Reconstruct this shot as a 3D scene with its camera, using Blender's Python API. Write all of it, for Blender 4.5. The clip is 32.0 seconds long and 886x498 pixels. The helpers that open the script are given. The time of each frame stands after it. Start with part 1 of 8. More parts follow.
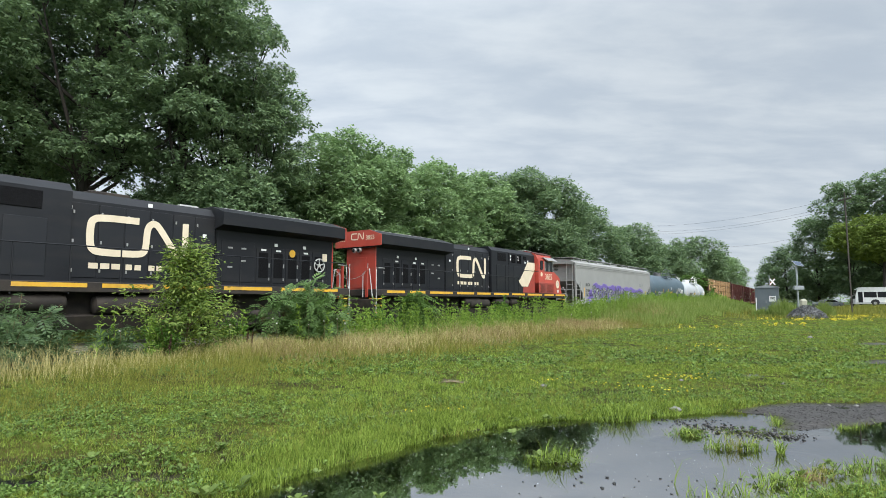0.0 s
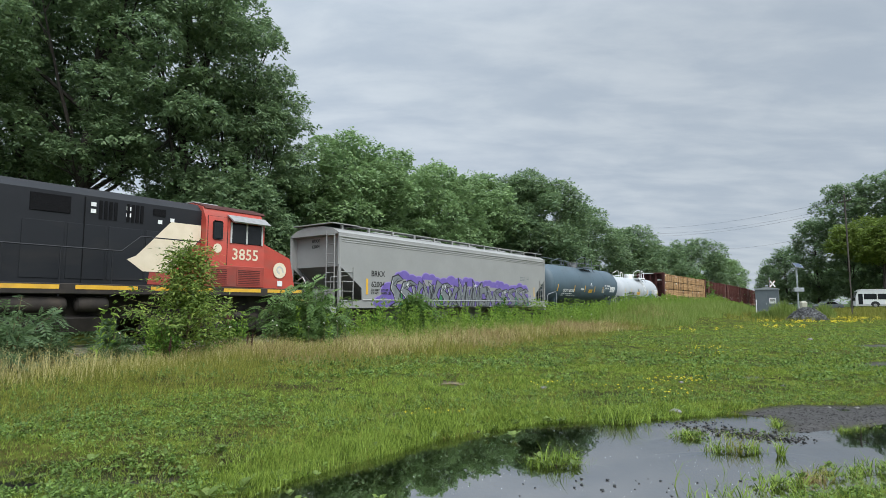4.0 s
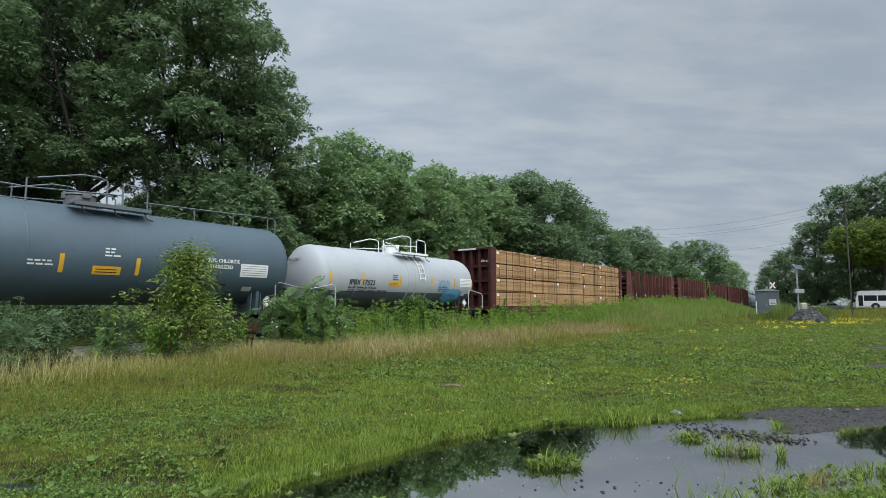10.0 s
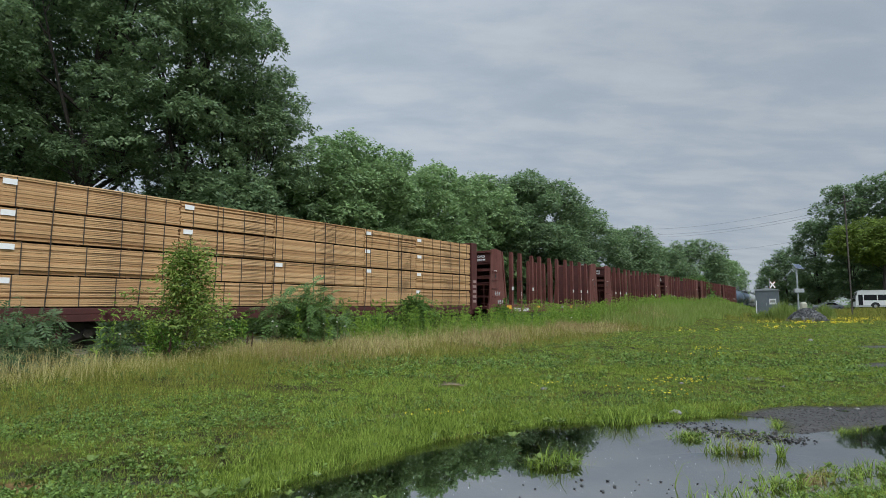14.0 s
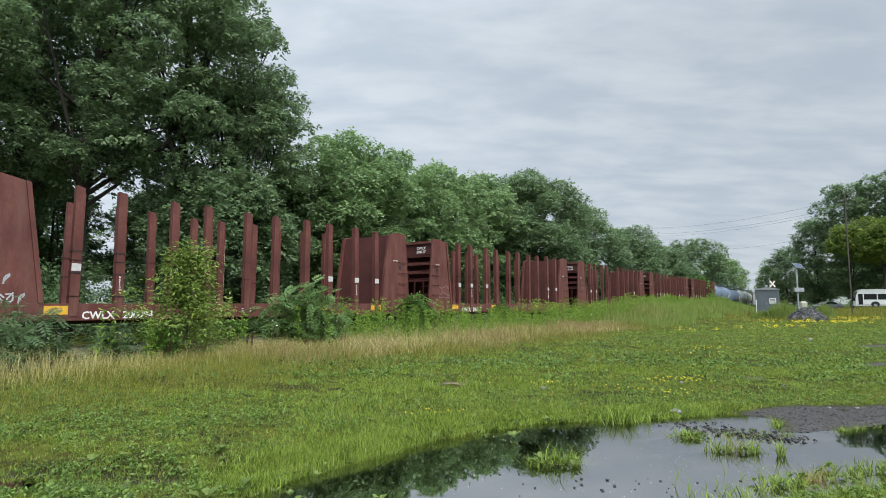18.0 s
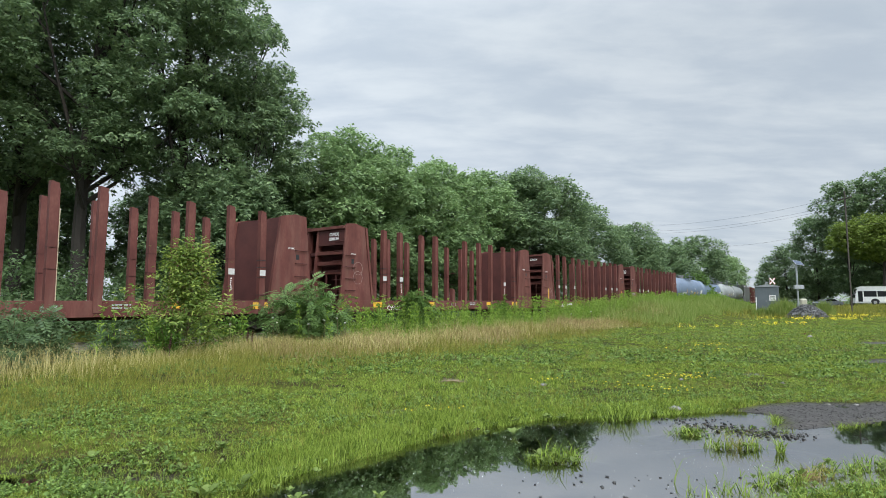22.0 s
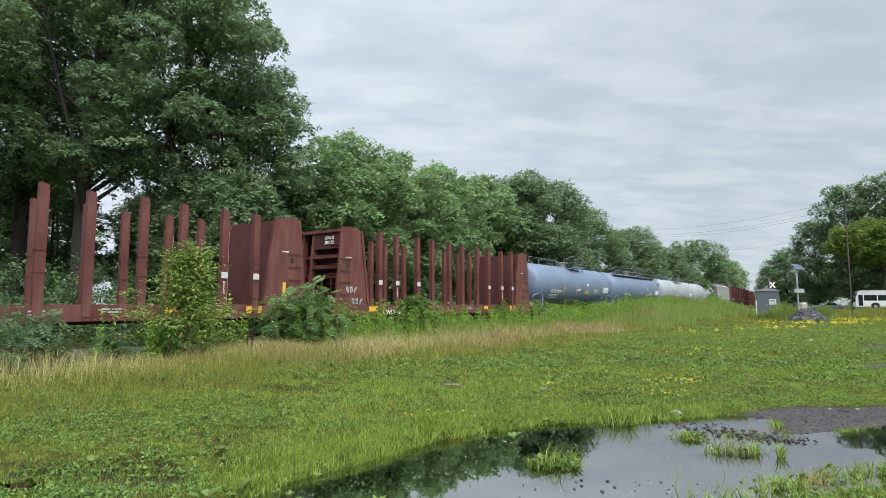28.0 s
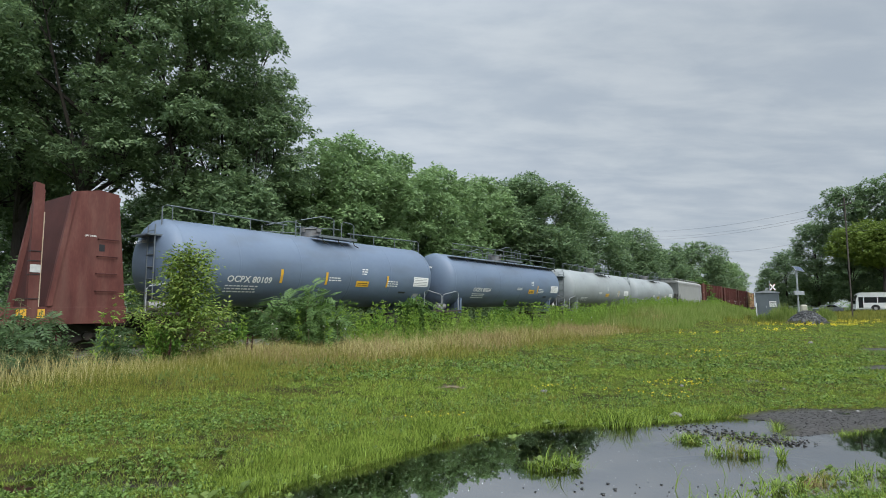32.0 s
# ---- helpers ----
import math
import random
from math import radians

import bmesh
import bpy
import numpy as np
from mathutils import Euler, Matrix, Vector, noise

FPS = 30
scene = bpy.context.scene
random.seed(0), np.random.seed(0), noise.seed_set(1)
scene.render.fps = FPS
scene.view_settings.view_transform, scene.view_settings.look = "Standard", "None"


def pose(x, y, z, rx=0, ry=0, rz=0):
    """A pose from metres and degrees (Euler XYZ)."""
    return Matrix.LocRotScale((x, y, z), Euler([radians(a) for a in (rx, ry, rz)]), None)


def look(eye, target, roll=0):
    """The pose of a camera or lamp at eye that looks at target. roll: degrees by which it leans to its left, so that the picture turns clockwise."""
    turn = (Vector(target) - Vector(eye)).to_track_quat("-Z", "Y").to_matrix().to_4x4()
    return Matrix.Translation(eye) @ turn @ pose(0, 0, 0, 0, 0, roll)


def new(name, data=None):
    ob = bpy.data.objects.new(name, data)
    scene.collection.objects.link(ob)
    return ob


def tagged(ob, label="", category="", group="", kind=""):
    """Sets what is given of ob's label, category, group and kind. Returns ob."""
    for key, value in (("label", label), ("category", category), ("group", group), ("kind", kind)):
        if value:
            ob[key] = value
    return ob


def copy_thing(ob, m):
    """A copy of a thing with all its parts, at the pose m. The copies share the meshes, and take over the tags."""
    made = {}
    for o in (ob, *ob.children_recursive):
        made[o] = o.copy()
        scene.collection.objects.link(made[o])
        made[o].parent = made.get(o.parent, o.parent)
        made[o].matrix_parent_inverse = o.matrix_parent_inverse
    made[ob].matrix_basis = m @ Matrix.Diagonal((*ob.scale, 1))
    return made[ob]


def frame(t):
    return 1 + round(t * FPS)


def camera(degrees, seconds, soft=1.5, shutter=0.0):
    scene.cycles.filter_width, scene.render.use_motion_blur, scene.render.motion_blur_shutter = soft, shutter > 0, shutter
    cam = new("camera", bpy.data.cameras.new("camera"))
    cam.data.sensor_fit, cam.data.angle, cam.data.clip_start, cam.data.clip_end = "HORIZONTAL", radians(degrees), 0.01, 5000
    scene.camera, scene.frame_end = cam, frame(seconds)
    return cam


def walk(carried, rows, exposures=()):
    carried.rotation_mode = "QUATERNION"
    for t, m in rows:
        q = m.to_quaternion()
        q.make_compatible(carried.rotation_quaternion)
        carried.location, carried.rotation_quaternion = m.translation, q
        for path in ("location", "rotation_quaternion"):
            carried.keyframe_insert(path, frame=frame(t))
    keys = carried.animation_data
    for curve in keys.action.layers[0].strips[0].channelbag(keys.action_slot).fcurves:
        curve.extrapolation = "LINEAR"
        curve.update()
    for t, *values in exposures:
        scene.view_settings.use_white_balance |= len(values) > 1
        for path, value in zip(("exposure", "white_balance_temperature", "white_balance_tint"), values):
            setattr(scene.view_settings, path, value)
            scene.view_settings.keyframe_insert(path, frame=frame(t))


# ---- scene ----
cam = camera(76.2, 32.0, soft=0.5)

# Tilt of the hand-held camera, which only nods a little: seconds, degrees above level.
EYE = (0.0, 0.0, 1.6)
NODS = [(0, 5.31), (1, 5.37), (2, 5.42), (3, 5.48), (5, 5.52), (6, 5.57), (7, 5.66), (9, 5.66), (10.8, 5.66), (12, 5.6),
        (14, 5.6), (17, 5.6), (18, 5.52), (19, 5.43), (20, 5.34), (20.7, 5.24), (22, 5.23), (23, 5.25), (24, 5.35), (25, 5.43),
        (26, 5.52), (27.5, 5.6), (28.5, 5.68), (29.5, 5.82), (30, 5.84), (31, 5.84), (32, 5.84)]
walk(cam, [(t, pose(*EYE, 90 + a, 0, 0)) for t, a in NODS],
     exposures=[(t, e + 1.3, k, 10) for t, e, k in ((0, 0.28, 6480), (3, 0.22, 6400), (5.5, -0.25, 6280), (14.5, -0.25, 6280), (17, 0.05, 6420), (20, 0.28, 6480),
                                                    (25, 0.28, 6480), (29, 0.3, 6450), (30.8, 0.25, 6400), (32, -0.02, 6420))])

# ---- world and sun: an overcast summer day ----
SUN_EL, SUN_AZ = 50.0, 148.0
world = bpy.data.worlds.new("overcast_sky")
scene.world = world
world.use_nodes = True
wn, wl = world.node_tree.nodes, world.node_tree.links
wn.clear()


def wnode(kind, **values):
    n = wn.new(kind)
    for k, v in values.items():
        n.inputs[k].default_value = v
    return n


w_out = wn.new("ShaderNodeOutputWorld")
w_bg = wnode("ShaderNodeBackground", Strength=1.0)
w_sky = wn.new("ShaderNodeTexSky")
w_sky.sky_type, w_sky.sun_disc = "NISHITA", False
w_sky.sun_elevation, w_sky.sun_rotation = radians(SUN_EL), radians(SUN_AZ)
w_co = wn.new("ShaderNodeTexCoord")
w_sep = wn.new("ShaderNodeSeparateXYZ")
wl.new(w_co.outputs["Generated"], w_sep.inputs[0])
# cloud sheet: the direction flattened onto a ceiling, so that the streaks close up towards the horizon
w_den = wn.new("ShaderNodeMath")
w_den.operation, w_den.inputs[1].default_value = "MAXIMUM", 0.0
w_den2 = wn.new("ShaderNodeMath")
w_den2.operation, w_den2.inputs[1].default_value = "ADD", 0.16
wl.new(w_sep.outputs["Z"], w_den.inputs[0])
wl.new(w_den.outputs[0], w_den2.inputs[0])
w_div = wn.new("ShaderNodeVectorMath")
w_div.operation = "DIVIDE"
w_cmb = wn.new("ShaderNodeCombineXYZ")
for s in "XYZ":
    wl.new(w_den2.outputs[0], w_cmb.inputs[s])
wl.new(w_co.outputs["Generated"], w_div.inputs[0])
wl.new(w_cmb.outputs[0], w_div.inputs[1])
w_map = wn.new("ShaderNodeMapping")
w_map.inputs["Scale"].default_value = (1.0, 2.0, 0.0)
w_map.inputs["Rotation"].default_value = (0, 0, radians(8))
wl.new(w_div.outputs[0], w_map.inputs[0])
w_no = wnode("ShaderNodeTexNoise", Scale=2.3, Detail=8.0, Roughness=0.56, Distortion=0.2)
wl.new(w_map.outputs[0], w_no.inputs["Vector"])
w_ramp = wn.new("ShaderNodeValToRGB")
w_ramp.color_ramp.interpolation = "EASE"
w_ramp.color_ramp.elements[0].position, w_ramp.color_ramp.elements[0].color = 0.30, (0.184, 0.210, 0.238, 1)
w_ramp.color_ramp.elements[1].position, w_ramp.color_ramp.elements[1].color = 0.74, (0.240, 0.262, 0.280, 1)
wl.new(w_no.outputs[0], w_ramp.inputs[0])
# an overcast sky is brightest overhead
w_mr = wn.new("ShaderNodeMapRange")
w_mr.interpolation_type = "SMOOTHSTEP"
for i, v in enumerate((0.40, 1.0, 1.0, 2.1)):
    w_mr.inputs[i + 1].default_value = v
wl.new(w_sep.outputs["Z"], w_mr.inputs[0])
w_mul = wn.new("ShaderNodeVectorMath")
w_mul.operation = "SCALE"
wl.new(w_ramp.outputs[0], w_mul.inputs[0])
# and round the veiled sun
w_dot = wn.new("ShaderNodeVectorMath")
w_dot.operation = "DOT_PRODUCT"
w_dot.inputs[1].default_value = (math.sin(radians(SUN_AZ)) * math.cos(radians(SUN_EL)), math.cos(radians(SUN_AZ)) * math.cos(radians(SUN_EL)), math.sin(radians(SUN_EL)))
wl.new(w_co.outputs["Generated"], w_dot.inputs[0])
w_glow = wn.new("ShaderNodeMapRange")
w_glow.interpolation_type = "SMOOTHSTEP"
for i, v in enumerate((0.15, 1.0, 1.0, 2.1)):
    w_glow.inputs[i + 1].default_value = v
wl.new(w_dot.outputs["Value"], w_glow.inputs[0])
w_both = wn.new("ShaderNodeMath")
w_both.operation = "MULTIPLY"
wl.new(w_mr.outputs[0], w_both.inputs[0])
wl.new(w_glow.outputs[0], w_both.inputs[1])
# thinner cloud over the railway than over the road
w_side = wn.new("ShaderNodeMapRange")
w_side.interpolation_type = "SMOOTHSTEP"
for i, v in enumerate((-0.5, 0.6, 1.15, 0.93)):
    w_side.inputs[i + 1].default_value = v
wl.new(w_sep.outputs["X"], w_side.inputs[0])
w_all = wn.new("ShaderNodeMath")
w_all.operation = "MULTIPLY"
wl.new(w_both.outputs[0], w_all.inputs[0])
wl.new(w_side.outputs[0], w_all.inputs[1])
wl.new(w_all.outputs[0], w_mul.inputs["Scale"])
w_ns = wn.new("ShaderNodeVectorMath")
w_ns.operation, w_ns.inputs["Scale"].default_value = "SCALE", 0.05
wl.new(w_sky.outputs[0], w_ns.inputs[0])
w_mix = wn.new("ShaderNodeMix")
w_mix.data_type, w_mix.inputs[0].default_value = "RGBA", 0.94
wl.new(w_ns.outputs[0], w_mix.inputs[6])
wl.new(w_mul.outputs[0], w_mix.inputs[7])
wl.new(w_mix.outputs[2], w_bg.inputs[0])
wl.new(w_bg.outputs[0], w_out.inputs[0])

sun = new("sun", bpy.data.lights.new("sun", "SUN"))
sun.data.energy, sun.data.angle, sun.data.color = 1.15, radians(40), (1.0, 0.98, 0.95)
az, el = radians(SUN_AZ), radians(SUN_EL)
sun.matrix_world = look((100 * math.sin(az) * math.cos(el), 100 * math.cos(az) * math.cos(el), 100 * math.sin(el)), (0, 0, 0))


# ---- materials ----
def material(name, colours, rough=0.7, metal=0.0, scale=6.0, bump=0.15, bump_scale=40.0, spread=0.5, spec=0.5,
             stretch=(1, 1, 1), random_by="", leaf=0.0, streak=0.0, dust_or_gaps=None):
    """Two to three colours mixed by noise at two scales; random_by: 'object' or 'island'. A last noise lays on dust, or
    the shaded gaps of the lumber.
    """
    m = bpy.data.materials.new(name)
    m.use_nodes = True
    n, l = m.node_tree.nodes, m.node_tree.links
    n.clear()
    out, b = n.new("ShaderNodeOutputMaterial"), n.new("ShaderNodeBsdfPrincipled")
    b.inputs["Roughness"].default_value, b.inputs["Metallic"].default_value = rough, metal
    b.inputs["Specular IOR Level"].default_value = spec
    co, mp = n.new("ShaderNodeTexCoord"), n.new("ShaderNodeMapping")
    mp.inputs["Scale"].default_value = stretch
    l.new(co.outputs["Object"], mp.inputs[0])
    big, fine = n.new("ShaderNodeTexNoise"), n.new("ShaderNodeTexNoise")
    big.inputs["Scale"].default_value, big.inputs["Detail"].default_value = scale, 5
    fine.inputs["Scale"].default_value, fine.inputs["Detail"].default_value = scale * 9, 4
    l.new(mp.outputs[0], big.inputs["Vector"])
    l.new(mp.outputs[0], fine.inputs["Vector"])
    add = n.new("ShaderNodeMath")
    add.operation = "MULTIPLY_ADD"
    add.inputs[1].default_value = 0.35
    l.new(fine.outputs[0], add.inputs[0])
    l.new(big.outputs[0], add.inputs[2])
    sub = n.new("ShaderNodeMath")
    sub.operation, sub.inputs[1].default_value = "SUBTRACT", 0.175
    l.new(add.outputs[0], sub.inputs[0])
    fac = sub.outputs[0]
    if random_by:
        if random_by == "object":
            r = n.new("ShaderNodeObjectInfo").outputs["Random"]
        else:
            r = n.new("ShaderNodeNewGeometry").outputs["Random Per Island"]
        mx = n.new("ShaderNodeMix")
        mx.inputs[0].default_value = 0.6
        l.new(fac, mx.inputs[2])
        l.new(r, mx.inputs[3])
        fac = mx.outputs[0]
    ramp = n.new("ShaderNodeValToRGB")
    e = ramp.color_ramp.elements
    lo, hi = 0.5 - spread / 2, 0.5 + spread / 2
    e[0].position, e[0].color = lo, (*colours[0], 1)
    e[1].position, e[1].color = hi, (*colours[-1], 1)
    if len(colours) == 3:
        k = e.new(0.5)
        k.color = (*colours[1], 1)
    l.new(fac, ramp.inputs[0])
    col = ramp.outputs[0]
    if dust_or_gaps:
        d, dm = n.new("ShaderNodeTexNoise"), n.new("ShaderNodeMapping")
        dm.inputs["Scale"].default_value = dust_or_gaps[2]
        l.new(co.outputs["Object"], dm.inputs[0])
        l.new(dm.outputs[0], d.inputs["Vector"])
        d.inputs["Scale"].default_value, d.inputs["Detail"].default_value = 1.0, 6
        dr = n.new("ShaderNodeMapRange")
        for i, v in enumerate((*(dust_or_gaps[3] if len(dust_or_gaps) > 3 else (0.48, 0.75)), 0.0, dust_or_gaps[1])):
            dr.inputs[i + 1].default_value = v
        l.new(d.outputs[0], dr.inputs[0])
        dx = n.new("ShaderNodeMix")
        dx.data_type = "RGBA"
        l.new(dr.outputs[0], dx.inputs[0])
        l.new(col, dx.inputs[6])
        dx.inputs[7].default_value = (*dust_or_gaps[0], 1)
        col = dx.outputs[2]
    l.new(col, b.inputs["Base Color"])
    if bump:
        bn, bp = n.new("ShaderNodeTexNoise"), n.new("ShaderNodeBump")
        bn.inputs["Scale"].default_value, bn.inputs["Detail"].default_value = bump_scale, 4
        l.new(mp.outputs[0], bn.inputs["Vector"])
        bp.inputs["Strength"].default_value, bp.inputs["Distance"].default_value = bump, 0.02
        l.new(bn.outputs[0], bp.inputs["Height"])
        l.new(bp.outputs[0], b.inputs["Normal"])
    shader = b.outputs[0]
    if leaf:
        tr, ms = n.new("ShaderNodeBsdfTranslucent"), n.new("ShaderNodeMixShader")
        ms.inputs[0].default_value = leaf
        l.new(col, tr.inputs[0])
        l.new(shader, ms.inputs[1])
        l.new(tr.outputs[0], ms.inputs[2])
        shader = ms.outputs[0]
    l.new(shader, out.inputs[0])
    return m


RUST = (0.10, 0.055, 0.035)
M = {
    "black_paint": material("black_paint", [(0.0065, 0.0075, 0.010), (0.0105, 0.0118, 0.015)], 0.55, scale=1.5, bump=0.05, spec=0.35, dust_or_gaps=((0.07, 0.06, 0.05), 0.12, (0.6, 0.6, 2.2))),
    "door_paint": material("door_paint", [(0.0085, 0.0097, 0.0125), (0.0125, 0.014, 0.0175)], 0.52, scale=1.5, bump=0.05, spec=0.35, random_by="object", dust_or_gaps=((0.055, 0.045, 0.036), 0.2, (0.6, 0.6, 2.2))),
    "underframe": material("underframe", [(0.014, 0.012, 0.010), (0.034, 0.027, 0.021)], 0.85, scale=3, dust_or_gaps=((0.09, 0.068, 0.05), 0.45, (2, 2, 2))),
    "red_paint": material("red_paint", [(0.38, 0.048, 0.03), (0.46, 0.066, 0.042)], 0.5, scale=2, bump=0.04, dust_or_gaps=((0.24, 0.085, 0.06), 0.6, (1, 1, 3))),
    "dirty_red": material("dirty_red", [(0.26, 0.04, 0.028), (0.36, 0.055, 0.036)], 0.65, scale=2.5, bump=0.06, dust_or_gaps=((0.12, 0.06, 0.045), 0.7, (1.2, 1.2, 2.5))),
    "cream_paint": material("cream_paint", [(0.66, 0.56, 0.40), (0.74, 0.64, 0.48)], 0.5, scale=3, bump=0.03),
    "white_paint": material("white_paint", [(0.756, 0.756, 0.735), (0.84, 0.84, 0.83)], 0.5, scale=2, bump=0.03),
    "yellow_paint": material("yellow_paint", [(0.62, 0.33, 0.02), (0.72, 0.42, 0.04)], 0.5, scale=4, bump=0.03, dust_or_gaps=((0.3, 0.2, 0.08), 0.4, (3, 3, 3))),
    "grille": material("grille", [(0.003, 0.003, 0.0035), (0.008, 0.008, 0.009)], 0.8, spec=0.15, scale=8, bump=0.5, bump_scale=60, stretch=(1, 1, 6)),
    "glass": material("glass", [(0.008, 0.009, 0.010), (0.014, 0.016, 0.018)], 0.25, scale=1, bump=0, spec=0.3),
    "grey_rail": material("grey_rail", [(0.42, 0.42, 0.41), (0.52, 0.52, 0.5)], 0.55, scale=6, bump=0.03),
    "steel": material("steel", [(0.30, 0.29, 0.28), (0.42, 0.41, 0.4)], 0.45, 0.6, scale=5, bump=0.1),
    "hopper_grey": material("hopper_grey", [(0.252, 0.253, 0.242), (0.292, 0.292, 0.28)], 0.55, scale=0.8, bump=0.04, dust_or_gaps=((0.27, 0.265, 0.25), 0.35, (0.5, 0.5, 2.5))),
    "slope_grey": material("slope_grey", [(0.12, 0.118, 0.11), (0.16, 0.155, 0.145)], 0.7, scale=2),
    "tank_grey": material("tank_grey", [(0.0575, 0.0891, 0.111), (0.0745, 0.111, 0.136)], 0.58, scale=0.7, bump=0.03, dust_or_gaps=((0.052, 0.068, 0.078), 0.5, (0.5, 0.5, 1.4))),
    "tank_white": material("tank_white", [(0.35, 0.37, 0.385), (0.40, 0.42, 0.435)], 0.58, scale=0.8, bump=0.03, dust_or_gaps=((0.42, 0.42, 0.41), 0.5, (0.7, 0.7, 1.0))),
    "tank_blue": material("tank_blue", [(0.11, 0.15, 0.218), (0.134, 0.178, 0.245)], 0.5, scale=0.7, bump=0.03, dust_or_gaps=((0.085, 0.10, 0.12), 0.5, (0.5, 0.5, 1.4))),
    "tank_silver": material("tank_silver", [(0.238, 0.26, 0.26), (0.277, 0.298, 0.298)], 0.58, scale=0.7, bump=0.03, dust_or_gaps=((0.17, 0.175, 0.175), 0.5, (0.5, 0.5, 1.4))),
    "dome_grey": material("dome_grey", [(0.10, 0.105, 0.11), (0.20, 0.20, 0.195)], 0.7, scale=5, bump=0.2, dust_or_gaps=((0.08, 0.06, 0.045), 0.5, (4, 4, 4))),
    "tank_skirt": material("tank_skirt", [(0.07, 0.085, 0.10), (0.10, 0.115, 0.13)], 0.5, scale=1),
    "brown_paint": material("brown_paint", [(0.078, 0.026, 0.022), (0.112, 0.038, 0.031), (0.158, 0.062, 0.05)], 0.6, spec=0.25, scale=1.6, bump=0.08, stretch=(1.6, 1.6, 0.5), dust_or_gaps=((0.14, 0.075, 0.06), 0.6, (3.2, 3.2, 0.45))),
    "dark_brown": material("dark_brown", [(0.055, 0.02, 0.018), (0.085, 0.03, 0.026)], 0.65, spec=0.22, scale=1.4, bump=0.06),
    # on lumber the overlay is dark streaks, painted as shaded gaps between boards
    "lumber": material("lumber", [(0.33, 0.18, 0.075), (0.46, 0.275, 0.122), (0.56, 0.36, 0.18)], 0.75, scale=3, bump=0.2, stretch=(0.25, 1, 6), random_by="object", spread=0.7, dust_or_gaps=((0.05, 0.028, 0.014), 0.9, (0.6, 3, 42), (0.55, 0.64))),
    "lumber_joined": material("lumber_joined", [(0.33, 0.18, 0.075), (0.46, 0.275, 0.122), (0.56, 0.36, 0.18)], 0.75, scale=3, bump=0.2, stretch=(0.25, 1, 6), random_by="island", spread=0.7, dust_or_gaps=((0.05, 0.028, 0.014), 0.9, (0.6, 3, 42), (0.55, 0.64))),
    "lumber_end": material("lumber_end", [(0.05, 0.03, 0.016), (0.10, 0.06, 0.03)], 0.85, scale=6),
    "strap": material("strap", [(0.03, 0.02, 0.014), (0.05, 0.035, 0.025)], 0.6, scale=5),
    "purple": material("purple", [(0.12, 0.082, 0.30), (0.16, 0.11, 0.37)], 0.5, scale=3),
    "chalk": material("chalk", [(0.20, 0.12, 0.11), (0.30, 0.22, 0.2)], 0.8, scale=5),
    "lath": material("lath", [(0.42, 0.33, 0.22), (0.55, 0.46, 0.33)], 0.8, scale=4, stretch=(4, 4, 0.4)),
    "graffiti_grey": material("graffiti_grey", [(0.12, 0.137, 0.14), (0.20, 0.212, 0.216)], 0.5, scale=5),
    "graffiti_green": material("graffiti_green", [(0.03, 0.17, 0.075), (0.05, 0.24, 0.11)], 0.5, scale=5),
    "pale_spray": material("pale_spray", [(0.30, 0.32, 0.33), (0.42, 0.44, 0.45)], 0.5, scale=3),
    "lilac": material("lilac", [(0.24, 0.17, 0.44), (0.30, 0.22, 0.52)], 0.5, scale=3),
    "black_line": material("black_line", [(0.01, 0.01, 0.012), (0.016, 0.016, 0.018)], 0.5, scale=5),
    "letter_white": material("letter_white", [(0.68, 0.68, 0.66), (0.76, 0.76, 0.74)], 0.6, scale=8, bump=0),
    "paper": material("paper", [(0.40, 0.40, 0.39), (0.52, 0.52, 0.50)], 0.7, scale=14, bump=0.1),
    "letter_black": material("letter_black", [(0.02, 0.02, 0.02), (0.03, 0.03, 0.03)], 0.6, scale=8, bump=0),
    "bark": material("bark", [(0.020, 0.017, 0.014), (0.046, 0.038, 0.030)], 0.9, scale=3, bump=0.8, bump_scale=9, stretch=(1, 1, 0.25)),
    "dock_brown": material("dock_brown", [(0.03, 0.012, 0.008), (0.08, 0.03, 0.02)], 0.85, scale=9),
    "twig": material("twig", [(0.09, 0.08, 0.035), (0.16, 0.12, 0.06)], 0.9, scale=5),
    "leaf_dark": material("leaf_dark", [(0.097, 0.155, 0.08), (0.15, 0.23, 0.108), (0.23, 0.32, 0.138)], 0.5, scale=0.25, bump=0, spec=0.4, random_by="island", leaf=0.45, spread=0.8),
    "leaf_mid": material("leaf_mid", [(0.13, 0.21, 0.095), (0.20, 0.305, 0.125), (0.29, 0.405, 0.165)], 0.5, scale=0.25, bump=0, spec=0.4, random_by="island", leaf=0.45, spread=0.8),
    # darker foliage with shade put into the colour: undergrowth, back trees, left shrubs
    "leaf_shaded": material("leaf_shaded", [(0.055, 0.10, 0.042), (0.09, 0.15, 0.058), (0.135, 0.21, 0.08)], 0.5, scale=0.25, bump=0, spec=0.4, random_by="island", leaf=0.4, spread=0.8),
    "leaf_light": material("leaf_light", [(0.065, 0.12, 0.03), (0.10, 0.18, 0.042), (0.15, 0.235, 0.06)], 0.55, scale=0.3, bump=0, spec=0.12, random_by="island", leaf=0.35, spread=0.8),
    "leaf_ash": material("leaf_ash", [(0.10, 0.15, 0.03), (0.15, 0.215, 0.042), (0.22, 0.28, 0.06)], 0.55, scale=0.3, bump=0, spec=0.12, random_by="island", leaf=0.35, spread=0.8),
    "leaf_elder": material("leaf_elder", [(0.085, 0.14, 0.028), (0.155, 0.235, 0.045), (0.30, 0.37, 0.075)], 0.5, scale=0.9, bump=0, spec=0.25, random_by="island", leaf=0.4, spread=0.7),
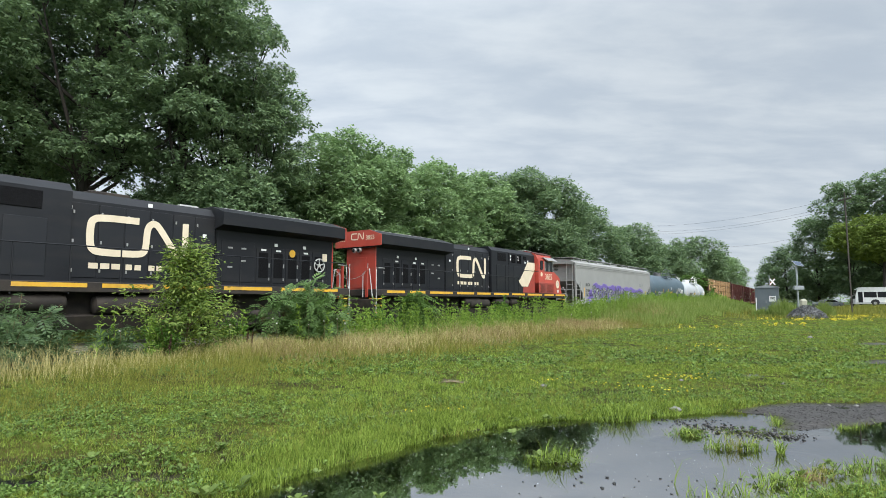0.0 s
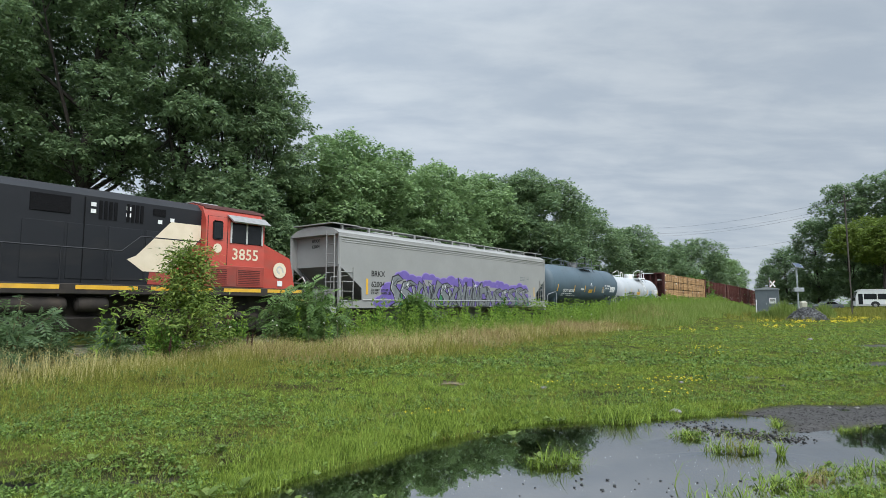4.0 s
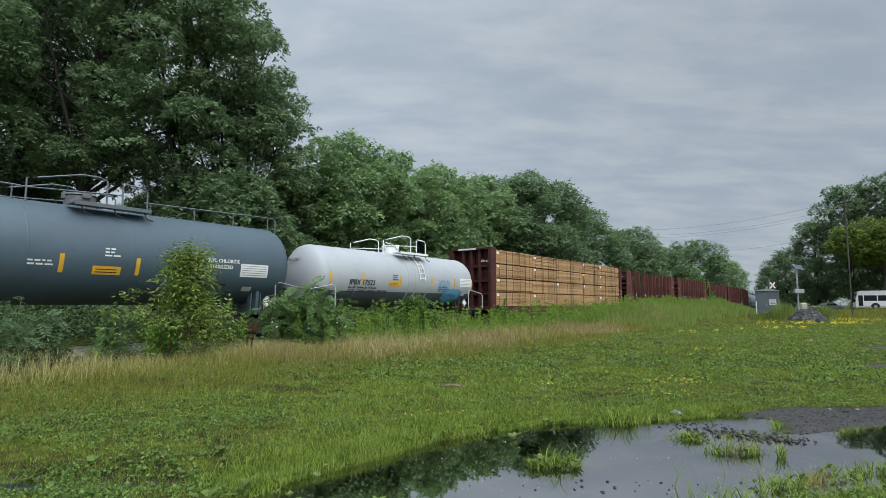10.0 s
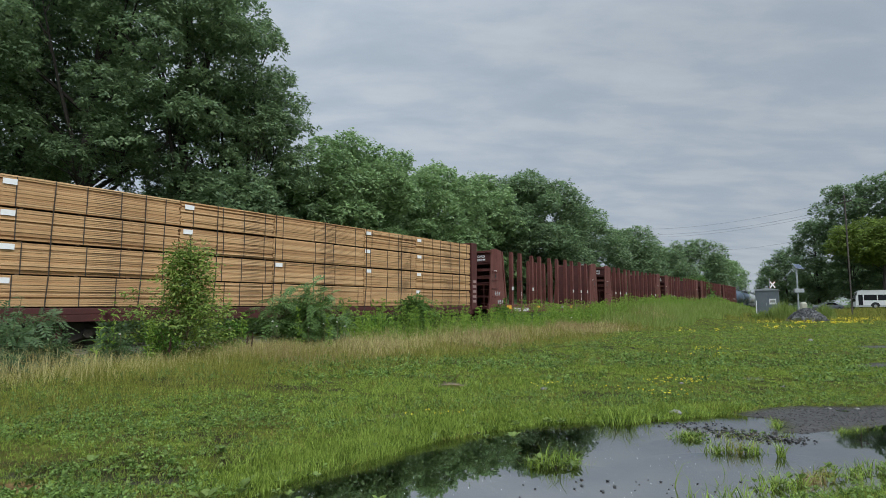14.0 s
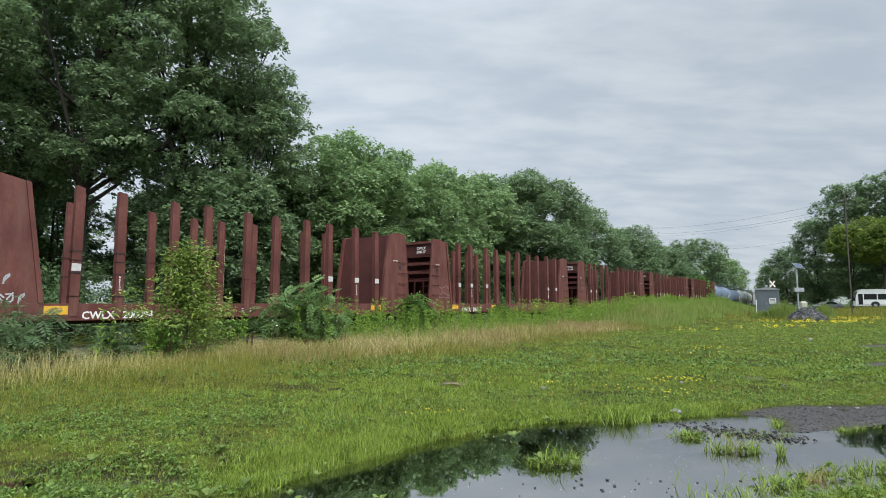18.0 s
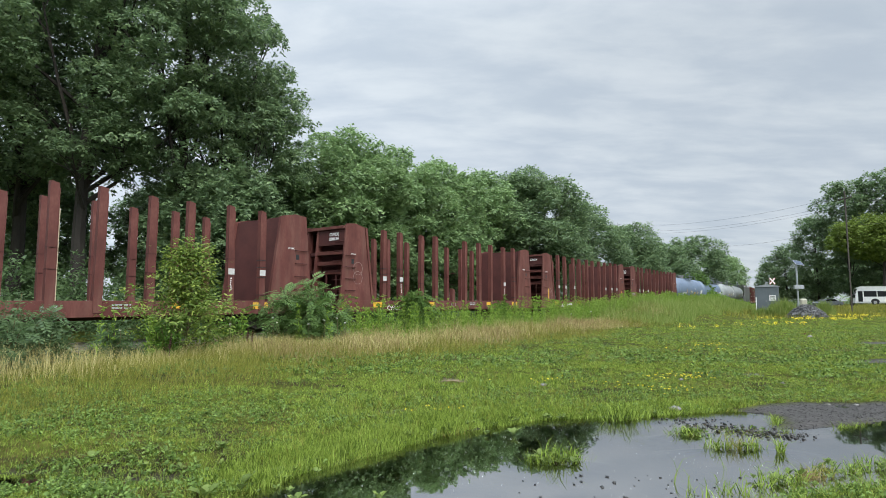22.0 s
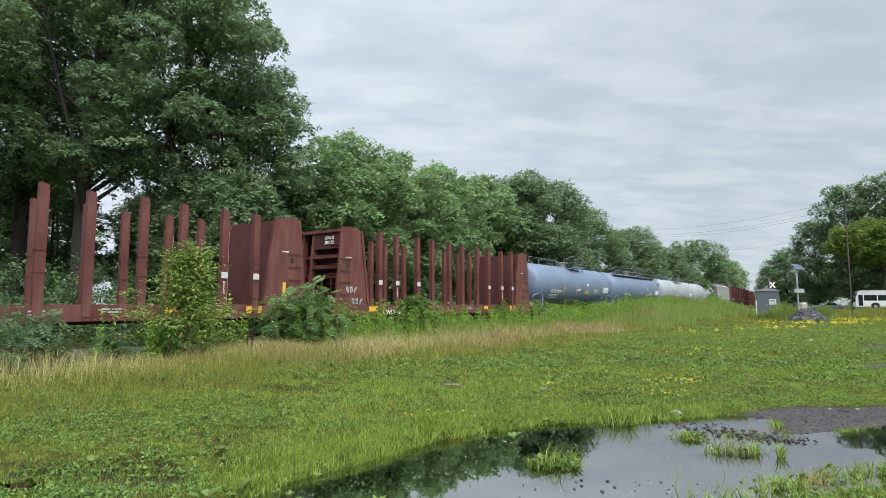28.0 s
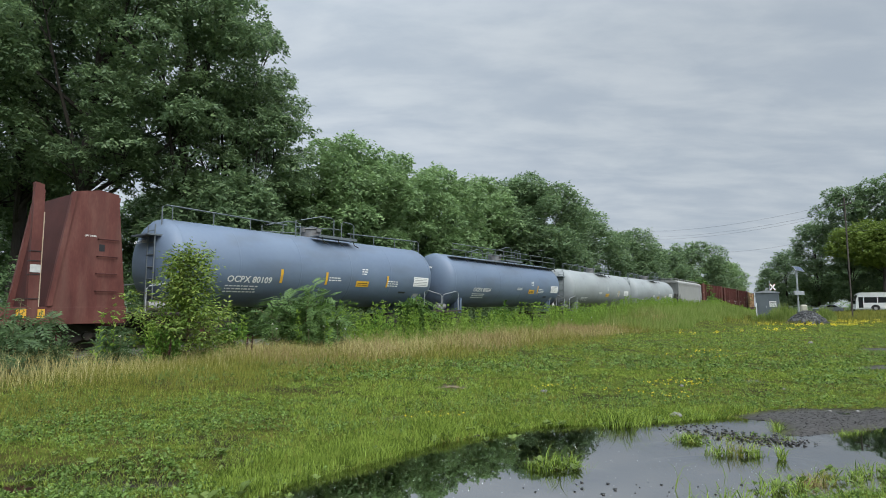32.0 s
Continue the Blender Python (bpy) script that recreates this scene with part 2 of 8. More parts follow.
    "leaf_sumac": material("leaf_sumac", [(0.06, 0.115, 0.034), (0.105, 0.185, 0.05), (0.175, 0.275, 0.08)], 0.5, scale=0.4, bump=0, spec=0.35, random_by="island", leaf=0.35, spread=0.8),
    "leaf_weed": material("leaf_weed", [(0.0504, 0.111, 0.02), (0.09, 0.185, 0.028), (0.144, 0.252, 0.05)], 0.55, scale=0.4, bump=0, spec=0.12, random_by="island", leaf=0.35, spread=0.8),
    "grass": material("grass", [(0.070, 0.113, 0.018), (0.192, 0.272, 0.039), (0.355, 0.465, 0.10)], 0.6, scale=1.9, bump=0, spec=0.12, random_by="island", leaf=0.35, spread=0.52),
    "low_weed": material("low_weed", [(0.045, 0.08, 0.017), (0.12, 0.20, 0.042), (0.22, 0.33, 0.08)], 0.5, scale=1.4, bump=0, spec=0.25, random_by="island", leaf=0.3, spread=0.7),
    "olive_grass": material("olive_grass", [(0.08, 0.095, 0.017), (0.205, 0.215, 0.038), (0.36, 0.335, 0.10)], 0.65, scale=0.5, bump=0, spec=0.12, random_by="island", leaf=0.3, spread=0.8),
    "dry_grass": material("dry_grass", [(0.28, 0.25, 0.09), (0.49, 0.43, 0.18), (0.68, 0.61, 0.33)], 0.7, scale=0.35, bump=0, spec=0.12, random_by="island", leaf=0.25, spread=0.8),
    "red_grass": material("red_grass", [(0.19, 0.14, 0.062), (0.32, 0.24, 0.112), (0.46, 0.37, 0.19)], 0.7, scale=0.35, bump=0, spec=0.12, random_by="island", leaf=0.25, spread=0.8),
    "withered": material("withered", [(0.05, 0.028, 0.014), (0.14, 0.085, 0.045), (0.24, 0.17, 0.08)], 0.75, scale=1.5, bump=0, spec=0.1, random_by="island", leaf=0.2, spread=0.8),
    "leaf_lime": material("leaf_lime", [(0.11, 0.20, 0.034), (0.195, 0.315, 0.048), (0.29, 0.39, 0.08)], 0.55, scale=0.4, bump=0, spec=0.12, random_by="island", leaf=0.4, spread=0.8),
    "reed": material("reed", [(0.105, 0.17, 0.036), (0.20, 0.275, 0.06), (0.36, 0.40, 0.15)], 0.6, scale=0.3, bump=0, spec=0.12, random_by="island", leaf=0.3, spread=0.8),
    "broad_leaf": material("broad_leaf", [(0.075, 0.115, 0.025), (0.125, 0.18, 0.04), (0.18, 0.24, 0.062)], 0.5, scale=3, bump=0.1, spec=0.25, random_by="object", leaf=0.25, spread=0.8),
    "gravel_stone": material("gravel_stone", [(0.014, 0.0135, 0.013), (0.03, 0.029, 0.028), (0.075, 0.072, 0.07)], 0.5, scale=9, bump=0.3, random_by="island", spread=0.8),
    "yellow_flower": material("yellow_flower", [(0.66, 0.52, 0.02), (0.80, 0.68, 0.04)], 0.6, scale=5, bump=0, leaf=0.2),
    "white_flower": material("white_flower", [(0.70, 0.70, 0.62), (0.8, 0.8, 0.74)], 0.6, scale=5, bump=0, leaf=0.2),
    "stone": material("stone", [(0.12, 0.117, 0.11), (0.24, 0.235, 0.22)], 0.85, scale=9, bump=0.5, bump_scale=25),
    "wet_stone": material("wet_stone", [(0.018, 0.017, 0.016), (0.05, 0.046, 0.042)], 0.28, scale=9, bump=0.4, bump_scale=30, random_by="island"),
    "crushed_stone": material("crushed_stone", [(0.04, 0.041, 0.044), (0.075, 0.077, 0.08), (0.14, 0.142, 0.145)], 0.85, scale=4, bump=0.4, random_by="island"),
    "ballast": material("ballast", [(0.07, 0.064, 0.06), (0.15, 0.14, 0.13)], 0.9, scale=12, bump=0.9, bump_scale=18),
    "sleeper": material("sleeper", [(0.035, 0.026, 0.02), (0.07, 0.055, 0.042)], 0.9, scale=5, bump=0.4),
    "box_grey": material("box_grey", [(0.11, 0.13, 0.145), (0.14, 0.16, 0.175)], 0.45, 0.2, scale=1.2, bump=0.03),
    "post_grey": material("post_grey", [(0.30, 0.32, 0.34), (0.40, 0.42, 0.43)], 0.4, 0.5, scale=4, bump=0.05),
    "solar": material("solar", [(0.02, 0.035, 0.07), (0.03, 0.05, 0.10)], 0.15, scale=6, bump=0),
    "pole_wood": material("pole_wood", [(0.05, 0.042, 0.036), (0.09, 0.077, 0.064)], 0.9, scale=3, bump=0.4, stretch=(1, 1, 0.1)),
    "wire": material("wire", [(0.02, 0.02, 0.022), (0.035, 0.035, 0.037)], 0.6, bump=0),
    "rubber": material("rubber", [(0.015, 0.015, 0.015), (0.025, 0.025, 0.025)], 0.8, scale=8),
    "car_silver": material("car_silver", [(0.272, 0.289, 0.306), (0.374, 0.391, 0.408)], 0.25, 0.5, scale=2, bump=0),
    "red_lens": material("red_lens", [(0.45, 0.02, 0.015), (0.55, 0.03, 0.02)], 0.2, scale=2, bump=0),
    "sign_tan": material("sign_tan", [(0.30, 0.29, 0.22), (0.36, 0.35, 0.28)], 0.6, scale=2, bump=0),
    "asphalt": material("asphalt", [(0.04, 0.04, 0.042), (0.062, 0.06, 0.06)], 0.85, scale=5, bump=0.3, bump_scale=80),
}


def sprayed(name, colour):
    """Thin spray paint: opaque where its mask is full, letting the surface show where it fades."""
    m = bpy.data.materials.new(name)
    m.use_nodes = True
    n, l = m.node_tree.nodes, m.node_tree.links
    b = n["Principled BSDF"]
    b.inputs["Roughness"].default_value = 0.5
    no, rp, a = n.new("ShaderNodeTexNoise"), n.new("ShaderNodeValToRGB"), n.new("ShaderNodeAttribute")
    no.inputs["Scale"].default_value, no.inputs["Detail"].default_value = 2.5, 5
    rp.color_ramp.elements[0].color, rp.color_ramp.elements[1].color = (*[c * 0.75 for c in colour], 1), (*colour, 1)
    a.attribute_name = "spray"
    tc = n.new("ShaderNodeTexCoord")
    l.new(tc.outputs["Object"], no.inputs["Vector"])
    l.new(no.outputs[0], rp.inputs[0])
    l.new(rp.outputs[0], b.inputs["Base Color"])
    l.new(a.outputs["Fac"], b.inputs["Alpha"])
    return m


M["blue_spray"] = sprayed("blue_spray", (0.13, 0.40, 0.62))


# ---- mesh helpers ----
class Build:
    """Collects vertices and faces for one mesh."""

    def __init__(self):
        self.v, self.f = [], []

    def add(self, verts, faces, m=None):
        k = len(self.v)
        self.v += [tuple(m @ Vector(p)) if m else tuple(p) for p in verts]
        self.f += [tuple(i + k for i in f) for f in faces]
        return self

    def box(self, x0, x1, y0, y1, z0, z1, c=0.0, m=None):
        """A box; c: chamfer of its edges."""
        if not c:
            p = [(x, y, z) for x in (x0, x1) for y in (y0, y1) for z in (z0, z1)]
            return self.add(p, [(0, 1, 3, 2), (4, 6, 7, 5), (0, 4, 5, 1), (2, 3, 7, 6), (0, 2, 6, 4), (1, 5, 7, 3)], m)
        s, p, idx = ((x0, x1), (y0, y1), (z0, z1)), [], {}
        for i in (0, 1):
            for j in (0, 1):
                for k in (0, 1):
                    full = [s[0][i], s[1][j], s[2][k]]
                    inn = [full[a] + (c if q == 0 else -c) for a, q in enumerate((i, j, k))]
                    for a in range(3):
                        idx[i, j, k, a] = len(p)
                        q = list(inn)
                        q[a] = full[a]
                        p.append(q)
        f = []
        for a in range(3):
            b, d = (a + 1) % 3, (a + 2) % 3

            def at(sa, sb, sd, w):
                key = [0, 0, 0]
                key[a], key[b], key[d] = sa, sb, sd
                return idx[(*key, w)]
            f.append((at(0, 0, 0, a), at(0, 0, 1, a), at(0, 1, 1, a), at(0, 1, 0, a)))
            f.append((at(1, 0, 0, a), at(1, 1, 0, a), at(1, 1, 1, a), at(1, 0, 1, a)))
            for sb in (0, 1):
                for sd in (0, 1):
                    q = (at(0, sb, sd, b), at(1, sb, sd, b), at(1, sb, sd, d), at(0, sb, sd, d))
                    f.append(q if sb == sd else q[::-1])
        for i in (0, 1):
            for j in (0, 1):
                for k in (0, 1):
                    q = (idx[i, j, k, 0], idx[i, j, k, 1], idx[i, j, k, 2])
                    f.append(q if (i + j + k) % 2 else q[::-1])
        return self.add(p, f, m)

    def prism(self, outline, lo, hi, axis="y", m=None):
        """An outline of (a, b) pushed along an axis: x: (y, z), y: (x, z), z: (x, y)."""
        n, put = len(outline), {"x": lambda a, b, w: (w, a, b), "y": lambda a, b, w: (a, w, b), "z": lambda a, b, w: (a, b, w)}[axis]
        p = [put(a, b, w) for w in (lo, hi) for a, b in outline]
        f = [tuple(range(n))[::-1], tuple(range(n, 2 * n))] + [(i, (i + 1) % n, n + (i + 1) % n, n + i) for i in range(n)]
        return self.add(p, f, m)

    def tube(self, points, r, seg=6, m=None, ends=True):
        """A round bar along points; r: one radius or one a point."""
        pts, k = [Vector(p) for p in points], len(points)
        rr = r if isinstance(r, (list, tuple)) else [r] * k
        p, f = [], []
        for i, c in enumerate(pts):
            d = (pts[min(i + 1, k - 1)] - pts[max(i - 1, 0)]).normalized()
            a = d.orthogonal().normalized() if abs(d.z) > 0.9 else d.cross(Vector((0, 0, 1))).normalized()
            b = d.cross(a)
            p += [c + (a * math.cos(q) + b * math.sin(q)) * rr[i] for q in [2 * math.pi * s / seg for s in range(seg)]]
        for i in range(k - 1):
            f += [(i * seg + s, i * seg + (s + 1) % seg, (i + 1) * seg + (s + 1) % seg, (i + 1) * seg + s) for s in range(seg)]
        if ends:
            f += [tuple(range(seg))[::-1], tuple(range((k - 1) * seg, k * seg))]
        return self.add(p, f, m)

    def lathe(self, rings, cy, cz, seg=40, m=None):
        """Rings of (x, radius) about the x axis at (cy, cz)."""
        p, f = [], []
        for x, r in rings:
            p += [(x, cy + r * math.cos(2 * math.pi * s / seg), cz + r * math.sin(2 * math.pi * s / seg)) for s in range(seg)]
        for i in range(len(rings) - 1):
            f += [(i * seg + s, i * seg + (s + 1) % seg, (i + 1) * seg + (s + 1) % seg, (i + 1) * seg + s) for s in range(seg)]
        f += [tuple(range(seg))[::-1], tuple(range((len(rings) - 1) * seg, len(rings) * seg))]
        return self.add(p, f, m)

    def mesh(self, name, mat, smooth=True):
        me = bpy.data.meshes.new(name)
        me.from_pydata(self.v, [], self.f)
        bm = bmesh.new()
        bm.from_mesh(me)
        bmesh.ops.recalc_face_normals(bm, faces=bm.faces)
        bm.to_mesh(me)
        bm.free()
        me.materials.append(mat)
        if smooth:
            me.polygons.foreach_set("use_smooth", [True] * len(me.polygons))
            me.set_sharp_from_angle(angle=radians(32))
        return me


def part(name, build, mat, parent=None, label="", m=None):
    """Links a Build (or a finished mesh) as one mesh object under a thing or a part."""
    ob = new(name, build.mesh(name, M[mat]) if isinstance(build, Build) else build)
    ob.parent = parent
    if m is not None:
        ob.matrix_basis = m
    if label:
        ob["label"] = label
    return ob


def thing(name, label, category, group="", kind="", m=None, mesh=None):
    ob = tagged(new(name, mesh), label, category, group, kind)
    if m is not None:
        ob.matrix_basis = m
    return ob


def letters(name, text, size, mat, parent, m, label="", width=1.0, bold=0.022):
    """Lettering in the built-in font; m puts its lower left corner, reading along +x and up +y."""
    cu = bpy.data.curves.new(name, "FONT")
    cu.body, cu.size, cu.extrude, cu.resolution_u, cu.offset = text, size, 0.002, 2, size * bold
    cu.materials.append(M[mat])
    ob = new(name, cu)
    ob.parent, ob.matrix_basis = parent, m @ Matrix.Diagonal((width, 1, 1, 1))
    if label:
        ob["label"] = label
    return ob


def polymesh(name, verts, sizes, loops, mat, smooth=False):
    """A mesh from arrays: vertices (n, 3), face sizes and vertex indices."""
    me = bpy.data.meshes.new(name)
    me.vertices.add(len(verts))
    me.vertices.foreach_set("co", np.asarray(verts, np.float32).ravel())
    me.loops.add(len(loops))
    me.loops.foreach_set("vertex_index", np.asarray(loops, np.int32))
    me.polygons.add(len(sizes))
    sizes = np.asarray(sizes, np.int32)
    me.polygons.foreach_set("loop_start", np.concatenate([[0], np.cumsum(sizes)[:-1]]).astype(np.int32))
    me.update(calc_edges=True)
    me.validate()
    me.materials.append(mat)
    if smooth:
        me.polygons.foreach_set("use_smooth", [True] * len(me.polygons))
    return me


# ---- the plan: the line, the lie of the land ----
HEAD = math.atan2(732, 1000)          # heading of the straight track, from +y towards +x
DIRX, DIRY = math.sin(HEAD), math.cos(HEAD)
OFFX, OFFY = -math.cos(HEAD), math.sin(HEAD)   # away from the meadow
OFF, RAIL = 19.15, 0.30               # the track's distance from the origin, height of the rail's top
BEND, RADIUS = 65.0, 1220.0           # the line bends away beyond this chainage


def line(a, n=0.0):
    """Place and heading of the track at chainage a, n metres towards the meadow."""
    h = HEAD
    if a <= BEND:
        x, y = DIRX * a + OFFX * OFF, DIRY * a + OFFY * OFF
    else:
        q = (a - BEND) / RADIUS
        x = DIRX * (BEND + RADIUS * math.sin(q)) + OFFX * (OFF + RADIUS * (1 - math.cos(q)))
        y = DIRY * (BEND + RADIUS * math.sin(q)) + OFFY * (OFF + RADIUS * (1 - math.cos(q)))
        h = HEAD - q
    return x + math.cos(h) * n, y - math.sin(h) * n, h


def smooth01(v):
    v = np.clip(v, 0, 1)
    return v * v * (3 - 2 * v)


def from_track(x, y):
    """Distance from the track's centre line, positive on the meadow's side, and the chainage."""
    x, y = np.asarray(x, float), np.asarray(y, float)
    a = x * DIRX + y * DIRY
    e = np.where(a > BEND, (a - BEND) ** 2 / (2 * RADIUS), 0)
    return OFF + e - (x * OFFX + y * OFFY), a


def wobble(x, y, s, seed):
    """Cheap smooth noise from sines, about -1 to 1."""
    r = np.random.RandomState(seed)
    out = 0
    for k in range(5):
        ang, ph = r.rand() * 6.28, r.rand() * 6.28
        f = s * (0.6 + 0.5 * k)
        out = out + np.sin((x * math.cos(ang) + y * math.sin(ang)) * f + ph) / (1 + 0.4 * k)
    return out / 2.6


# the puddle: its shore, the gravel bar beside it and the tufts that stand in it
SHORE = [(-2.3, 3.6), (-1.64, 4.96), (-1.39, 5.45), (-1.05, 5.91), (-0.58, 6.35), (-0.1, 6.99), (0.48, 7.44), (1.28, 7.89), (2.11, 8.1), (3.19, 8.25),
         (4.23, 8.6), (4.55, 8.4), (4.65, 8.05), (4.35, 7.65), (4.15, 7.35), (4.76, 7.27), (5.3, 7.47), (5.8, 7.7), (7.5, 8.2), (9.5, 8.4),
         (9.2, 6.2), (6.0, 5.6), (4.5, 5.4), (3.7, 5.2), (3.05, 4.95), (2.4, 4.7), (1.6, 3.6), (0, 2.6), (-1.5, 2.6)]
GRAVEL = [(4.3, 8.6), (5.0, 8.95), (5.8, 9.2), (7.0, 9.2), (9.5, 9.4), (10.5, 8.7), (7.5, 8.25), (5.8, 7.7), (5.2, 7.45), (4.7, 7.25), (4.15, 7.35), (4.6, 7.7), (4.7, 8.1)]
WET = [(-3.85, 5.3, 0.42, 0.16), (-1.75, 5.5, 0.3, 0.1), (-2.6, 5.25, 0.3, 0.08), (0.18, 11.4, 0.5, 0.35), (-0.75, 8.3, 0.35, 0.14)]
ISLANDS = [(1.16, 5.97, 0.30, 0.15), (3.03, 7.13, 0.24, 0.14), (3.22, 6.46, 0.34, 0.08), (3.66, 6.3, 0.1, 0.06), (3.8, 7.22, 0.5, 0.13), (2.48, 8.05, 0.4, 0.14)]
WATER = -0.035


def inside_distance(x, y, poly):
    """Signed distance to a closed outline, positive inside."""
    x, y = np.asarray(x, float), np.asarray(y, float)
    best, odd = np.full(x.shape, 1e9), np.zeros(x.shape, bool)
    for (x0, y0), (x1, y1) in zip(poly, poly[1:] + poly[:1]):
        dx, dy = x1 - x0, y1 - y0
        t = np.clip(((x - x0) * dx + (y - y0) * dy) / (dx * dx + dy * dy), 0, 1)
        best = np.minimum(best, np.hypot(x - x0 - t * dx, y - y0 - t * dy))
        cross = ((y0 > y) != (y1 > y)) & (x < (x1 - x0) * (y - y0) / (y1 - y0 + 1e-12) + x0)
        odd ^= cross
    return np.where(odd, best, -best)


def pond(x, y):
    """How deep inside the puddle a place lies, in metres from the shore, islands taken out."""
    d = inside_distance(x, y, SHORE) + 0.06 * wobble(x, y, 3.0, 5) + 0.035 * wobble(x, y, 11.0, 6)
    for ix, iy, rx, ry in ISLANDS:
        k = 1 - np.hypot((x - ix) / rx, (y - iy) / ry)
        d = np.minimum(d, np.where(k > -2, -k * min(rx, ry), 9))
    for wx, wy, rx, ry in WET:
        k = 1 - np.hypot((x - wx) / rx, (y - wy) / ry) + 0.75 * wobble(x, y, 9.0, 9)
        d = np.maximum(d, k * min(rx, ry) * 0.6)
    return d


def gravel(x, y):
    d = inside_distance(x, y, GRAVEL) + 0.08 * wobble(x, y, 2.6, 15) + 0.06 * wobble(x, y, 9.0, 16)
    for gx, gy, rx, ry in ((12.6, 15.0, 1.6, 0.8), (17.5, 21.5, 2.2, 0.8)):
        k = 1 - np.hypot((x - gx) / rx, (y - gy) / ry) + 0.3 * wobble(x, y, 3.0, 19)
        d = np.maximum(d, k * ry)
    return d


def ground_z(x, y):
    x, y = np.asarray(x, float), np.asarray(y, float)
    w, a = from_track(x, y)
    r = np.hypot(x, y)
    z = 0.035 * wobble(x, y, 1.3, 1) + 0.05 * wobble(x, y, 0.35, 2)
    z = z * smooth01(r / 6)
    z = z + 0.9 * smooth01((y - 38) / 55) * smooth01((w - 5) / 22) * smooth01((x + 5) / 25)
    z = z + 0.12 * smooth01((9 - np.abs(w)) / 6)
    z = z + 1.0 * smooth01((a - 33) / 14) * smooth01((104 - a) / 26) * smooth01((w - 2.4) / 2.2) * smooth01((11 - w) / 5)
    z = z * (1 - 0.8 * smooth01((inside_distance(x, y, SHORE) + 1.6) / 1.6))
    z = z + 0.012 * wobble(x, y, 6.0, 3)
    d = pond(x, y)
    z = np.where(r < 30, z - 0.16 * smooth01((d + 0.30) / 0.75), z)
    far = smooth01((r - 300) / 1500)
    return z * (1 - far) + 0.2 * far


def zone_noise(x, y):
    return wobble(x, y, 0.9, 31) * 0.6 + wobble(x, y, 2.7, 32) * 0.4


def bald(x, y):
    """Where the turf thins out: above zero in long uneven patches, more of them at the near left."""
    return 0.55 * wobble(x, y * 1.9, 1.5, 88) + 0.55 * wobble(x, y * 1.6, 3.6, 89) + 0.35 * wobble(x, y, 8.5, 90) - 0.46 + 0.5 * smooth01((6.8 - y) / 1.6) * smooth01((-x - 1.2) / 1.0)


# ---- ground ----
def graded(lo, hi, fine_lo, fine_hi, step, grow):
    mid = list(np.arange(fine_lo, fine_hi, step))
    out, v, s = [], fine_hi, step
    while v < hi:
        out.append(v)
        s *= grow
        v += s
    left, v, s = [], fine_lo - step, step
    while v > lo:
        left.append(v)
        s *= grow
        v -= s
    return np.array(left[::-1] + mid + out + [hi])


def make_ground():
    xs, ys = graded(-2500, 2500, -4.5, 8.5, 0.10, 1.075), graded(-2500, 2500, 3.6, 9.5, 0.09, 1.07)
    gx, gy = np.meshgrid(xs, ys)
    gz = ground_z(gx, gy)
    nx, ny = len(xs), len(ys)
    v = np.stack([gx, gy, gz], -1).reshape(-1, 3)
    i = (np.arange(ny - 1)[:, None] * nx + np.arange(nx - 1)[None]).reshape(-1)
    loops = np.stack([i, i + 1, i + nx + 1, i + nx], -1).reshape(-1)
    m = material("meadow_soil", [(0.020, 0.021, 0.006), (0.055, 0.065, 0.012), (0.11, 0.135, 0.022)], 0.95, spec=0.05, scale=2.2, bump=0.6, bump_scale=14)
    me = polymesh("ground", v, np.full(len(i), 4), loops, m, True)
    # gravel and mud where the grass has gone, by a painted mask of its own shape
    at = me.attributes.new("bare", "FLOAT", "POINT")
    bare = np.maximum(smooth01(gravel(gx, gy) / 0.25 + 0.3), 0.75 * smooth01((pond(gx, gy) + 0.12) / 0.2))
    at.data.foreach_set("value", np.where(np.hypot(gx, gy) < 45, bare, 0).astype(np.float32).ravel())
    mud = me.attributes.new("mud", "FLOAT", "POINT")
    mud.data.foreach_set("value", np.where(np.hypot(gx, gy) < 45, smooth01((pond(gx, gy) - 0.02) / 0.15), 0).astype(np.float32).ravel())
    worn = me.attributes.new("worn", "FLOAT", "POINT")
    worn.data.foreach_set("value", (smooth01((bald(gx, gy) + 0.15) / 0.3) * (np.hypot(gx, gy) < 30)).astype(np.float32).ravel())
    n, l = m.node_tree.nodes, m.node_tree.links
    b = [k for k in n if k.type == "BSDF_PRINCIPLED"][0]
    src = b.inputs["Base Color"].links[0].from_socket
    a, mx, vor, rp = n.new("ShaderNodeAttribute"), n.new("ShaderNodeMix"), n.new("ShaderNodeTexVoronoi"), n.new("ShaderNodeValToRGB")
    a.attribute_name = "bare"
    vor.inputs["Scale"].default_value = 38
    rp.color_ramp.elements[0].color, rp.color_ramp.elements[1].color = (0.028, 0.026, 0.025, 1), (0.085, 0.08, 0.076, 1)
    mx.data_type = "RGBA"
    tc = n.new("ShaderNodeTexCoord")
    l.new(tc.outputs["Object"], vor.inputs["Vector"])
    l.new(vor.outputs["Color"], rp.inputs[0])
    l.new(a.outputs["Fac"], mx.inputs[0])
    l.new(rp.outputs[0], mx.inputs[7])
    a3, mx3 = n.new("ShaderNodeAttribute"), n.new("ShaderNodeMix")
    a3.attribute_name, mx3.data_type = "worn", "RGBA"
    # darker soil colour in the thin patches
    mx3.inputs[7].default_value = (0.026, 0.024, 0.011, 1)
    l.new(a3.outputs["Fac"], mx3.inputs[0])
    l.new(src, mx3.inputs[6])
    l.new(mx3.outputs[2], mx.inputs[6])
